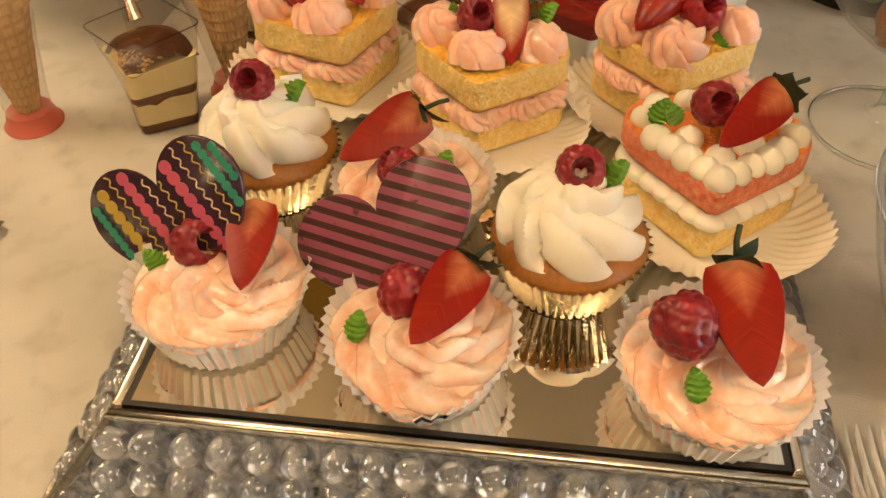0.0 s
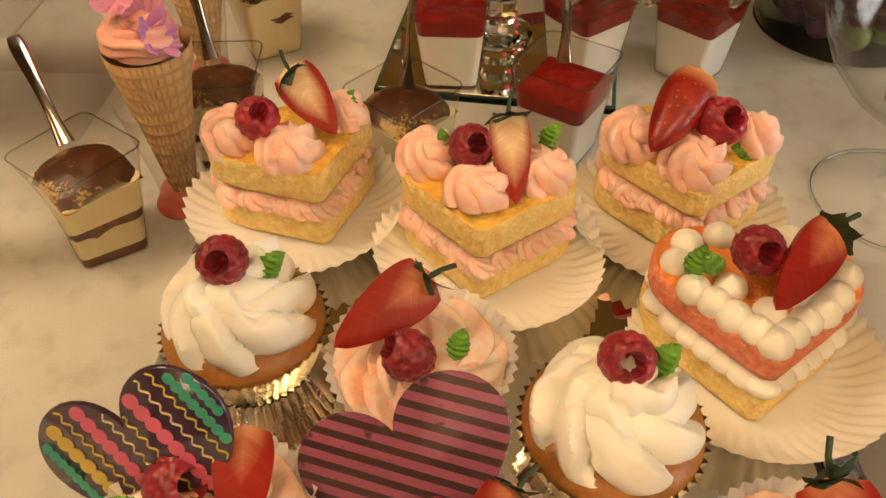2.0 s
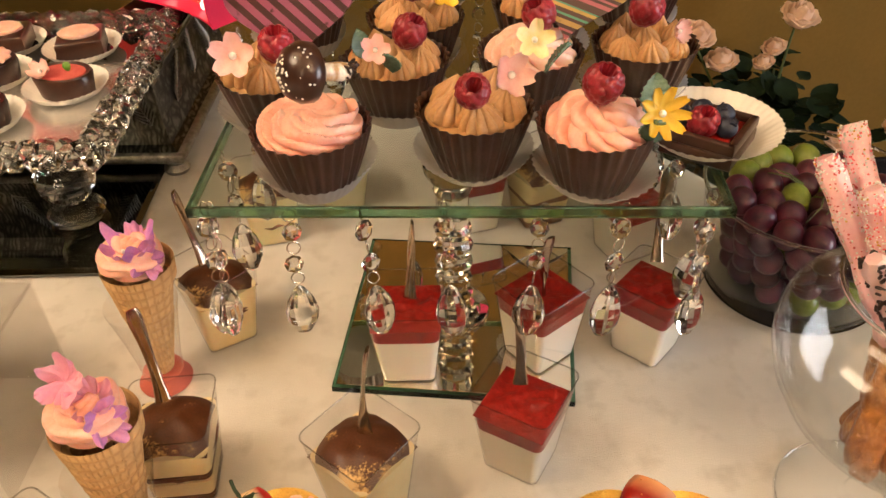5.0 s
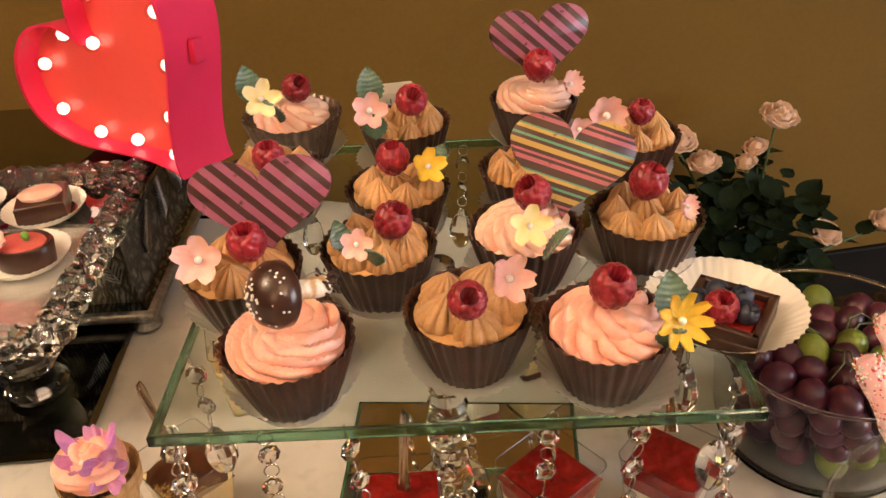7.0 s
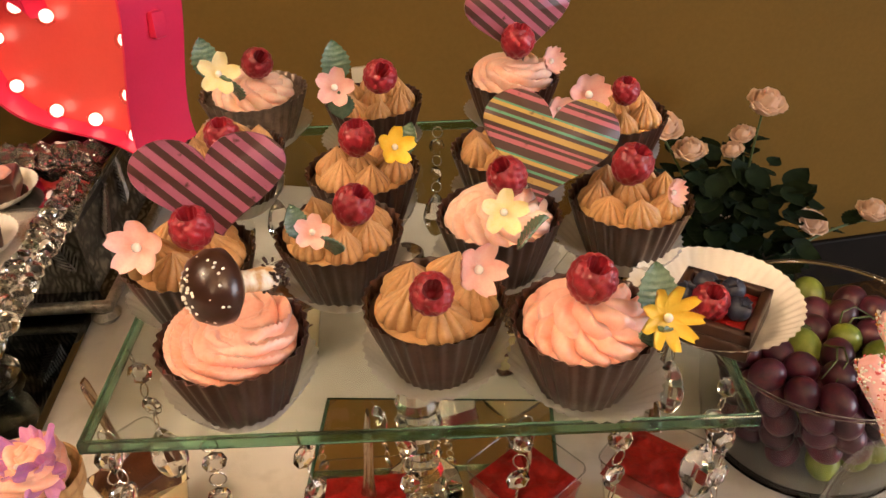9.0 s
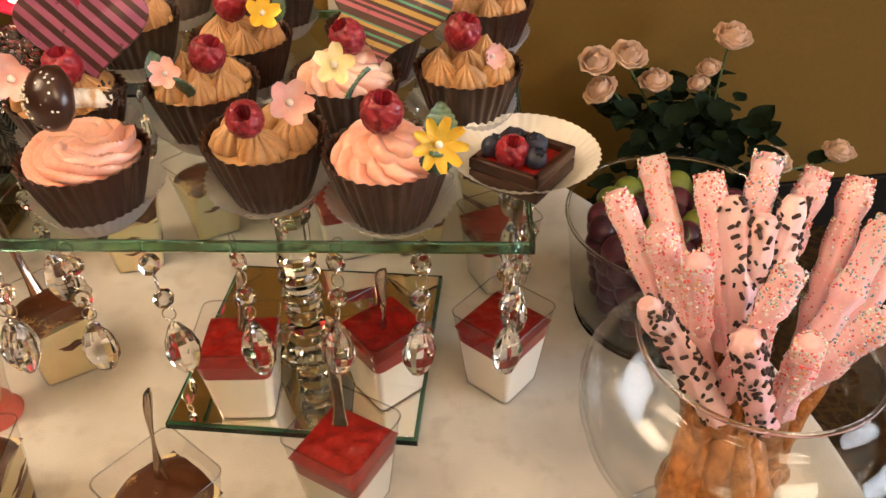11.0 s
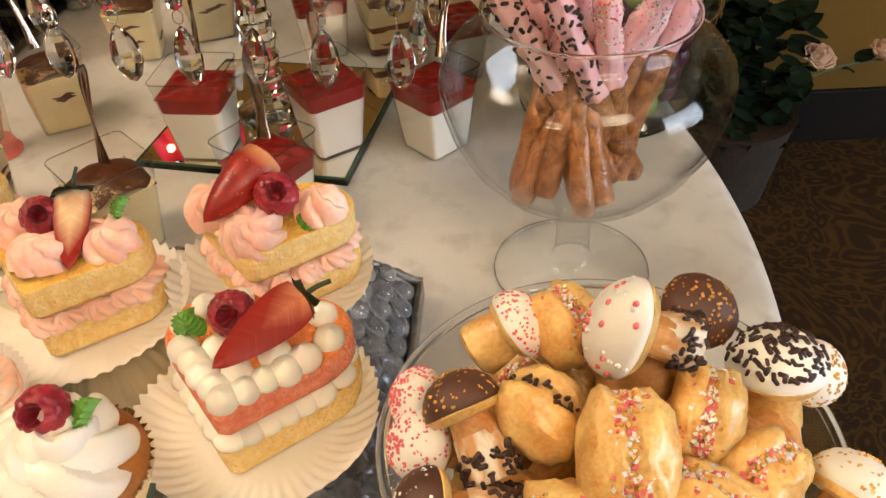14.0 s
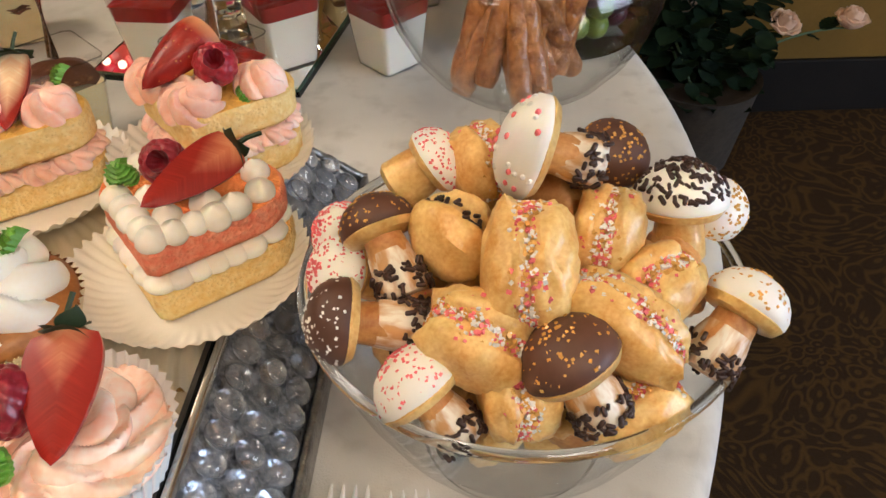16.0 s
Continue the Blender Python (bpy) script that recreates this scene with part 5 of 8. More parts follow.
def glass_stand():
    st = thing("glass_cake_stand", pose(PX, PY, 0, 0, 0, PYAW), "square clear glass cake stand hung with crystal drops", "cake stand")
    h = 0.008
    part("plate", Geo().box(PS - 0.006, PD - 0.006, h, pose(0, 0, PZ - h / 2)), PLATE_GLASS, st, "clear square glass plate", smooth=False)
    for k in range(4):
        la, lb = (PS, PD) if k % 2 == 0 else (PD - 0.006, PS)
        m = pose(0, 0, 0, 0, 0, 90 * k) @ pose(0, -lb / 2 + 0.0015, PZ - h / 2)
        part("plate_edge", Geo().box(la, 0.003, h, bevel=0.0008), EDGE_GLASS, st, "polished green glass edge", m, smooth=False)
    prof = [(0, TZ + 0.0072), (0.03, TZ + 0.0072), (0.031, TZ + 0.011), (0.018, 0.0), (0.014, 0.006), (0.0165, 0.012), (0.014, 0.02), (0.0165, 0.03), (0.014, 0.036), (0.017, 0.048), (0.014, 0.054), (0.0175, 0.066), (0.014, 0.073), (0.0165, 0.084), (0.0135, 0.09), (0.0135, 0.118), (0.016, 0.122)]
    part("column", Geo().lathe(prof + [(0.012, 0.126), (0, 0.126)], 12), CRYSTAL, st, "stacked cut crystal column", pose(-0.008, -0.03, 0), smooth=False)
    part("ball", Geo().ball(0.024, 16, 12, pose(-0.008, -0.03, 0.148)), CRYSTAL, st, "faceted crystal ball", smooth=False)
    part("collar", Geo().lathe([(0, 0.17), (0.014, 0.17), (0.015, 0.19), (0.02, 0.193), (0.02, PZ - h - 0.001), (0, PZ - h - 0.001)], 24, m=pose(-0.008, -0.03, 0)), SILVER, st, "polished metal collar")
    part("cap", Geo().lathe([(0, PZ + 0.0005), (0.011, PZ + 0.0005), (0.011, PZ + 0.006), (0.009, PZ + 0.008), (0, PZ + 0.008)], 24, m=pose(-0.008, -0.03, 0)), SILVER, st, "polished cap screw")
    spots = [(u, -1) for u in (-0.155, -0.106, -0.054, -0.005, 0.047, 0.098, 0.153)] + [(v, 1) for v in (-0.166, -0.1, -0.035, 0.03, 0.1, 0.166)] \
        + [(u, 2) for u in (-0.13, -0.06, 0.01, 0.08, 0.14)] + [(u, 3) for u in (-0.13, -0.06, 0.01, 0.08, 0.14)]
    rs = random.Random(11)
    for u, side in spots:
        e, ey = PS / 2 - 0.006, PD / 2 - 0.006
        p = {-1: (u, -ey), 1: (-e, u), 2: (e, u), 3: (u, ey)}[side]
        tw = rs.uniform(0, 180)
        ch = part("crystal_drop", DROP, None, st, "clear cut crystal pendant", pose(p[0], p[1], PZ - h - 0.0738, rs.uniform(-4, 4), rs.uniform(-4, 4), tw) @ Matrix.Diagonal((1.16, 0.75, 1.4, 1)))
        for dz, k in ((0.053, 0), (0.034, 1), (0.0155, 2)):
            part("link", RING, None, ch, "silver wire link", pose(0, 0, dz, 0, 0, rs.uniform(0, 180)))
        for dz in (0.0435, 0.0245):
            part("octagon_bead", OCTA, None, ch, "", pose(rs.uniform(-0.001, 0.001), 0, dz, 90, 0, rs.uniform(-40, 40)) @ Matrix.Scale(rs.uniform(0.88, 1.05), 4))
    ti = thing("mirror_tile", pose(0.093, 0.740, TZ, 0, 0, -13), "square mirror tile with green glass edges", "mirror")
    part("glass", Geo().box(0.198, 0.198, 0.0055, pose(0, 0, 0.0030)), EDGE_GLASS, ti, "green-edged glass", smooth=False)
    part("silvering", Geo().slab([(-0.096, -0.096), (0.096, -0.096), (0.096, 0.096), (-0.096, 0.096)], 0.0058, 0.0066, None, 0.0004), MIRROR, ti, "mirror face", smooth=False)


glass_stand()


def chocolate_cup(x, y, liner=True, r=0.036, dark=None, yaw=0.0):
    ob = thing("chocolate_cup", pose(x, y, PZ), "ribbed dark chocolate cup filled with piped cream", "cupcake", "chocolate cups on the glass stand")
    prof = [(0, 0.0010), (r * 0.56, 0.0010), (r * 0.62, 0.003), (r * 0.74, 0.014), (r * 0.87, 0.028), (r * 0.99, 0.0425), (r * 1.0, 0.0442), (r * 0.975, 0.0438), (r * 0.93, 0.037), (0, 0.033)]
    sd = x * 97 + y * 31
    part("shell", Geo().lathe(prof, 30 * 5, 30, lambda s: 0.026 if 0.15 < s < 0.8 else 0.004, wob=lambda a, s: 0.02 * noise.noise(Vector((3 * math.cos(a), 3 * math.sin(a), sd))) * (1 if s > 0.4 else 0)), dark or CHOC, ob, "ribbed dark chocolate shell")
    if liner:
        R = r * 0.98
        part("paper_liner", Geo().lathe([(0, 0.0003), (R * 0.62, 0.0003), (R * 0.76, 0.004), (R * 0.92, 0.011), (R * 1.07, 0.017)], 40 * 4, 40, lambda s: 0.035 * max(0, s - 0.4), wob=lambda a, s: 0.12 * s * math.sin(a + sd) + 0.05 * s * math.sin(3 * a + 2 * sd)), WAX_PAPER, ob, "white waxed paper liner")
    return ob


def kiss_top(ob, n, seed, mat, r=0.0135, h=0.024, ring=0.0205, z=0.0385):
    """A ring of star-tipped kisses on a smooth filling, just inside the chocolate rim."""
    rs = random.Random(seed)
    part("filling", Geo().lathe([(0, 0.036), (0.028, 0.0375), (0.0305, 0.0395), (0.026, 0.0405), (0, 0.041)], 36), mat, ob)
    a0 = rs.uniform(0, 6)
    r1 = min(r, ring * math.sin(math.pi / n) * 1.1)
    for k in range(n):
        a = a0 + 2 * math.pi * k / n
        q = (0.0315 - r1) * rs.uniform(0.95, 1.02)
        s = rs.uniform(0.93, 1.1)
        part("cream_kiss", dollop_geo(r1 * s, (0.007 + 1.15 * r1) * s, 11, rs.uniform(-0.02, 0.07), 0.13, rs.uniform(0, 9)), mat, ob, "", put(q * math.cos(a), q * math.sin(a), z, rs.uniform(-8, 8), rs.uniform(-8, 8), rs.uniform(0, 90)))
    if n > 5:
        part("cream_kiss", dollop_geo(r1, 0.016, 9, 0.03, 0.19, rs.uniform(0, 9)), mat, ob, "", put(0.001, 0.003, z + 0.001, 0, 0, 20))


def swirl_top(ob, seed, mat, h=0.022, wave=0.0):
    """Soft cream piped round and round inside the rim."""
    part("filling", Geo().lathe([(0, 0.036), (0.028, 0.0375), (0.0305, 0.0395), (0.026, 0.0405), (0, 0.041)], 36), mat, ob)
    if wave:
        part("frosting", ribbon_geo(0.0288, 0.0105, 13, 0.1, 0.2, seed, 0.2, power=0.5), mat, ob, "ruffled pink cream", pose(0, 0, 0.0395))
        part("frosting_top", ribbon_geo(0.0215, h * 0.62, 9, 0.16, 0.26, seed + 2.6, 0.26), mat, ob, "upper ruffles of pink cream", put(0, 0.001, 0.0455, 4, -4, seed * 30))
    else:
        part("frosting", ribbon_geo(0.0295, h * 0.9, 8, 0.42, 0.12, seed, 0.22, power=0.5), mat, ob, "swept pink cream ribbons", pose(0, 0, 0.0395))
        part("frosting_top", ribbon_geo(0.0185, h * 0.5, 5, 0.4, 0.2, seed + 2.6, 0.3), mat, ob, "inner turn of pink cream", put(0, 0, 0.0365 + h * 0.6, 4, 4, seed * 30))


def loc(ob, p):
    return (p[0] - ob.location.x, p[1] - ob.location.y, p[2] - ob.location.z)


def mini_mushroom(ob, cap, end):
    """A small chocolate-capped mushroom biscuit stuck into the cream."""
    c, e = Vector(loc(ob, cap)), Vector(loc(ob, end))
    m = frame_axes(c, c - e, (0, -1, 0.2)) @ pose(0, 0, 0, -90)
    hat = part("mushroom_cap", Geo().lathe([(0.004, -0.004), (0.012, -0.0045), (0.0165, -0.001), (0.0168, 0.005), (0.0135, 0.0115), (0.007, 0.0155), (0, 0.0165)], 24), CHOC, ob, "dark chocolate mushroom cap", m)
    rs = random.Random(4)

    def spot(r):
        a, q = r.uniform(0, 6.28), r.uniform(0.05, 0.95)
        return Vector((0.0168 * math.sin(q * 1.4) * math.cos(a), 0.0168 * math.sin(q * 1.4) * math.sin(a), 0.0165 * math.cos(q * 1.4) + 0.0002)), Vector((math.sin(q * 1.4) * math.cos(a), math.sin(q * 1.4) * math.sin(a), math.cos(q * 1.4)))
    g = Geo()
    for _ in range(46):
        p, nn = spot(rs)
        g.ball(0.0009, 6, 4, Matrix.Translation(p))
    part("sugar_coating", g, SPR_WHITE, hat, "white and pink sugar balls")
    tagged(hat.children[0], kind="stuff")
    d = (e - c).normalized()
    part("stem", Geo().rope([c + d * 0.002, c + d * 0.012, c + d * 0.02, e], [0.0055, 0.005, 0.0056, 0.005], 12), DIP, ob, "white-dipped stem")
    tagged(part("sprinkle_coat", sprinkle_geo(lambda r: (e + Vector((r.uniform(-0.006, 0.006), r.uniform(-0.006, 0.006), r.uniform(-0.005, 0.006))), Vector((r.uniform(-1, 1), r.uniform(-1, 1), r.uniform(0, 1)))), 64, 0.001, rs, stick=True), SPR_BROWN, ob), kind="stuff")


def all_chocolate_cups():
    c1 = chocolate_cup(-0.010, 0.637)
    swirl_top(c1, 4, PINK_CREAM, 0.015)
    mini_mushroom(c1, (-0.006, 0.618, 0.292), (0.015, 0.630, 0.285))
    c2 = chocolate_cup(0.089, 0.643)
    kiss_top(c2, 5, 21, CARAMEL, 0.0155)
    raspberry(c2, *loc(c2, (0.084, 0.617, 0.273)), 42, 0, 0, 1.01)
    sugar_flower(c2, *loc(c2, (0.107, 0.631, 0.274)), 60, 18, 10, 1.25, "pink")
    c3 = chocolate_cup(0.158, 0.613)
    swirl_top(c3, 7, PINK_CREAM, 0.019, 0.8)
    raspberry(c3, *loc(c3, (0.156, 0.606, 0.277)), 20, 6, 0, 1.13)
    sugar_leaf(c3, *loc(c3, (0.187, 0.604, 0.268)), 62, 0, -8, 1.0)
    sugar_leaf(c3, *loc(c3, (0.181, 0.583, 0.257)), 62, 0, 165, 0.9)
    sugar_flower(c3, *loc(c3, (0.183, 0.588, 0.266)), 62, 10, 0, 1.15, "yellow")
    c4 = chocolate_cup(0.219, 0.714)
    kiss_top(c4, 7, 5, CARAMEL, 0.0115, 0.02)
    raspberry(c4, *loc(c4, (0.214, 0.706, 0.276)), 15, 20, 0, 1.14)
    sugar_flower(c4, *loc(c4, (0.228, 0.687, 0.267)), 70, 10, 30, 0.85, "daisy")
    c5 = chocolate_cup(0.047, 0.718)
    kiss_top(c5, 7, 6, CARAMEL, 0.0115, 0.02)
    raspberry(c5, *loc(c5, (0.056, 0.702, 0.274)), 15, 28, 0, 1.10)
    sugar_leaf(c5, *loc(c5, (0.024, 0.703, 0.268)), 70, 0, 25, 0.75)
    sugar_leaf(c5, *loc(c5, (0.041, 0.684, 0.262)), 60, 0, 150, 0.75)
    sugar_flower(c5, *loc(c5, (0.033, 0.691, 0.268)), 58, 0, 0, 0.95, "pink")
    c6 = chocolate_cup(0.067, 0.788)
    kiss_top(c6, 6, 9, CARAMEL, 0.0125, 0.022)
    raspberry(c6, *loc(c6, (0.065, 0.778, 0.276)), 10, 0, 0, 1.10)
    sugar_leaf(c6, *loc(c6, (0.097, 0.782, 0.270)), 60, 0, -40, 0.8)
    sugar_flower(c6, *loc(c6, (0.086, 0.770, 0.271)), 58, 0, 20, 1.1, "buttercup")
    c7 = chocolate_cup(0.139, 0.715)
    swirl_top(c7, 12, ROSE_CREAM, 0.017, 0.5)
    raspberry(c7, *loc(c7, (0.142, 0.707, 0.277)), 15, -25, 0, 1.10)
    sugar_leaf(c7, *loc(c7, (0.146, 0.669, 0.264)), 55, 0, -110, 1.0)
    sugar_flower(c7, *loc(c7, (0.133, 0.684, 0.270)), 62, -8, 0, 1.15, "pale")
    plaque(c7, (0.160, 0.706, 0.256), (0.085, -0.020, -0.016), (0.018, 0.03, 0.06), 0.078, 0.064, PLAQUE_C, "chocolate heart with pink, gold and green stripes", c7.location)
    c8 = chocolate_cup(-0.004, 0.936, r=0.041, dark=FOIL_DARK)
    swirl_top(c8, 14, ROSE_CREAM, 0.016, 0.9)
    raspberry(c8, *loc(c8, (0.003, 0.925, 0.275)), 40, 30, 0, 1.14)
    sugar_leaf(c8, *loc(c8, (-0.034, 0.923, 0.284)), 75, 0, 20, 1.15)
    sugar_leaf(c8, *loc(c8, (-0.017, 0.905, 0.266)), 60, 0, 130, 1.05)
    sugar_flower(c8, *loc(c8, (-0.024, 0.909, 0.275)), 65, 0, 10, 1.4, "pale")
    c9 = chocolate_cup(0.086, 0.894)
    kiss_top(c9, 8, 17, CARAMEL, 0.011, 0.018)
    raspberry(c9, *loc(c9, (0.090, 0.872, 0.276)), 45, 10, 0, 1.19)
    sugar_leaf(c9, *loc(c9, (0.060, 0.888, 0.285)), 75, 0, 8, 1.15)
    sugar_leaf(c9, *loc(c9, (0.060, 0.862, 0.262)), 70, 0, 175, 1.0)
    sugar_flower(c9, *loc(c9, (0.057, 0.865, 0.274)), 65, 0, 0, 1.35, "pink")
    c10 = chocolate_cup(0.197, 0.911)
    swirl_top(c10, 18, ROSE_CREAM, 0.019)
    raspberry(c10, *loc(c10, (0.197, 0.896, 0.283)), 10, 10, 0, 1.23)
    sugar_flower(c10, *loc(c10, (0.214, 0.874, 0.273)), 62, 0, 30, 1.1, "daisy")
    plaque(c10, (0.204, 0.905, 0.263), (0.084, 0.0, 0.004), (0.0, 0.012, 0.05), 0.082, 0.062, PLAQUE_B, "chocolate heart with slanting rose stripes", c10.location)
    c11 = chocolate_cup(0.251, 0.827)
    kiss_top(c11, 7, 23, CARAMEL, 0.011, 0.016)
    raspberry(c11, *loc(c11, (0.250, 0.810, 0.273)), 15, 0, 0, 0.92)
    sugar_flower(c11, *loc(c11, (0.222, 0.811, 0.273)), 68, -10, 0, 1.5, "daisy")
    sugar_flower(c11, *loc(c11, (0.200, 0.805, 0.268)), 75, 30, 0, 0.95, "pink")
    c12 = chocolate_cup(-0.018, 0.836)
    kiss_top(c12, 7, 25, CARAMEL, 0.0115, 0.02)
    raspberry(c12, *loc(c12, (-0.017, 0.802, 0.276)), 15, 0, 0, 1.10)
    c13 = chocolate_cup(-0.036, 0.713)
    kiss_top(c13, 5, 29, CARAMEL, 0.014, 0.022)
    raspberry(c13, *loc(c13, (-0.029, 0.702, 0.272)), 15, 0, 0, 1.14)
    sugar_flower(c13, *loc(c13, (-0.055, 0.696, 0.269)), 62, -10, 0, 1.4, "pink")
    plaque(c13, (-0.018, 0.716, 0.252), (0.085, -0.018, 0.008), (0.0, 0.016, 0.05), 0.088, 0.06, PLAQUE_B, "chocolate heart with slanting rose stripes", c13.location)
    c14 = chocolate_cup(0.163, 0.793)
    kiss_top(c14, 7, 33, CARAMEL, 0.0115, 0.018)


FOIL_DARK = surface("brown_foil", (0.16, 0.12, 0.1), (0.26, 0.2, 0.17), 0.3, 200, 900, 0.001, 0.5, metal=0.7)
all_chocolate_cups()


def berry_tart():
    x, y = 0.243, 0.645
    ob = thing("chocolate_berry_tart", pose(x, y, PZ), "square dark chocolate tartlet with berries on a paper doily", "tartlet")
    R = 0.047
    part("paper_liner", Geo().lathe([(0, 0.0003), (R * 0.5, 0.0003), (R * 0.62, 0.0015), (R * 0.8, 0.008), (R, 0.016)], 48 * 4, 48, lambda s: 0.02 * max(0, s - 0.35)), PAPER, ob, "pleated white paper liner", pose(0.001, 0.003, 0))
    rot = pose(-0.002, -0.006, 0.002, 0, 0, -42)
    g = Geo().box(0.047, 0.047, 0.011, rot @ pose(0, 0, 0.0055), 0.0015)
    for k in range(4):
        g.box(0.047, 0.005, 0.008, rot @ pose(0, 0, 0, 0, 0, 90 * k) @ pose(0, 0.021, 0.0145), 0.001)
    part("chocolate_case", g, CHOC, ob, "smooth square chocolate case")
    part("filling", Geo().box(0.036, 0.036, 0.004, rot @ pose(0, 0, 0.0128), 0.001), JELLY, ob, "pink berry filling")
    raspberry(ob, -0.010, -0.012, 0.024, 20, 0, 0, 1.0)
    bb = Geo().ball(0.0068, 16, 10)
    bb.lathe([(0.0022, 0.0064), (0.003, 0.0078), (0.0034, 0.0066)], 10, 5, lambda s: 0.2)
    me = bb.mesh("blueberry", BLUEB)
    for p in ((-0.004, 0.005, 0.0235), (0.007, -0.004, 0.0235), (0.003, -0.0185, 0.0225), (-0.020, -0.001, 0.0225)):
        part("blueberry", me, None, ob, "", put(*p, rnd(0, 60), rnd(-40, 40), 0))


berry_tart()

# ---- square dessert cups ----
def square_ring(side, z, n=6, rnd_=0.12, twist=0.0):
    """A rounded square outline, n points a side."""
    pts = []
    r = side * rnd_
    for k in range(4):
        a0 = math.pi / 2 * k
        for i in range(n):
            a = a0 + math.pi / 2 * i / (n - 1)
            cx, cy = (side / 2 - r) * (1 if k in (0, 3) else -1), (side / 2 - r) * (1 if k in (0, 1) else -1)
            pts.append((cx + r * math.cos(a), cy + r * math.sin(a)))
    c, s = math.cos(twist), math.sin(twist)
    return [(x * c - y * s, x * s + y * c, z) for x, y in pts]


def square_body(levels, cap0=True, cap1=True, tilt=None):
    """A stack of rounded squares: rows of (side, z, twist degrees)."""
    rings = [square_ring(s, z, twist=radians(t)) for s, z, t in levels]
    g = Geo().grid(len(rings), len(rings[0]), lambda i, j: rings[i][j] if not (tilt and i == len(rings) - 1) else (rings[i][j][0], rings[i][j][1], rings[i][j][2] + tilt(rings[i][j][0], rings[i][j][1])), False, True)
    n = len(rings[0])
    if cap0:
        g.f.append(tuple(range(n)))
    if cap1:
        o = (len(rings) - 1) * n
        g.v.append((0, 0, levels[-1][1] + (0.002 if tilt else 0)))
        for j in range(n):
            g.f.append((o + j, o + (j + 1) % n, len(g.v) - 1))
    return g


CUP_H, CUP_B, CUP_R = 0.078, 0.0435, 0.060


def cup_side(z, tw=0.0):
    return CUP_B + (CUP_R - CUP_B) * (z / CUP_H)


def cup_shell(ob, tw):
    rows = [(cup_side(CUP_H * k / 6), 0.0012 + (CUP_H - 0.0012) * k / 6, tw * (k / 6) ** 1.5) for k in range(7)]
    part("cup", square_body(rows, True, False), PLASTIC, ob, "clear plastic square cup")
    rim = square_ring(CUP_R + 0.0006, CUP_H, twist=radians(tw))
    part("cup_rim", Geo().rope(rim + rim[:1], [0.0006] * (len(rim) + 1), 6), PLASTIC_EDGE, ob, "thick clear cup rim")
    part("cup_base", square_body([(CUP_B, 0.0004, 0), (CUP_B + 0.0004, 0.0030, 0)], True, True), PLASTIC, ob, "clear cup base")


PLASTIC_EDGE = clear_sheet("plastic_edge", (0.8, 0.8, 0.79), 1.45, 0.25)


def fill(z0, z1, tw, shrink=0.0016, tilt=None, k=4):
    return square_body([(cup_side(z0 + (z1 - z0) * i / k) - shrink, z0 + (z1 - z0) * i / k, tw * ((z0 + (z1 - z0) * i / k) / CUP_H) ** 1.5) for i in range(k + 1)], True, True, tilt)


def spoon(ob, foot, top, long=True):
    """A small spoon standing in the dessert, seen from its handle."""
    a, b = Vector(foot), Vector(top)
    d = b - a
    n = 12
    pts = [a + d * (i / n) + Vector((0, 0.0025 * math.sin(math.pi * i / n), 0)) for i in range(n + 1)]
    rad = [0.0056, 0.0048, 0.004, 0.0036, 0.0034, 0.0034, 0.0036, 0.0039, 0.0043, 0.0048, 0.0052, 0.0052, 0.0038]
    part("spoon", Geo().rope(pts, rad, 12, flat=0.3), SPOON_METAL, ob, "small silver plastic spoon")


SPOON_METAL = surface("spoon_silver", (0.42, 0.31, 0.22), (0.56, 0.45, 0.36), 0.14, 200, 900, 0.0, 0, metal=1.0)


def panna_cotta(x, y, yaw, spoon_at=None, level=0.0645, z=TZ):
    ob = thing("panna_cotta_cup", pose(x, y, z, 0, 0, yaw), "white panna cotta under red raspberry compote in a clear square cup", "dessert cup", "panna cotta cups")
    cup_shell(ob, 0)
    part("panna_cotta", fill(0.0015, level - 0.0155, 0), PANNA, ob, "white set cream")
    sd = x * 50
    g = Geo()
    z0, z1 = level - 0.0153, level - 0.002
    s0, s1 = cup_side(z0) - 0.0016, cup_side(z1) - 0.0016
    g.slab([(p[0], p[1]) for p in square_ring(s0, 0, 5)], z0, z0 + 0.0005)
    g.grid(2, 24, lambda i, j: square_ring((s0, s1)[i], (z0, z1)[i])[j], False, True)
    n = 22

    def top(i, j):
        u, v = (i / (n - 1) - 0.5) * s1, (j / (n - 1) - 0.5) * s1
        e = min(s1 / 2 - abs(u), s1 / 2 - abs(v))
        return (u * 0.99, v * 0.99, z1 + (0.0028 * noise.noise(Vector((u * 120 + sd, v * 120, sd))) + 0.0014 * noise.noise(Vector((u * 420 + sd, v * 420, sd)))) * min(1, e * 200) + 0.0012 * min(1.0, e * 150))
    g.grid(n, n, top)
    part("compote", g, JELLY, ob, "glossy red raspberry compote")
    if spoon_at:
        inv = ob.matrix_basis.inverted()
        spoon(ob, inv @ Vector((spoon_at[0] * 0.4 + x * 0.6, spoon_at[1] * 0.4 + y * 0.6, level - 0.006)), inv @ Vector(spoon_at))


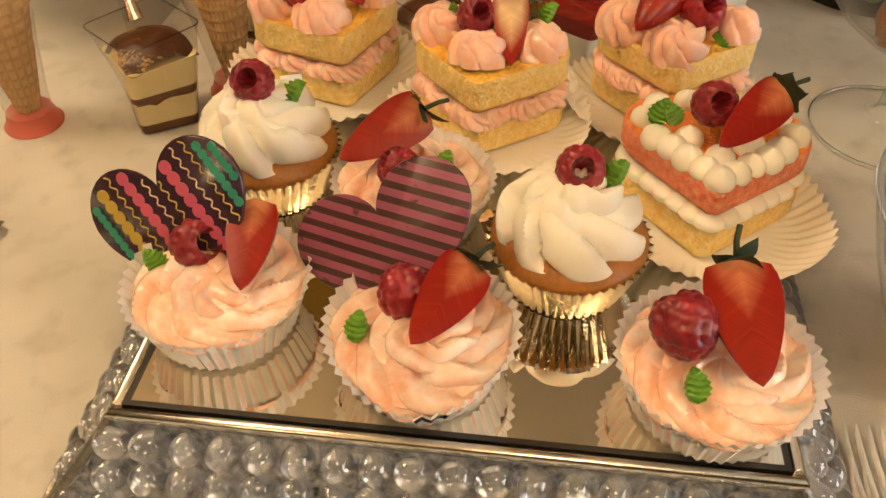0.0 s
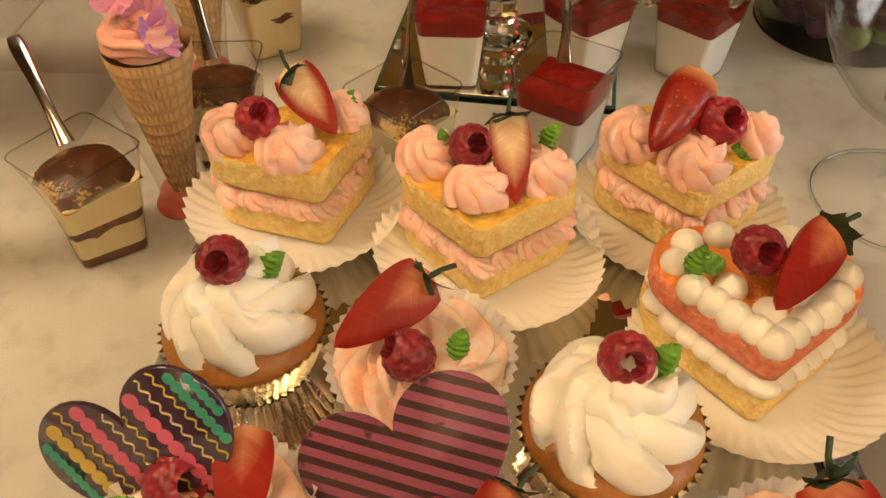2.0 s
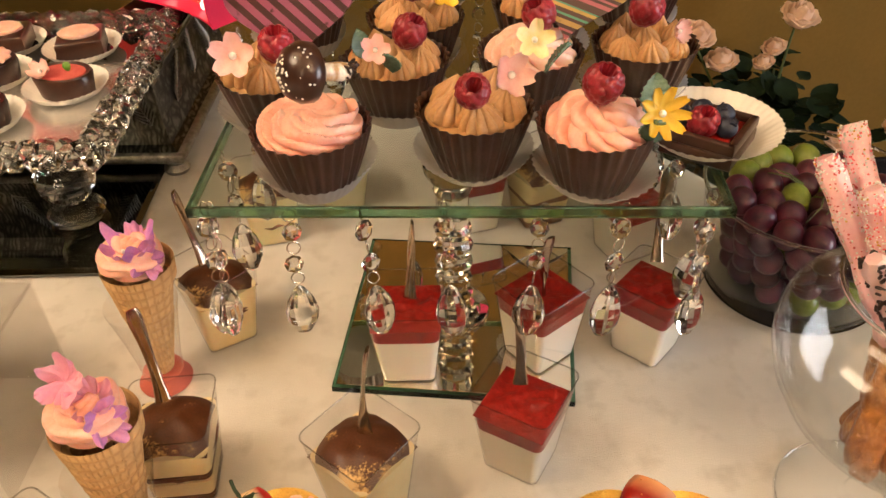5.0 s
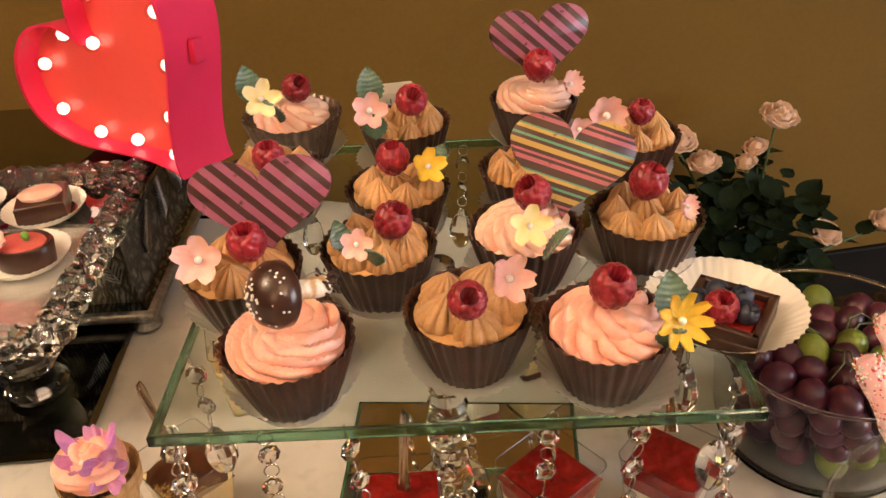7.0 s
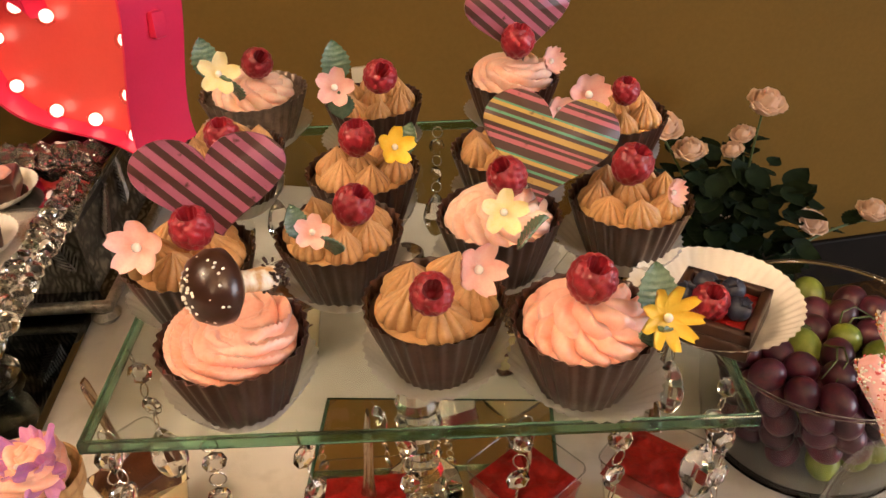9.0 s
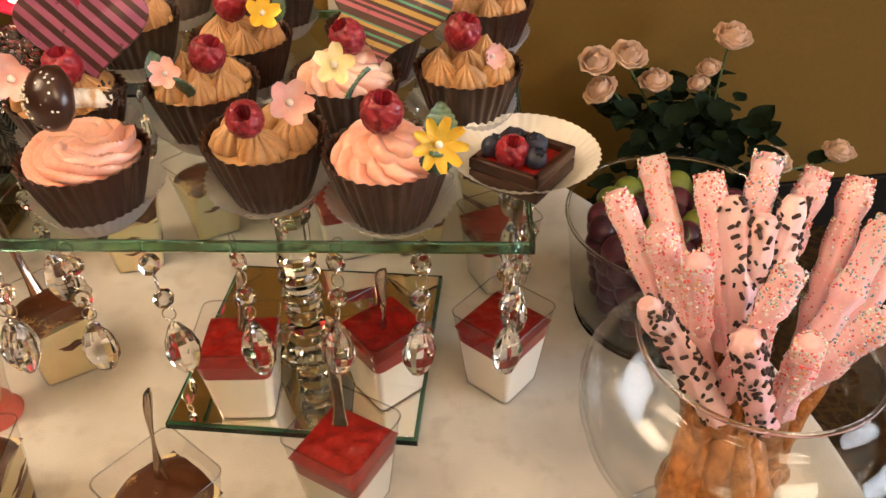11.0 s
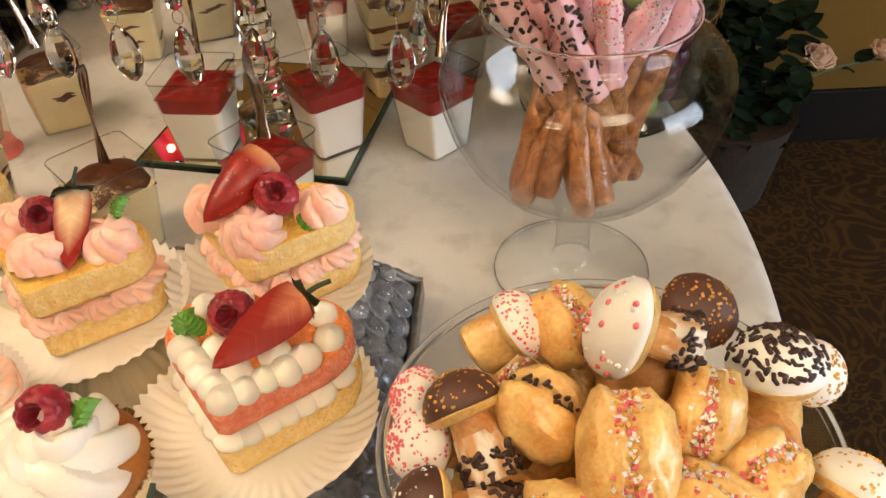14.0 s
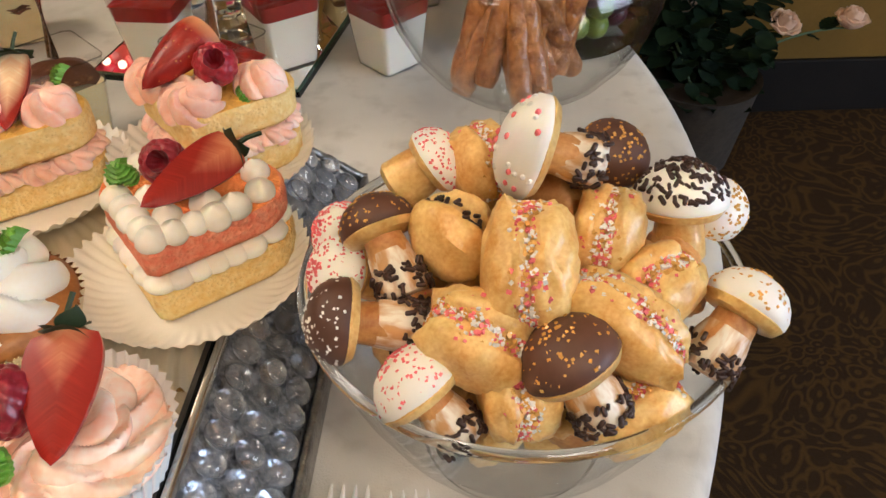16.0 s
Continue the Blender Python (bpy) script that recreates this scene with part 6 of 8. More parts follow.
def tiramisu(x, y, yaw, tw=0, spoon_at=None, z=TZ, seed=1, full=0.0625):
    ob = thing("tiramisu_cup", pose(x, y, z, 0, 0, yaw), "layered tiramisu dusted with cocoa in a clear square cup", "dessert cup", "tiramisu cups")
    cup_shell(ob, tw)
    tl = lambda a, b: 0.0022 * math.sin(a * 130 + seed) + 0.0018 * math.sin(b * 150 + 2 * seed)
    bands = [(0.0015, 0.0095, LADYFINGER), (0.0093, 0.0285, CUSTARD), (0.0283, 0.0355, LADYFINGER), (0.0353, full - 0.0055, CUSTARD)] if seed % 2 else [(0.0015, full - 0.0055, CUSTARD)]
    for z0, z1, mt in bands:
        part("biscuit_layer" if mt is LADYFINGER else "cream_layer", fill(z0, z1, tw, 0.0016 + 0.0004 * (mt is LADYFINGER), tl if z1 < full - 0.008 else None), mt, ob)
    rs = random.Random(seed * 3 + int(x * 1000))
    for k in range(2 if seed % 2 else (0 if seed == 2 else 3)):
        zz = rs.uniform(0.013, 0.044)
        yy, c0, wd = -cup_side(zz) / 2 + 0.0012, rs.uniform(-0.008, 0.008), rs.uniform(0.009, 0.016)
        m = pose(0, 0, 0, 0, 0, 90 * (k % 2) + tw * (zz / CUP_H) ** 1.5)
        part("biscuit_streak", Geo().rope([(c0 - wd, yy, zz), (c0 - wd * 0.3, yy, zz - 0.002), (c0 + wd * 0.4, yy, zz + 0.001), (c0 + wd, yy, zz)], [0.0005, 0.0016, 0.0019, 0.0004], 8, m=m), LADYFINGER, ob, "dark streak of soaked biscuit")
    z1 = full - 0.003
    s1 = cup_side(z1) - 0.0026
    n = 26
    c, s = math.cos(radians(tw * (z1 / CUP_H) ** 1.5)), math.sin(radians(tw * (z1 / CUP_H) ** 1.5))

    def top(i, j):
        u, v = (i / (n - 1) - 0.5) * s1, (j / (n - 1) - 0.5) * s1
        e = min(1.0, math.hypot(u, v) / (s1 * 0.6))
        zz = z1 - 0.003 + 0.0125 * max(0.0, 1 - e ** 2.6) ** 0.85 + 0.0015 * noise.noise(Vector((u * 90 + seed * 5, v * 90, seed)))
        return (u * c - v * s, u * s + v * c, zz)
    part("cocoa_top", Geo().grid(n, n, top), COCOA_MIX, ob, "dark cocoa dusting with pale cream showing at the edge")
    if spoon_at:
        inv = ob.matrix_basis.inverted()
        spoon(ob, inv @ Vector((spoon_at[0] * 0.3 + x * 0.7, spoon_at[1] * 0.3 + y * 0.7, full - 0.004)), inv @ Vector(spoon_at))


def cocoa_mix():
    m, nt, b = material("cocoa_on_cream")
    n1, n2 = noise_tex(nt, 55.0, 4.0), noise_tex(nt, 600.0, 2.0)
    add = node(nt, "ShaderNodeMath")
    add.operation = "MULTIPLY_ADD"
    add.inputs[1].default_value = 0.35
    nt.links.new(n2, add.inputs[0])
    nt.links.new(n1, add.inputs[2])
    dark = mix_rgb(nt, n2, (0.04, 0.0105, 0.003), (0.1, 0.03, 0.008))
    sep = nt.nodes.new("ShaderNodeSeparateXYZ")
    nt.links.new(coords(nt), sep.inputs[0])
    gr = node(nt, "ShaderNodeMath")
    gr.operation = "ADD"
    nt.links.new(sep.outputs["X"], gr.inputs[0])
    nt.links.new(sep.outputs["Y"], gr.inputs[1])
    edge = ramp(nt, gr.outputs[0], -0.018, -0.05)
    th = node(nt, "ShaderNodeMath")
    th.operation = "MULTIPLY_ADD"
    th.inputs[1].default_value = 0.3
    nt.links.new(edge, th.inputs[0])
    nt.links.new(add.outputs[0], th.inputs[2])
    nt.links.new(mix_rgb(nt, ramp(nt, th.outputs[0], 0.8, 0.92), dark, (0.62, 0.4, 0.15)), b.inputs["Base Color"])
    b.inputs["Roughness"].default_value = 0.4
    b.inputs["Specular IOR Level"].default_value = 0.45
    bump(nt, b, add.outputs[0], 0.5, 0.001)
    return m


COCOA_MIX = cocoa_mix()

panna_cotta(0.115, 0.582, -37, (0.112, 0.600, 0.119), level=0.0605)
panna_cotta(0.243, 0.681, 42, (0.262, 0.73, 0.13))
panna_cotta(0.0405, 0.682, -7, (0.05, 0.695, 0.127), z=TZ + 0.0068)
panna_cotta(0.150, 0.681, 32, (0.151, 0.672, 0.118), z=TZ + 0.0068)
panna_cotta(0.124, 0.880, 10)
panna_cotta(0.264, 0.812, 18, (0.29, 0.84, 0.14))
tiramisu(-0.001, 0.558, 43, 0, (0.010, 0.560, 0.135), seed=2)
tiramisu(-0.132, 0.596, -2, 0, (-0.145, 0.63, 0.125), seed=1)
tiramisu(-0.118, 0.752, 24, 14, (-0.135, 0.765, 0.127), seed=4)
tiramisu(-0.206, 0.504, 26, 24, (-0.231, 0.540, 0.120), seed=3)
tiramisu(-0.080, 0.892, 8, 0, seed=6)
tiramisu(-0.012, 0.937, 20, 20, seed=4)
tiramisu(0.192, 0.880, 12, 24, seed=3)
tiramisu(0.277, 0.904, 30, 20, seed=1)


def piped_flower(R, petals, seed):
    """A cupped star of cream petals, each folded along its middle and crinkled at the edge."""
    def fn(i, j):
        back = j > 10
        s = (20 - j) / 10 if back else j / 10
        a = 2 * math.pi * i / (petals * 16)
        c = abs(math.cos(petals * a / 2))
        own = noise.noise(Vector((2 * math.cos(a), 2 * math.sin(a), seed)))
        r = R * s * (0.7 + 0.3 * c ** 0.8) * (1 + 0.3 * own)
        z = R * (0.75 * s * s * (0.75 + 0.8 * own) + 0.42 * s * (c ** 2 - 0.5) + 0.1 * s * s * math.sin(petals * 3 * a + seed))
        t = a + 0.45 * s
        return (r * math.cos(t), r * math.sin(t), z - (0.0026 if back else 0.0) * (1 - 0.75 * s))
    return Geo().grid(petals * 16, 21, fn, True, False)


def waffle_cone(x, y, seed, lean=(0, 0), z=TZ):
    ob = thing("waffle_cone_cup", pose(x, y, z), "waffle cone with pink and purple cream in a clear flute", "ice cream cone", "waffle cones in flutes")
    H, r0, r1, zb = 0.103, 0.007, 0.0262, 0.012

    def fn(i, j):
        u = j / 76
        a = 2 * math.pi * i / 108
        r = r0 + (r1 - r0) * u
        grid_ = max(abs(math.sin(a * 9)) ** 8, abs(math.sin(u * 40)) ** 8)
        r += 0.0011 * grid_ + 0.0006 * (1 if (a * 0.9 + u * 5) % 6.28 < 3 else 0)
        return (r * math.cos(a) + lean[0] * u, r * math.sin(a) + lean[1] * u, zb + H * u)
    g = Geo().grid(108, 77, fn, True, False)
    part("waffle_cone", g, WAFFLE, ob, "crisp golden waffle cone")
    part("cone_lip", Geo().lathe([(0.0245, -0.014), (0.0268, -0.014), (0.0282, 0.0), (0.0278, 0.0014), (0.0266, 0.0)], 40, m=pose(lean[0], lean[1], zb + H)), WAFFLE, ob, "folded cone lip")
    part("frosting", swirl_geo(0.0178, 0.0104, 0.013, 2.0, 6, 0.2, 0.85, seed, 0.2), PINK_CREAM, ob, "pink cream swirl", pose(lean[0], lean[1], zb + H - 0.001))
    rs = random.Random(seed)
    for dx, dy, dz, rx, ry, mt in ((0.012, -0.014, 0.014, 55, 25, PURPLE_CREAM), (-0.010, 0.006, 0.030, 30, -30, MAUVE_CREAM), (0.004, -0.002, 0.020, 30, 5, MAUVE_CREAM))[:3 if seed % 2 else 1]:
        b = piped_flower(0.0128, 5, rs.uniform(0, 6))
        part("cream_flower", b, mt, ob, "purple and mauve piped flower", put(lean[0] + dx, lean[1] + dy, zb + H + dz, rx, ry, rs.uniform(0, 60), 1.18))
    if seed % 2 == 0:
        b = piped_flower(0.0165, 6, 2.0)
        part("cream_flower", b, PURPLE_CREAM, ob, "purple piped flower", put(lean[0] + 0.001, lean[1] - 0.002, zb + H + 0.014, 12, 0, 0, 1.25))
    part("pearl", PEARL_MESH, None, ob, "white sugar pearl", pose(lean[0] + (0.012 if seed % 2 else -0.002), lean[1] - 0.012, zb + H + (0.015 if seed % 2 else 0.022)))
    part("flute", Geo().lathe([(0.0165, 0.012), (0.018, 0.03), (0.0235, 0.065), (0.0282, 0.088)], 40), PLASTIC, ob, "clear plastic flute")
    part("flute_base", Geo().lathe([(0, 0.0005), (0.0215, 0.0005), (0.022, 0.002), (0.019, 0.006), (0.0168, 0.0135), (0.0, 0.014)], 40), PINK_CLEAR, ob, "translucent coral pink foot")


PINK_CLEAR = thin_paper("coral_plastic", (0.92, 0.26, 0.19), 0.42)
waffle_cone(-0.159, 0.542, 3, (-0.003, 0.018))
waffle_cone(-0.164, 0.700, 4, (0.002, 0.014))
waffle_cone(-0.305, 0.490, 5, (0.006, 0.0))

# ---- pretzel rods in a footed glass bowl ----
def pretzel_bowl():
    x, y = 0.340, 0.504
    bo = thing("footed_glass_bowl", pose(x, y, TZ), "clear footed glass bowl with a turned-in mouth", "bowl")
    prof = [(0.056, 0.0012), (0.0565, 0.003), (0.05, 0.0048), (0.03, 0.0072), (0.016, 0.011), (0.0125, 0.018), (0.0115, 0.034), (0.0125, 0.056), (0.017, 0.067)]
    part("foot", Geo().lathe(prof + [(0.0, 0.0685)], 64), BLOWN, bo, "round glass foot and stem")
    part("foot_edge", Geo().grid(72, 8, lambda i, j: ((0.0555 + 0.0012 * math.cos(j * 0.785)) * math.cos(i * 0.08727), (0.0555 + 0.0012 * math.cos(j * 0.785)) * math.sin(i * 0.08727), 0.0024 + 0.0016 * math.sin(j * 0.785)), True, True), FOOT_GLASS, bo, "rounded edge of the glass foot")
    bowl = [(0.0, 0.0525), (0.022, 0.0535), (0.042, 0.06), (0.059, 0.073), (0.073, 0.09), (0.0835, 0.11), (0.0885, 0.128), (0.0895, 0.142), (0.0865, 0.154), (0.079, 0.163), (0.069, 0.168), (0.0625, 0.172), (0.0615, 0.178), (0.063, 0.184)]
    bowl = [(r, z - TZ) for r, z in bowl]
    part("bowl", Geo().lathe(bowl, 72), BLOWN, bo, "thin blown glass bowl")
    part("bowl_inner", Geo().lathe([(max(0.0, r - 0.0022), z + 0.0016) for r, z in bowl[:-1]], 72), BLOWN, bo, "inner face of the glass")
    part("lip", Geo().grid(72, 8, lambda i, j: ((0.0625 + 0.0014 * math.cos(j * 0.785)) * math.cos(i * 0.08727), (0.0625 + 0.0014 * math.cos(j * 0.785)) * math.sin(i * 0.08727), 0.1845 - TZ + 0.0014 * math.sin(j * 0.785)), True, True), FOOT_GLASS, bo, "rounded glass lip")


FOOT_GLASS = solid_glass("thick_glass", (0.97, 0.985, 0.975), 1.45)
pretzel_bowl()


def pretzel_rod(foot, tip, kind, seed, r=0.0077):
    """A baked rod, its upper half dipped in pink coating and sprinkled."""
    rs = random.Random(seed)
    a, b = Vector(foot), Vector(tip)
    L = (b - a).length
    d = (b - a) / L
    side = d.cross(Vector((0, 0, 1))).normalized()
    other = side.cross(d)
    ob = thing("pretzel_rod", Matrix.Translation(a), {"pink": "pretzel rod dipped in pink coating with pink sugar", "choc": "pretzel rod dipped in pink coating with chocolate sprinkles", "blue": "pretzel rod dipped in pink coating with blue and pink sugar"}[kind], "pretzel", "pretzel rods in the glass bowl")

    def axis(u):
        return d * (L * u) + side * (0.0011 * math.sin(u * 5 + seed)) + other * (0.0009 * math.sin(u * 7 + 2 * seed))
    cut = 0.47 + rs.uniform(-0.05, 0.04)
    k = 16
    part("pretzel", Geo().rope([axis(cut * 1.04 * i / k) for i in range(k + 1)], [r * 1.0 * (1 + 0.06 * math.sin(i * 1.3 + seed)) * (0.8 if i == 0 else 1) for i in range(k + 1)], 12), PRETZEL, ob, "glossy brown baked pretzel")
    k2 = 22
    rr = [r * (0.98 + 0.3 * noise.noise(Vector((i * 0.45, seed, 0))) + 0.07 * math.sin(i * 0.9 + seed)) for i in range(k2 + 1)]
    rr[0] *= 0.82
    rr[-1] *= 0.55
    rr[-2] *= 0.93
    coat = [axis(cut + (1 - cut) * i / k2) for i in range(k2 + 1)]
    part("coating", Geo().rope(coat, rr, 28, 7, 0.07, 0.12), PINK_CHOC if kind != "choc" or seed % 2 else PALE_CHOC, ob, "uneven pink coating")

    def spot(r_):
        u = r_.uniform(0.0, 1.0) ** (0.42 if kind != "choc" else 0.85)
        i = min(k2, int(u * k2))
        ang = r_.uniform(0, 6.283)
        nn = side * math.cos(ang) + other * math.sin(ang)
        return axis(cut + (1 - cut) * u) + nn * (rr[i] * 0.99), nn
    if kind == "choc":
        tagged(part("sprinkle_coat", sprinkle_geo(spot, 130, 0.0014, rs, stick=True), SPR_BROWN, ob, "brown chocolate sprinkles"), kind="stuff")
    else:
        for mt, n in ((SPR_PINK, 240), (SPR_WHITE, 420), (SPR_GOLD, 70)) if kind == "pink" else ((SPR_BLUE, 170), (SPR_PINK, 130), (SPR_WHITE, 420), (SPR_GOLD, 50)):
            tagged(part("sugar_coating", sprinkle_geo(spot, n, 0.00075, rs), mt, ob), kind="stuff")


PALE_CHOC = surface("pale_pink_coating", (0.84, 0.54, 0.54), (0.89, 0.66, 0.67), 0.4, 70, 500, 0.0006, 0.4, sss=0.15)
_rods = [((0.272, 0.562, 0.245), "pink"), ((0.299, 0.585, 0.250), "pink"), ((0.320, 0.561, 0.252), "pink"), ((0.330, 0.549, 0.245), "choc"), ((0.353, 0.560, 0.262), "blue"),
         ((0.364, 0.543, 0.245), "choc"), ((0.383, 0.559, 0.250), "pink"), ((0.405, 0.556, 0.245), "pink"), ((0.410, 0.533, 0.235), "blue"), ((0.424, 0.533, 0.240), "blue"),
         ((0.342, 0.499, 0.236), "blue"), ((0.340, 0.470, 0.217), "pink"), ((0.309, 0.474, 0.219), "choc"), ((0.270, 0.496, 0.226), "choc"), ((0.287, 0.535, 0.240), "pink"), ((0.386, 0.480, 0.217), "blue"),
         ((0.300, 0.513, 0.236), "pink"), ((0.345, 0.535, 0.24), "choc")]
_feet = [(0.352, 0.470), (0.336, 0.464), (0.325, 0.463), (0.338, 0.458), (0.299, 0.480), (0.314, 0.470), (0.375, 0.475), (0.362, 0.492), (0.335, 0.480), (0.318, 0.492), (0.304, 0.498), (0.368, 0.508), (0.376, 0.500), (0.362, 0.492),
         (0.345, 0.478), (0.312, 0.512), (0.330, 0.520), (0.326, 0.505)]
for _i, ((_tip, _kind), _ft) in enumerate(zip(_rods, _feet)):
    _fx = 0.674 - _ft[0] if _i in (2, 6, 9) else _ft[0]
    pretzel_rod((_fx, _ft[1], 0.068 + 0.004 * (_i % 3)), _tip, _kind, _i + 1)


# ---- mushroom biscuits in a glass bowl ----
MBX, MBY = 0.318, 0.271


def biscuit_bowl():
    bo = thing("glass_serving_bowl", pose(MBX, MBY, TZ), "round clear glass serving bowl", "bowl")
    prof = [(0.0, 0.003), (0.03, 0.003), (0.046, 0.007), (0.058, 0.02), (0.071, 0.044), (0.083, 0.072), (0.092, 0.098), (0.0965, 0.1125)]
    part("bowl", Geo().lathe(prof, 80), BLOWN, bo, "clear glass wall")
    part("bowl_inner", Geo().lathe([(max(0.0, r - 0.003), z + 0.002) for r, z in prof], 80), BLOWN, bo, "inner face of the glass")
    part("base_ring", Geo().lathe([(0.026, 0.0005), (0.045, 0.0005), (0.047, 0.004), (0.03, 0.0045)], 64), FOOT_GLASS, bo, "thick glass base")
    part("rim", Geo().grid(80, 8, lambda i, j: ((0.0955 + 0.0024 * math.cos(j * 0.785)) * math.cos(i * 0.07854), (0.0955 + 0.0024 * math.cos(j * 0.785)) * math.sin(i * 0.07854), 0.1135 + 0.0026 * math.sin(j * 0.785)), True, True), FOOT_GLASS, bo, "thick rounded glass rim")


biscuit_bowl()
CAPS = {"choc": (CHOC_CAP, "milk chocolate cap"), "white": (WHITE_CHOC, "white chocolate cap")}


def dome_spot(r, h, lo=0.0, hi=1.0):
    def spot(q):
        a, u = q.uniform(0, 6.283), q.uniform(lo, hi) ** 0.6 * 1.45
        nn = Vector((math.sin(u) * math.cos(a), math.sin(u) * math.sin(a), math.cos(u) + 0.05)).normalized()
        return Vector((r * math.sin(u) * math.cos(a), r * math.sin(u) * math.sin(a), h * math.cos(u))), nn
    return spot


def mushroom(cap, end, r, kind, top, dip=True, seed=1, stem_r=0.0085, stretch=1.0):
    rs = random.Random(seed)
    c, e = Vector(cap), Vector(end)
    base = e
    L = (c - e).length
    names = {"choc": "milk chocolate", "white": "white chocolate"}
    tops = {"gold": "gold sugar", "pink": "pink sugar", "brown": "chocolate sprinkles", "dots": "pink sugar balls", "white": "white sugar"}
    ob = thing("mushroom_biscuit", frame_axes(base, c - e, (0.2, -0.3, 1.0)) @ pose(0, 0, 0, -90), f"mushroom-shaped biscuit with a {names[kind]} cap and {tops[top]}", "biscuit", "mushroom biscuits in the bowl")
    h = r * 0.95
    wob = lambda a, s: 0.035 * noise.noise(Vector((1.4 * math.cos(a), 1.4 * math.sin(a), s * 2 + seed * 3.7)))
    lift = Matrix.Translation((0, 0, L - h * 0.25)) @ Matrix.Diagonal((1, stretch, 1, 1))
    under = part("cap_base", Geo().lathe([(0, -r * 0.2), (r * 0.5, -r * 0.26), (r * 0.9, -r * 0.2), (r * 1.02, -r * 0.02), (r * 0.98, r * 0.05), (0, r * 0.06)], 30, wob=wob), DOUGH, ob, "baked biscuit under the cap", lift)
    cp = part("cap", Geo().lathe([(r * 0.96, -r * 0.06), (r * 1.035, r * 0.04), (r * 1.03, h * 0.25), (r * 0.93, h * 0.52), (r * 0.74, h * 0.77), (r * 0.48, h * 0.93), (r * 0.22, h * 1.0), (0, h * 1.02)], 36, wob=wob), CAPS[kind][0], ob, CAPS[kind][1], lift)
    if top == "brown":
        tagged(part("sprinkle_coat", sprinkle_geo(dome_spot(r * 1.03, h * 1.03, 0, 0.8), 140, 0.0013, rs, stick=True), SPR_BROWN, cp), kind="stuff")
    elif top == "dots":
        g = Geo()
        for _ in range(24):
            p, nn = dome_spot(r * 1.03, h * 1.03)(rs)
            g.ball(0.0012, 8, 5, Matrix.Translation(p))
        tagged(part("sugar_coating", g, SPR_PINK, cp), kind="stuff")
        g = Geo()
        for _ in range(18):
            p, nn = dome_spot(r * 1.03, h * 1.03)(rs)
            g.ball(0.0011, 8, 5, Matrix.Translation(p))
        tagged(part("sugar_coating", g, SPR_WHITE, cp), kind="stuff")
    else:
        tagged(part("sugar_coating", sprinkle_geo(dome_spot(r * 1.035, h * 1.03), 240 if top == "pink" else 130, 0.0009, rs), {"gold": SPR_GOLD, "pink": SPR_PINK, "white": SPR_WHITE}[top], cp), kind="stuff")
    q = stem_r
    part("stem", Geo().lathe([(0, 0), (q * 0.9, 0.0005), (q * 1.12, L * 0.12), (q * 1.05, L * 0.4), (q * 0.92, L * 0.75), (q * 1.1, L), (0, L)], 24, wob=lambda a, s: 0.12 * noise.noise(Vector((2 * math.cos(a), 2 * math.sin(a), s * 3 + seed)))), DOUGH if not dip else DOUGH_DARK, ob, "baked biscuit stem")
    if dip:
        part("dipped_end", Geo().lathe([(0, -0.0008), (q * 0.95, -0.0004), (q * 1.2, L * 0.12), (q * 1.14, L * 0.4), (q * 1.0, L * 0.58)], 24, wob=lambda a, s: 0.14 * noise.noise(Vector((2 * math.cos(a), 2 * math.sin(a), s * 3 + seed)))), DIP, ob, "thin white chocolate dip")

        def spot(w):
            a, u = w.uniform(0, 6.283), w.uniform(0.0, 0.42) ** 1.2
            nn = Vector((math.cos(a), math.sin(a), -0.2))
            return Vector((q * 1.2 * math.cos(a), q * 1.2 * math.sin(a), L * u)), nn
        tagged(part("sprinkle_coat", sprinkle_geo(spot, 80, 0.00125, rs, stick=True), SPR_BROWN, ob, "brown chocolate sprinkles"), kind="stuff")
    return ob


def nut_biscuit(p, r, turn, sugar, seed, stretch=1.15, dark=False):
    """A walnut-shaped pair of shells joined by a sugared seam."""
    rs = random.Random(seed)
    ob = thing("nut_biscuit", Matrix.Translation(p) @ pose(0, 0, 0, *turn), "walnut-shaped golden biscuit with a sprinkled seam", "biscuit", "nut biscuits in the bowl")
    for s in (-1, 1):
        def fn(i, j):
            a, b = 2 * math.pi * i / 28, math.pi * j / 16
            v = Vector((math.cos(a) * math.sin(b), math.sin(a) * math.sin(b) * stretch, math.cos(b)))
            k = 0.97 + 0.16 * noise.noise(v * 1.7 + Vector((seed * 3.1, s, 0))) + 0.2 * abs(noise.noise(v * 2.3 + Vector((seed * 1.7, 0, s)))) + 0.03 * noise.noise(v * 6 + Vector((seed, 0, s)))
            w = v * (r * k)
            w.x = w.x * 0.62 + s * r * 0.36
            return w
        part("shell", Geo().grid(28, 17, fn, True, False), DOUGH_DARK if dark else DOUGH, ob, "baked golden half")

    def spot(q):
        a = q.uniform(-1.9, 1.9)
        rr = r * 0.95
        x = q.gauss(0, r * 0.2)
        return Vector((x, rr * math.sin(a) * stretch, rr * math.cos(a))), Vector((x * 8, math.sin(a), math.cos(a)))
    if sugar == "brown":
        tagged(part("sprinkle_coat", sprinkle_geo(spot, 34, 0.0012, rs, stick=True), SPR_BROWN, ob, "chocolate sprinkles in the seam"), kind="stuff")
    elif sugar:
        for mt, n in ((SPR_PINK, 110), (SPR_GOLD, 110), (SPR_WHITE, 130)):
            tagged(part("sugar_coating", sprinkle_geo(spot, n, 0.00115, rs), mt, ob), kind="stuff")


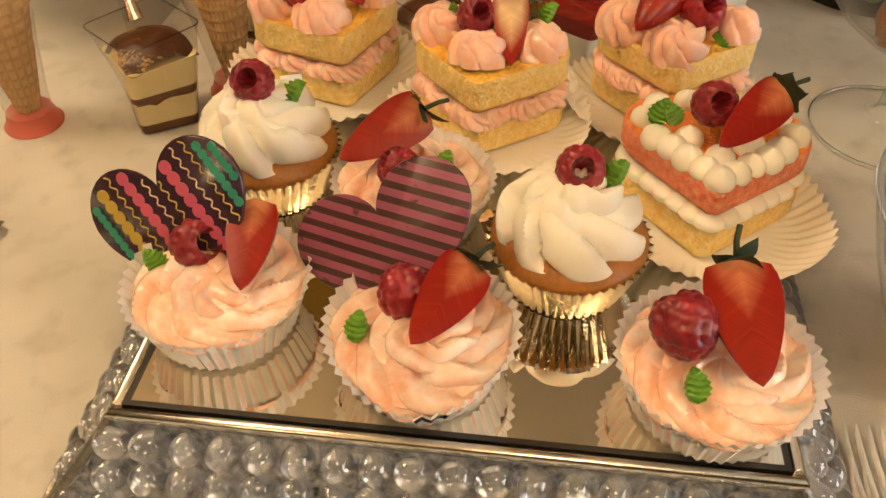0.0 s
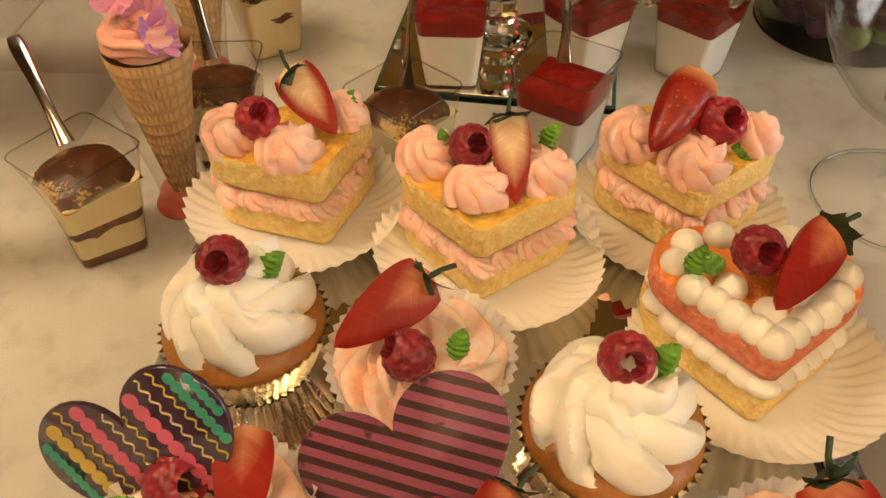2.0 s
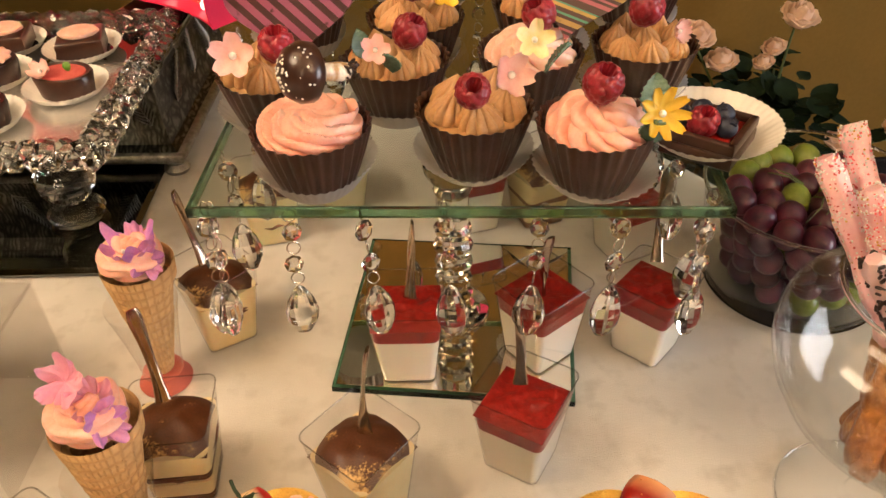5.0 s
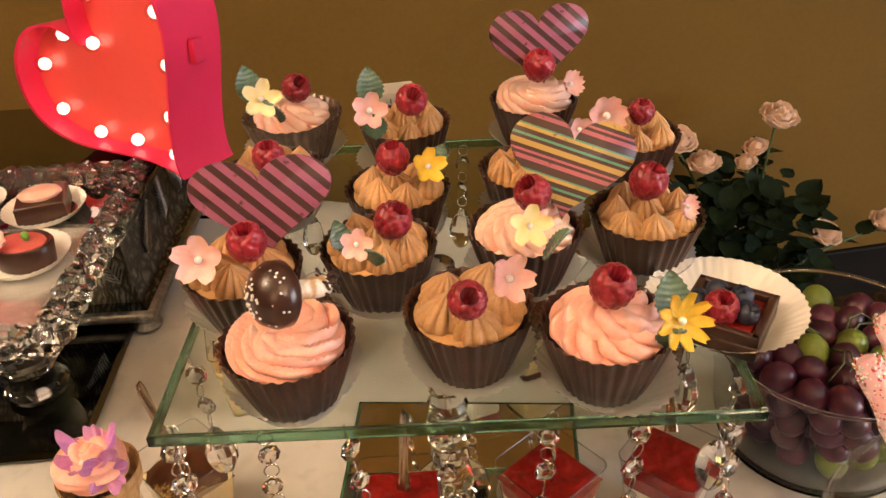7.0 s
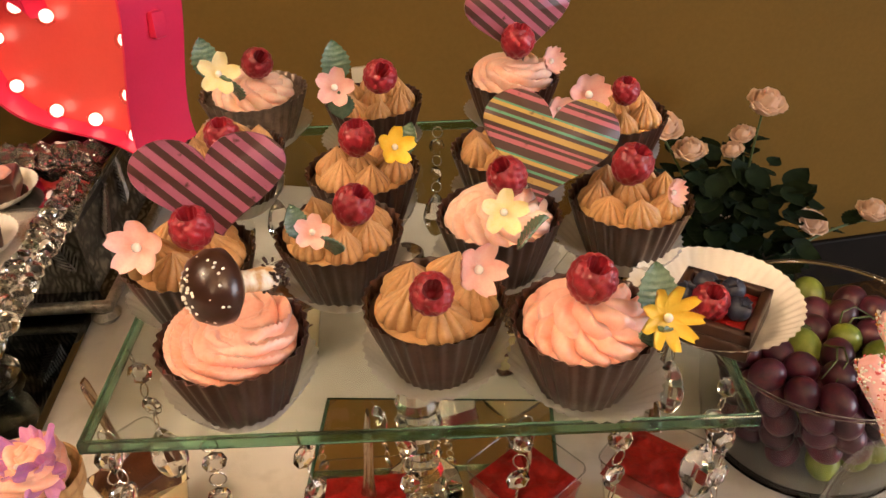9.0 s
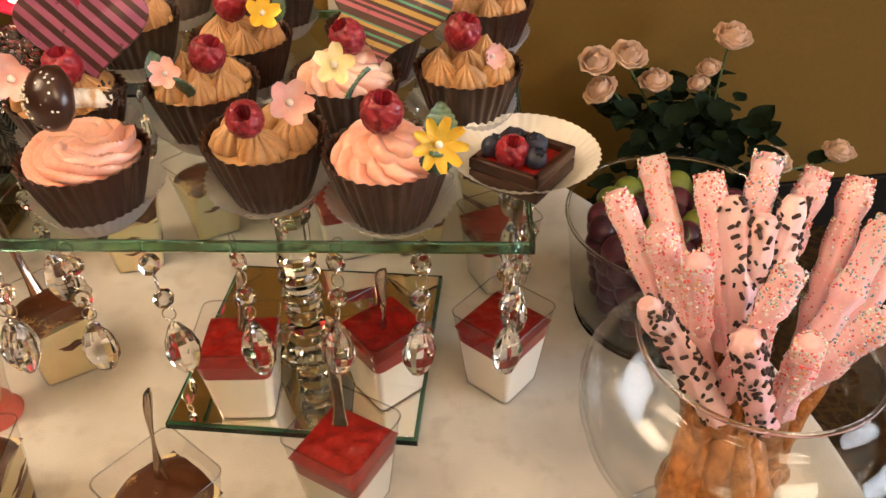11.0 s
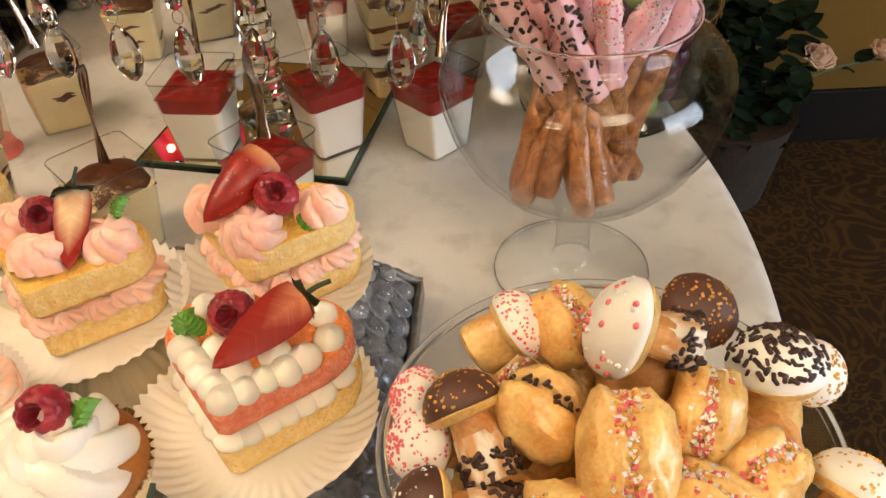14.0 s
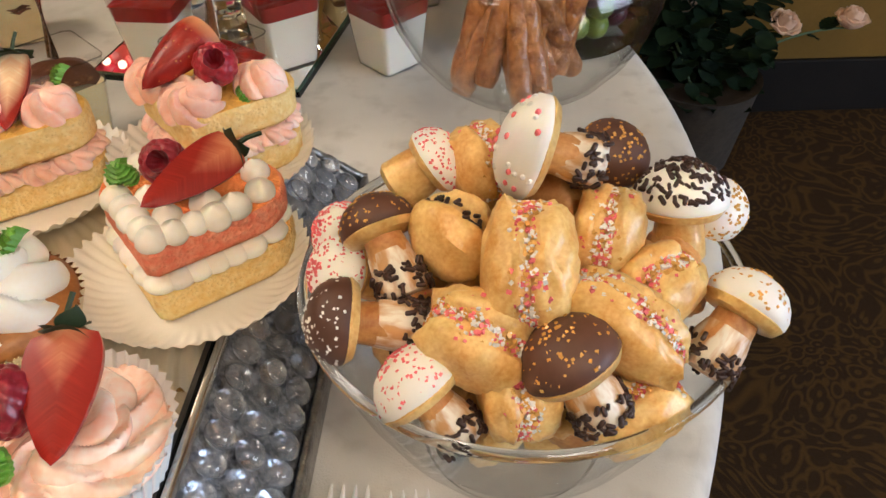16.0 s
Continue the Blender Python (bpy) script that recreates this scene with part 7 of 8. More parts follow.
mushroom((0.317, 0.270, 0.163), (0.346, 0.268, 0.156), 0.0165, "white", "dots", True, 1, 0.0085, 1.45)
mushroom((0.361, 0.307, 0.134), (0.352, 0.318, 0.108), 0.0165, "choc", "gold", False, 2)
mushroom((0.383, 0.276, 0.134), (0.384, 0.266, 0.106), 0.0185, "white", "brown", False, 3, 0.010)
mushroom((0.402, 0.278, 0.124), (0.390, 0.292, 0.108), 0.0135, "white", "gold", False, 4)
mushroom((0.283, 0.299, 0.139), (0.263, 0.295, 0.126), 0.0145, "white", "pink", False, 5, 0.011)
mushroom((0.257, 0.264, 0.133), (0.269, 0.241, 0.114), 0.0155, "choc", "gold", True, 6, 0.009)
mushroom((0.239, 0.262, 0.108), (0.256, 0.270, 0.095), 0.0155, "white", "pink", False, 7)
mushroom((0.238, 0.281, 0.114), (0.254, 0.286, 0.102), 0.0135, "white", "pink", False, 8)
mushroom((0.242, 0.226, 0.116), (0.277, 0.229, 0.107), 0.0165, "choc", "white", True, 9, 0.009)
mushroom((0.402, 0.232, 0.114), (0.383, 0.214, 0.095), 0.0165, "white", "gold", True, 10, 0.0095)
mushroom((0.327, 0.202, 0.120), (0.341, 0.191, 0.097), 0.0185, "choc", "gold", True, 11, 0.009)
mushroom((0.272, 0.206, 0.103), (0.290, 0.193, 0.083), 0.0175, "white", "pink", True, 12, 0.0085)
nut_biscuit((0.302, 0.296, 0.138), 0.0155, (20, 0, 30), "pink", 1)
nut_biscuit((0.288, 0.259, 0.129), 0.0155, (30, 10, 55), "brown", 2)
nut_biscuit((0.315, 0.231, 0.138), 0.0185, (35, 0, -4), "pink", 3, 1.3)
nut_biscuit((0.348, 0.250, 0.137), 0.0145, (30, 0, -20), "pink", 4, 1.2)
nut_biscuit((0.296, 0.214, 0.116), 0.0185, (30, -20, 60), "pink", 5)
nut_biscuit((0.365, 0.232, 0.122), 0.0155, (30, 10, -50), "pink", 6)
nut_biscuit((0.349, 0.215, 0.121), 0.0145, (20, 0, 52), "pink", 7, 1.8)
nut_biscuit((0.311, 0.203, 0.099), 0.016, (35, 0, 0), "pink", 8)
nut_biscuit((0.355, 0.199, 0.090), 0.0145, (25, 0, -70), "pink", 9, 1.35)
nut_biscuit((0.333, 0.280, 0.128), 0.0175, (20, 20, 30), "", 10, 1.1, True)
nut_biscuit((0.275, 0.235, 0.095), 0.0175, (20, 0, 70), "pink", 11, 1.1, True)
nut_biscuit((0.374, 0.256, 0.105), 0.0175, (10, 0, 20), "", 12, 1.1, True)
_rs = random.Random(5)
for _i, (_q, _n, _z) in enumerate(((0.052, 9, 0.078), (0.026, 5, 0.098), (0.048, 8, 0.052), (0.02, 4, 0.068), (0.03, 5, 0.030), (0.0, 1, 0.04))):
    for _k in range(_n):
        _a = 2 * math.pi * _k / _n + _i
        nut_biscuit((MBX + _q * math.cos(_a), MBY + _q * math.sin(_a), _z + _rs.uniform(-0.004, 0.004)), 0.0165, (_rs.uniform(0, 90), _rs.uniform(-40, 40), _rs.uniform(0, 180)), "pink" if _i < 1 and _k % 2 else "", 20 + 10 * _i + _k, 1.15, _k % 2 == 0)


def fork(x, y, yaw):
    ob = thing("plastic_fork", pose(x, y, TZ + 0.001, 0, 0, yaw), "white translucent plastic fork on the cloth", "fork", "plastic forks")
    for k in range(4):
        u = (k - 1.5) * 0.0062
        part("tine", Geo().rope([(u * 0.9, -0.002, 0.004), (u, 0.012, 0.0036), (u, 0.03, 0.0028), (u * 0.98, 0.041, 0.0045), (u * 0.97, 0.046, 0.006)], [0.0019, 0.0018, 0.0016, 0.0012, 0.0004], 8, flat=0.7), FORK_P, ob)
    part("handle", Geo().rope([(0, 0.003, 0.004), (0, -0.006, 0.003), (0, -0.02, 0.002), (0, -0.04, 0.004), (0, -0.08, 0.005), (0, -0.115, 0.002)], [0.0105, 0.0115, 0.006, 0.0042, 0.0055, 0.0065], 12, flat=0.22), FORK_P, ob)


FORK_P = surface("milky_plastic", (0.74, 0.73, 0.71), (0.8, 0.79, 0.78), 0.3, 60, 500, 0.0, 0, sss=0.2)
fork(0.232, 0.190, -4)
fork(0.266, 0.186, 2)
fork(0.214, 0.176, -10)


# ---- grapes in a deep glass bowl ----
def grape_bowl():
    x, y = 0.402, 0.742
    bo = thing("deep_glass_bowl", pose(x, y, TZ), "deep straight-sided glass bowl of grapes", "bowl")
    prof = [(0.0, 0.003), (0.066, 0.003), (0.078, 0.008), (0.084, 0.03), (0.088, 0.07), (0.093, 0.106)]
    part("bowl", Geo().lathe(prof, 72), BLOWN, bo, "clear glass wall")
    part("base", Geo().lathe([(0, 0.0006), (0.068, 0.0006), (0.079, 0.006), (0.06, 0.007), (0, 0.007)], 64), FOOT_GLASS, bo, "thick glass base")
    part("rim", Geo().grid(72, 8, lambda i, j: ((0.093 + 0.0016 * math.cos(j * 0.785)) * math.cos(i * 0.08727), (0.093 + 0.0016 * math.cos(j * 0.785)) * math.sin(i * 0.08727), 0.107 + 0.0016 * math.sin(j * 0.785)), True, True), FOOT_GLASS, bo, "rounded glass rim")
    gg, gp = Geo().ball(0.0125, 16, 12).mesh("grape", GRAPE_G), Geo().ball(0.0125, 16, 12).mesh("grape", GRAPE_P)
    rs = random.Random(8)
    bunch = {"g": thing("green_grapes", pose(x, y, 0.008), "bunch of pale green grapes", "grapes"), "p": thing("red_grapes", pose(x, y, 0.008), "bunch of dark red grapes", "grapes")}
    placed = []
    for layer in range(5):
        z = 0.0 + layer * 0.0175
        R = 0.054 + 0.003 * min(layer, 3)
        for q in (R, R * 0.62, R * 0.25):
            n = max(1, int(2 * math.pi * q / 0.0245))
            for k in range(n):
                a = 2 * math.pi * (k + 0.5 * (layer % 2)) / n + rs.uniform(-0.1, 0.1)
                p = Vector((q * math.cos(a), q * math.sin(a), z + rs.uniform(-0.002, 0.002)))
                green = noise.noise(Vector((p.x * 30, p.y * 30, p.z * 26 + 3))) > 0.2
                b = bunch["g" if green else "p"]
                part("grape", gg if green else gp, None, b, "", Matrix.Translation(p) @ pose(0, 0, 0, rs.uniform(0, 180), rs.uniform(0, 180), 0) @ Matrix.Diagonal((1, 1, rs.uniform(1.05, 1.25), 1)))
    for b, s in ((bunch["g"], 0.3), (bunch["p"], 2.4)):
        for k in range(3):
            a = s + k * 1.9
            pts = [(0.012 * math.cos(a), 0.012 * math.sin(a), 0.078), (0.024 * math.cos(a + 0.3), 0.024 * math.sin(a + 0.3), 0.0865), (0.038 * math.cos(a + 0.2), 0.038 * math.sin(a + 0.2), 0.086), (0.05 * math.cos(a), 0.05 * math.sin(a), 0.076)]
            part("stalk", Geo().rope(pts, [0.0009, 0.0008, 0.0007, 0.0005], 6), STEM_G, b, "thin green stalk")


grape_bowl()

# ---- crystal stand, embossed stand and lit hearts behind ----
def crystal_stand():
    x, y, yaw = -0.335, 0.995, -6
    W, D, z = 0.265, 0.285, 0.122
    st = thing("crystal_cake_stand", pose(x, y, 0, 0, 0, yaw), "clear cake stand edged with cut crystal beads on a ball stem", "cake stand")
    part("plate", Geo().box(W, D, 0.006, pose(0, 0, z - 0.003)), PLATE_GLASS, st, "clear glass plate", smooth=False)
    part("plate_mirror", Geo().box(W - 0.02, D - 0.02, 0.002, pose(0, 0, z + 0.001)), FROST, st, "frosted silver plate face", smooth=False)
    bead = Geo().lathe([(0, -0.009), (0.006, -0.0075), (0.0105, 0), (0.006, 0.0075), (0, 0.009)], 7).mesh("crystal_bead", BRIGHT_CRYSTAL, False)
    rs = random.Random(2)
    for side in range(4):
        half, off = (W / 2, D / 2) if side % 2 == 0 else (D / 2, W / 2)
        n = int(2 * half / 0.0165)
        for row, (o, dz) in enumerate(((0.0, 0.008), (0.011, 0.002))):
            for k in range(n + 1):
                u = -half + 2 * half * (k + 0.5 * row) / n
                part("crystal_bead", bead, None, st, "", pose(0, 0, 0, 0, 0, 90 * side) @ put(u, -off - o, z + dz, rs.uniform(0, 180), rs.uniform(0, 180), 0, rs.uniform(0.85, 1.15)))
    for row in range(2):
        for k in range(15):
            part("crystal_bead", bead, None, st, "", put(-W / 2 + W * (k + 0.5 * row) / 14.5, D / 2 - 0.014 - 0.013 * row, z + 0.0095, rs.uniform(0, 180), rs.uniform(0, 180), 0, rs.uniform(0.9, 1.2)))
    part("stem_ball", Geo().ball(0.03, 14, 10, pose(0.055, -0.05, 0.042)), CRYSTAL, st, "faceted crystal ball", smooth=False)
    part("stem_ring", Geo().lathe([(0.012, -0.0055), (0.027, -0.0055), (0.03, 0.002), (0.024, 0.010), (0.012, 0.014)], 16, m=pose(0.055, -0.05, 0)), CRYSTAL, st, "crystal ring", smooth=False)
    part("stem_neck", Geo().lathe([(0, 0.07), (0.018, 0.07), (0.02, 0.085), (0.014, 0.095), (0.022, 0.114), (0.0, 0.115)], 12, m=pose(0.055, -0.05, 0)), SILVER, st, "bright metal collar")
    part("foot", Geo().slab([(-0.135, -0.14), (0.122, -0.14), (0.122, 0.05), (-0.135, 0.05)], TZ + 0.0006, TZ + 0.011, None, 0.005), DARK_MIRROR, st, "dark mirror foot with slanted edges", smooth=False)

    def petit_four(u, v, kind, turn):
        w = st.matrix_basis @ Vector((u, v, z + 0.0022))
        ob = thing("petit_four", pose(w.x, w.y, w.z, 0, 0, turn), {"square": "square chocolate petit four with a pink icing top", "round": "round chocolate petit four with scalloped pink icing", "oval": "oval chocolate petit four with pink jelly and a sugar flower"}[kind], "chocolate", "petits fours on the crystal stand")
        part("paper_liner", Geo().lathe([(0, 0.0003), (0.026, 0.0003), (0.033, 0.004), (0.04, 0.012)], 40 * 4, 40, lambda s: 0.03 * max(0, s - 0.4)), PAPER, ob, "pleated white paper liner")
        if kind == "square":
            part("case", Geo().box(0.046, 0.046, 0.022, pose(0, 0, 0.012), 0.002), CHOC, ob, "dark chocolate case")
            part("icing", Geo().slab([(0.019 * math.cos(a / 10 * 6.283) * (1 + 0.1 * math.cos(a / 10 * 6.283 * 2)), 0.017 * math.sin(a / 10 * 6.283)) for a in range(10)], 0.0228, 0.027, None, 0.001), ROSE_CREAM, ob, "pink icing")
        elif kind == "round":
            part("case", Geo().lathe([(0, 0.001), (0.024, 0.001), (0.027, 0.02), (0.026, 0.024), (0, 0.024)], 40, 20, lambda s: 0.02), CHOC, ob, "ribbed dark chocolate case")
            part("icing", Geo().lathe([(0, 0.0238), (0.02, 0.0242), (0.0225, 0.026), (0.021, 0.0285), (0.014, 0.03), (0.008, 0.0275), (0, 0.0265)], 56, 12, lambda s: 0.08 * (1 if s < 0.7 else 0)), ROSE_CREAM, ob, "scalloped pink icing")
        else:
            part("case", Geo().lathe([(0, 0.001), (0.023, 0.001), (0.026, 0.022), (0.0245, 0.024), (0.022, 0.022), (0, 0.021)], 40, m=Matrix.Diagonal((1.15, 0.85, 1, 1))), CHOC, ob, "dark chocolate case")
            part("jelly", Geo().lathe([(0, 0.0215), (0.0205, 0.0215), (0.02, 0.023), (0, 0.0235)], 30, m=Matrix.Diagonal((1.15, 0.85, 1, 1))), ROSE_JELLY, ob, "pink jelly")
            sugar_flower(ob, -0.014, -0.006, 0.0245, 30, 0, 0, 1.1, "pink")
            mint(ob, 0.004, 0.004, 0.026, 20, 0, 40, 0.8)
    for u, v, k, t in ((0.065, 0.06, "square", 8), (0.078, -0.028, "oval", -15), (-0.02, 0.075, "square", 3), (-0.005, 0.0, "round", 0), (0.02, -0.088, "round", 0), (-0.085, 0.04, "round", 0), (-0.09, -0.06, "square", 20)):
        petit_four(u, v, k, t)


ROSE_JELLY = surface("pink_jelly", (0.6, 0.12, 0.11), (0.68, 0.18, 0.16), 0.25, 60, 400, 0.0003, 0.3, coat=0.3)
FROST = surface("frosted_silver", (0.64, 0.63, 0.61), (0.78, 0.77, 0.75), 0.25, 60, 600, 0.0006, 0.4, metal=0.8)
crystal_stand()


def embossed_material():
    m, nt, b = material("embossed_silver")
    co = coords(nt)
    v = node(nt, "ShaderNodeTexVoronoi", Scale=55.0)
    v.feature = "DISTANCE_TO_EDGE"
    nt.links.new(co, v.inputs["Vector"])
    w = node(nt, "ShaderNodeTexWave", Scale=60.0, Distortion=9.0, Detail=2.0)
    nt.links.new(co, w.inputs["Vector"])
    mul = node(nt, "ShaderNodeMath")
    mul.operation = "MULTIPLY"
    nt.links.new(v.outputs["Distance"], mul.inputs[0])
    nt.links.new(w.outputs["Fac"], mul.inputs[1])
    nt.links.new(mix_rgb(nt, ramp(nt, mul.outputs[0], 0.0, 0.25), (0.05, 0.05, 0.046), (0.24, 0.235, 0.21)), b.inputs["Base Color"])
    b.inputs["Metallic"].default_value, b.inputs["Roughness"].default_value = 1.0, 0.3
    bump(nt, b, mul.outputs[0], 0.3, 0.002)
    return m


EMBOSSED = embossed_material()


def leaf_relief(parent, m, L, mat):
    """A raised spray of leaves on the embossed side."""
    g = Geo()
    for k in range(12):
        u = k / 11
        for s in (-1, 1):
            a = radians(42) * s
            ln = L * 0.34 * (1 - 0.6 * u)
            bx, bz = 0.0, L * u
            pts = [(bx + ln * t * math.sin(a), -0.0008 - 0.0012 * math.sin(math.pi * t), bz + ln * t * math.cos(a)) for t in (0, 0.3, 0.6, 0.85, 1)]
            g.rope(pts, [0.0005, 0.0012, 0.0014, 0.0009, 0.0002], 6, flat=0.6)
    g.rope([(0, -0.001, 0), (0, -0.0012, L * 0.5), (0, -0.001, L)], [0.0014, 0.0012, 0.0006], 6)
    part("leaf_spray", g, mat, parent, "raised silver leaf spray", m)


def embossed_stand():
    ob = thing("embossed_silver_stand", pose(-0.312, 1.182, 0, 0, 0, -8), "square tarnished silver cake plateau with embossed leaves", "cake stand")
    out = [(-0.15, 0.003), (-0.148, 0.008), (-0.136, 0.018), (-0.130, 0.045), (-0.129, 0.085), (-0.134, 0.102), (-0.146, 0.112), (-0.15, 0.118), (-0.15, 0.124)]
    cs = [(-1, -1), (1, -1), (1, 1), (-1, 1)]
    g = Geo().grid(len(out), 4, lambda i, j: (cs[j][0] * -out[i][0], cs[j][1] * -out[i][0], out[i][1]), False, True)
    part("body", g, EMBOSSED, ob, "embossed silver sides", smooth=False)
    part("top", Geo().box(0.302, 0.302, 0.003, pose(0, 0, 0.1245)), DARK_MIRROR, ob, "dark mirrored top", smooth=False)
    part("lower_band", Geo().box(0.302, 0.302, 0.012, pose(0, 0, 0.006), 0.003), PEWTER, ob, "plain moulded band")
    for sx, sy in cs:
        part("foot", Geo().lathe([(0, 0.0005), (0.013, 0.0005), (0.016, 0.006), (0.01, 0.012), (0.014, 0.018), (0, 0.018)], 16, m=pose(sx * 0.135, sy * 0.135, TZ)), PEWTER, ob, "round claw foot")
    for k in range(4):
        for u, tilt in ((-0.075, 35), (0.0, 0), (0.075, -35), (0.118, -20)):
            leaf_relief(ob, pose(0, 0, 0, 0, 0, 90 * k) @ pose(u, -0.1305, 0.04, 0, tilt, 0), 0.055, PEWTER)


embossed_stand()


def marquee_heart(m, w, h, depth, n_bulbs, label):
    ob = thing("marquee_heart", m, label, "light sign", "lit heart signs")
    outer = [(px, py) for px, py in heart_outline(w, h, 96)]

    def ring(s, z):
        return [(px * s, py * s, z) for px, py in outer]
    rows = [ring(1.0, depth / 2), ring(1.0, -depth / 2), ring(0.965, -depth / 2), ring(0.955, -depth / 2 + 0.012), ring(0.95, -depth / 2 + 0.026)]
    g = Geo().grid(5, 96, lambda i, j: rows[i][j], False, True, STAND_UP @ Matrix.Diagonal((1, 1, -1, 1)))
    part("rim", g, PINK_METAL, ob, "deep glossy pink-red side wall")
    part("face", Geo().slab([(p[0] * 0.956, p[1] * 0.956) for p in outer], 0.0, 0.004, STAND_UP @ Matrix.Translation((0, 0, depth / 2 - 0.030))), RED_METAL, ob, "glossy red recessed face", smooth=False)
    part("back", Geo().slab(outer, 0.0, 0.003, STAND_UP @ Matrix.Translation((0, 0, -depth / 2 - 0.002))), PINK_METAL, ob, "red back plate", smooth=False)
    bulb = Geo().lathe([(0, 0.0), (0.005, 0.0005), (0.0085, 0.005), (0.0095, 0.010), (0.0075, 0.016), (0.003, 0.019), (0, 0.0195)], 16).mesh("bulb", BULB_GLASS)
    fil = Geo().ball(0.0068, 12, 8).mesh("filament", BULB)
    pts = [(px * 0.81, py * 0.81) for px, py in heart_outline(w, h, 200)]
    L = [0.0]
    for i in range(1, 201):
        L.append(L[-1] + math.hypot(pts[i % 200][0] - pts[i - 1][0], pts[i % 200][1] - pts[i - 1][1]))
    for k in range(n_bulbs):
        t = L[-1] * (k + 0.85) / n_bulbs
        i = next(q for q in range(201) if L[q] >= t) % 200
        b = part("bulb", bulb, None, ob, "small clear glass bulb", STAND_UP @ Matrix.Translation((pts[i][0], pts[i][1], depth / 2 - 0.026)))
        part("filament", fil, None, b, "glowing lamp core", pose(0, 0, 0.009))
    part("switch", Geo().box(0.008, 0.016, 0.026, bevel=0.002), PINK_METAL, ob, "small red rocker switch", pose(w * 0.36, 0.0, -0.02, 0, 35, 0))


BULB_GLASS = clear_sheet("bulb_glass", (0.97, 0.95, 0.93), 1.45, 0.02)
marquee_heart(Matrix.Translation((-0.135, 1.091, 0.122)) @ pose(0, 0, 0, 0, 0, -33.5) @ pose(0, 0, 0, -6.5, 0, 0) @ pose(0, 0, 0, 0, -40.5, 0) @ pose(0, 0.0415, 0.115), 0.246, 0.231, 0.083, 12, "red metal heart sign edged with lit bulbs")
marquee_heart(Matrix.Translation((-0.47, 1.20, 0.235)) @ pose(0, 0, 0, 0, 0, -14) @ pose(0, 0, 0, 6, 14, 0), 0.24, 0.22, 0.07, 12, "second red metal heart sign with lit bulbs")


def acrylic_riser():
    ob = thing("acrylic_riser", pose(-0.327, 0.665, TZ, 0, 0, -8), "low clear acrylic display riser", "display riser")
    w, d, h, t = 0.15, 0.12, 0.105, 0.003
    for k, (px, py, sx, sy) in enumerate(((w / 2, 0, t, d), (-w / 2, 0, t, d), (0, d / 2, w - t, t))):
        part("side_panel", Geo().box(sx, sy, h, pose(px, py, h / 2 + 0.0005)), PLASTIC, ob, "clear acrylic panel", smooth=False)
    part("top_panel", Geo().box(w + t, d + t, t, pose(0, 0, h + t / 2 + 0.0008)), PLASTIC, ob, "clear acrylic top", smooth=False)
    pl = thing("round_glass_plate", pose(-0.352, 0.672, TZ + h + t + 0.0015), "round glass plate with a green edge", "plate")
    part("plate", Geo().lathe([(0, 0.0005), (0.05, 0.0005), (0.088, 0.006), (0.09, 0.009), (0.086, 0.009), (0.05, 0.004), (0, 0.004)], 64), BLOWN, pl, "clear glass dish")
    part("rim", Geo().grid(64, 8, lambda i, j: ((0.0895 + 0.0016 * math.cos(j * 0.785)) * math.cos(i * 0.09817), (0.0895 + 0.0016 * math.cos(j * 0.785)) * math.sin(i * 0.09817), 0.009 + 0.0016 * math.sin(j * 0.785)), True, True), EDGE_GLASS, pl, "green glass edge")
    part("doily", Geo().lathe([(0, 0.0045), (0.045, 0.0045), (0.07, 0.008)], 160, 40, lambda s: 0.03 * s), PAPER, pl, "white paper doily")


acrylic_riser()


def yellow_vase():
    ob = thing("glass_vase", pose(-0.145, 1.29, TZ), "tall clear glass vase holding a yellow fruit", "vase")
    part("vase", Geo().lathe([(0, 0.003), (0.036, 0.003), (0.032, 0.02), (0.012, 0.06), (0.012, 0.10), (0.036, 0.17), (0.046, 0.235)], 48), BLOWN, ob, "clear glass wall")
    part("foot", Geo().lathe([(0, 0.0006), (0.04, 0.0006), (0.038, 0.004), (0, 0.005)], 40), FOOT_GLASS, ob, "glass foot")
    part("fruit", Geo().ball(0.03, 20, 14, pose(0, 0, 0.235)), LEMON, ob, "bright yellow lemon")


LEMON = surface("lemon_skin", (0.72, 0.42, 0.02), (0.8, 0.55, 0.05), 0.4, 60, 500, 0.0008, 0.5)
yellow_vase()


def mirror_corner():
    ob = thing("small_mirror_tray", pose(-0.362, 0.332, TZ, 0, 0, -14), "small dark mirrored tray with slanted edges", "tray")
    part("glass", Geo().slab([(-0.075, -0.06), (0.075, -0.06), (0.075, 0.06), (-0.075, 0.06)], 0.0006, 0.012, None, 0.006), DARK_MIRROR, ob, "dark mirror with wide slanted edges", smooth=False)


mirror_corner()


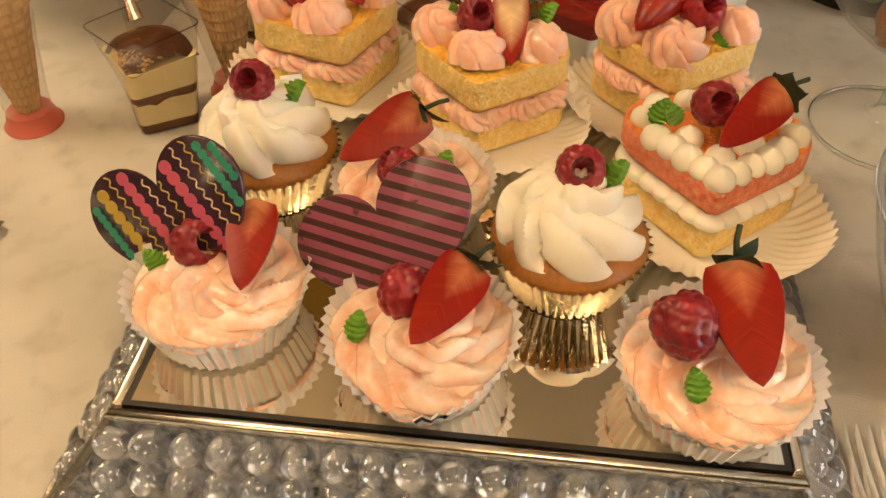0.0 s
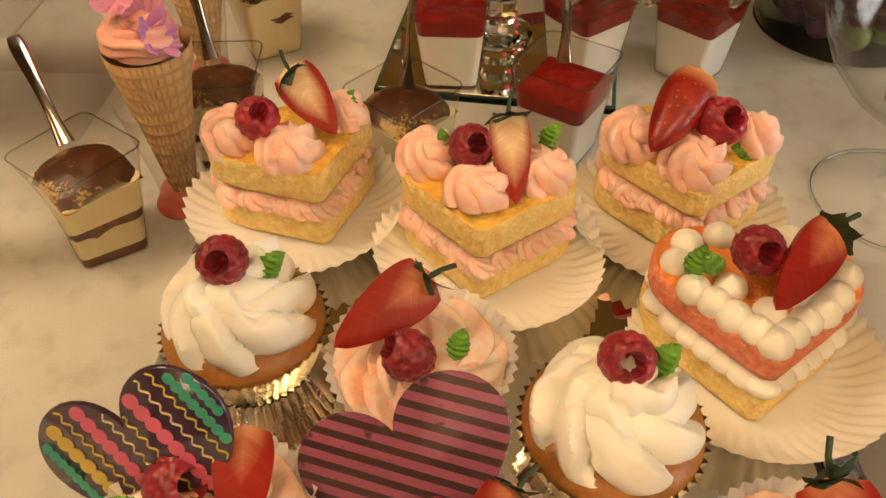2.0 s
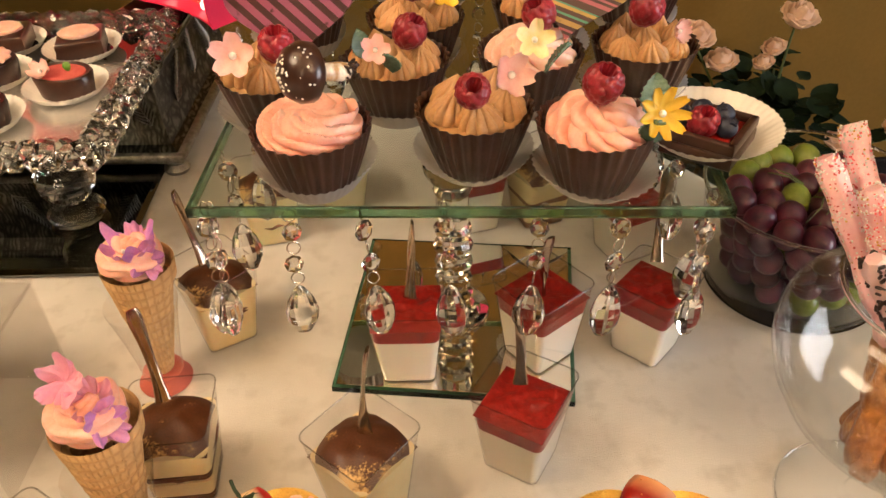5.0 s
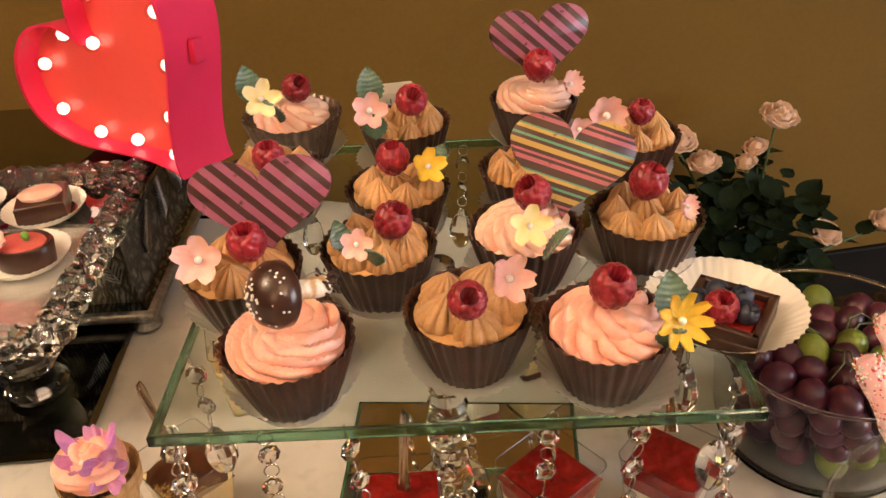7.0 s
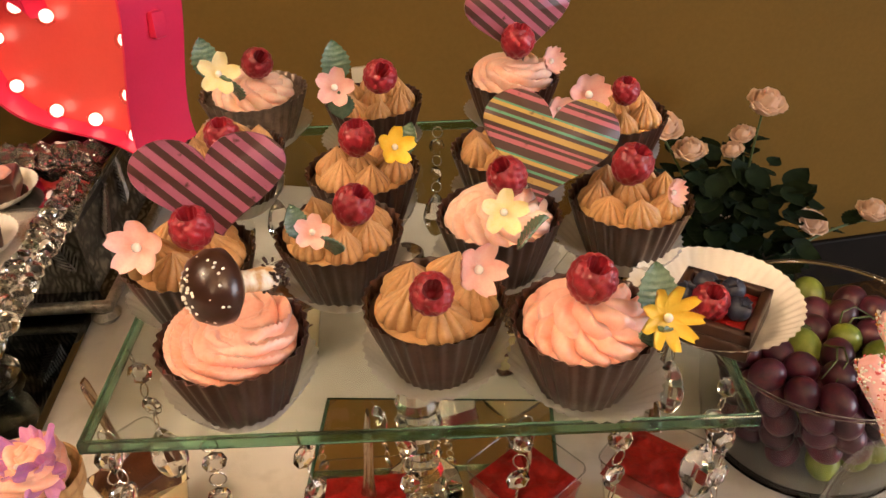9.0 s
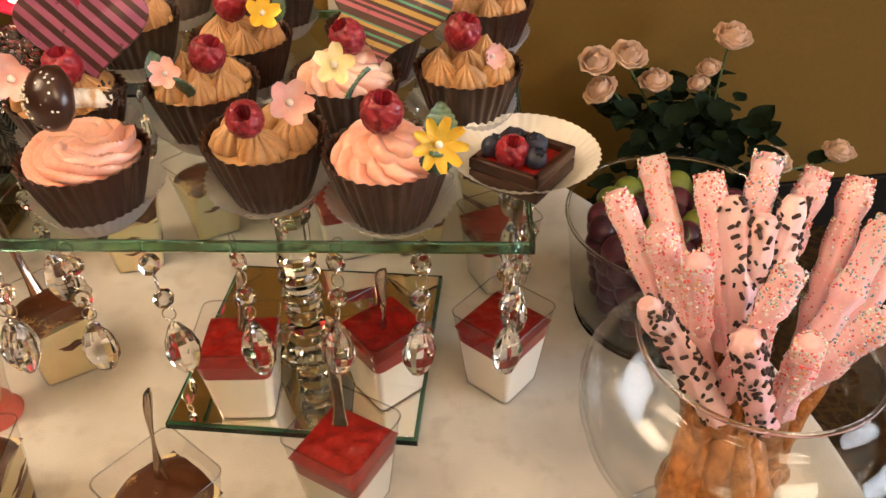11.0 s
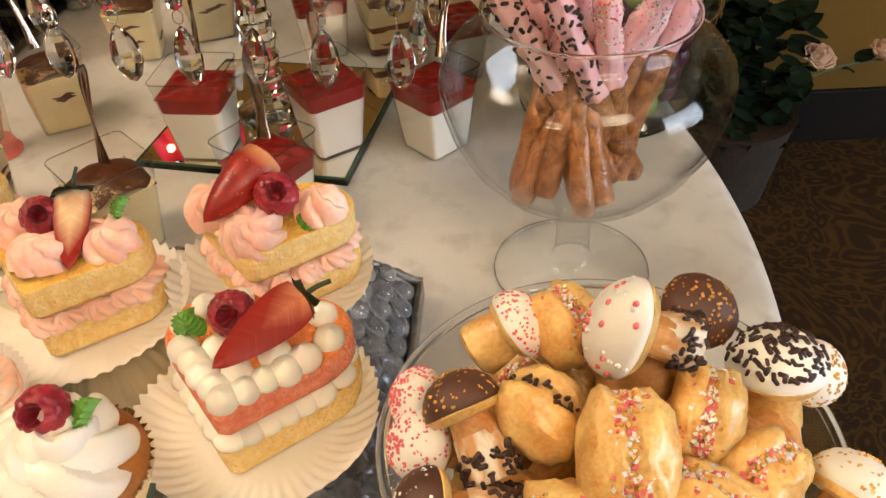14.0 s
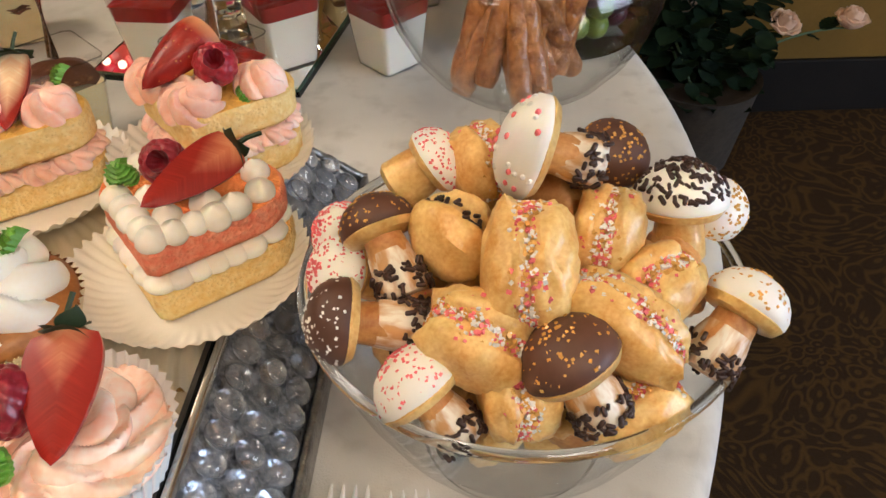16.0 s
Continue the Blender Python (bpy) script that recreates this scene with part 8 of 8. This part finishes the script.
# ---- roses in a pot by the wall ----
def rose_head(seed):
    """A full garden rose: a closed heart, cupped petals round it and the outer ones rolled back."""
    rs = random.Random(seed)
    g = Geo()
    g.lathe([(0.004, 0.002), (0.010, 0.010), (0.0115, 0.020), (0.008, 0.030), (0.003, 0.035), (0, 0.0355)], 18, 3, lambda s: 0.12 * s, 0.5)
    for layer, (n, r, h, close) in enumerate(((3, 0.013, 0.037, 0.5), (4, 0.0175, 0.037, 0.36), (5, 0.022, 0.035, 0.22), (5, 0.026, 0.032, 0.06), (6, 0.0285, 0.027, -0.12))):
        for k in range(n):
            a = 2 * math.pi * k / n + layer * 0.7 + rs.uniform(-0.2, 0.2)
            half, hh = 4.2 / n * rs.uniform(0.95, 1.1), h * rs.uniform(0.95, 1.04)

            def fn(i, j):
                u, v = i / 8, j / 4 - 1
                body = math.sin(math.pi / 2 * min(1.0, 0.12 + u * 1.55)) ** 0.8
                rad = r * body * (1 - close * max(0.0, u - 0.4) ** 1.2 * 1.6) + 0.001 * v * v + (0.006 * u ** 5 if layer > 2 else 0.0015 * u ** 6) + 0.0012 * u * math.sin(5 * v + 2 * k + layer)
                ang = a + v * half * (0.5 + 0.5 * math.sin(math.pi * min(1.0, 0.2 + 0.62 * u)))
                z = hh * u * (1 - 0.1 * v * v * u) - (0.006 * u ** 6 if layer > 2 else 0) + 0.0015 * u * math.sin(4 * v + k * 1.7)
                return (rad * math.cos(ang), rad * math.sin(ang), z)
            g.grid(9, 9, fn)
    return g.mesh("rose", ROSE_PETAL)


def rose_plant():
    bx, by = 0.86, 1.58
    pot = thing("rose_plant", pose(bx, by, FLOOR_Z), "pale pink roses with dark foliage in a dark pot", "rose plant")
    part("pot", Geo().lathe([(0, 0.002), (0.10, 0.002), (0.13, 0.2), (0.135, 0.21), (0.12, 0.205), (0.1, 0.19), (0, 0.19)], 40), POT, pot, "dark woven pot")
    heads = [rose_head(k) for k in (1, 2, 3)]
    tips = [(0.610, 1.61, -0.152, 1.0), (0.672, 1.62, -0.150, 1.1), (0.632, 1.6, -0.212, 1.1), (0.738, 1.62, -0.212, 1.0), (0.874, 1.62, -0.130, 1.15), (0.800, 1.6, -0.36, 1.05), (1.03, 1.62, -0.416, 1.1), (1.178, 1.62, -0.415, 1.05), (0.835, 1.63, -0.223, 0.7), (0.858, 1.64, -0.198, 0.75)]
    rs = random.Random(3)
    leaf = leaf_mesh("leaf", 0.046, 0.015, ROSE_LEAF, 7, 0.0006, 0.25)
    for k, t in enumerate(tips):
        tip = Vector((t[0] - bx, t[1] - by, t[2] - FLOOR_Z - 0.045))
        foot = Vector((rs.uniform(-0.05, 0.05), rs.uniform(-0.05, 0.05), 0.19))
        mid = foot.lerp(tip, 0.5) + Vector((rs.uniform(-0.03, 0.03), rs.uniform(-0.03, 0.03), 0.06))
        pts = [foot.lerp(mid, s).lerp(mid.lerp(tip, s), s) for s in [i / 10 for i in range(11)]]
        st = part("rose_stem", Geo().rope(pts, [0.0035 - 0.0012 * i / 10 for i in range(11)], 7), STEM_G, pot, "thin green rose stem")
        d = (pts[-1] - pts[-2]).normalized()
        part("rose", heads[k % 3], None, st, "open pale pink rose", frame_axes(tip, d * 0.4 + Vector((rs.uniform(-0.5, 0.4), rs.uniform(-0.5, 0.0), rs.uniform(0.7, 1.1))), (0.1, -1, 0.1)) @ pose(0, 0, 0, -90) @ Matrix.Diagonal((0.86, 0.86, 1.1, 1)) @ Matrix.Scale(t[3] * rs.uniform(1.0, 1.1), 4))
        for q in range(8):
            p = pts[3 + q % 6]
            a = rs.uniform(0, 6.28)
            way = Vector((math.cos(a), math.sin(a), rs.uniform(-0.6, 0.3)))
            part("leaf", leaf, None, st, "", frame_axes(p + way.normalized() * 0.032, way, (0, 0, 1), rs.uniform(0.8, 1.3)))
    g = Geo()
    for k in range(300):
        a, q, z = rs.uniform(0, 6.28), rs.uniform(0.0, 0.17), rs.uniform(0.16, 0.5)
        p = Vector((q * math.cos(a) * 1.1 - 0.04, q * math.sin(a) * 0.75, z - 0.1 * max(0.0, math.cos(a)) * (z - 0.1)))
        way = Vector((math.cos(a), math.sin(a), rs.uniform(-0.8, 0.5)))
        m = frame_axes(p, way, (rs.uniform(-0.4, 0.4), rs.uniform(-0.6, 0.1), 1), rs.uniform(0.8, 1.4))
        w = lambda u: 0.018 * math.sin(math.pi * u ** 0.8) ** 0.8 if 0 < u < 1 else 0.0
        g.grid(7, 3, lambda i, j: (w(i / 6) * (j - 1), 0.05 * (i / 6 - 0.5), 0.004 * abs(j - 1)), m=m)
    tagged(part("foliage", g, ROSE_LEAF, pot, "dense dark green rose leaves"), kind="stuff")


rose_plant()
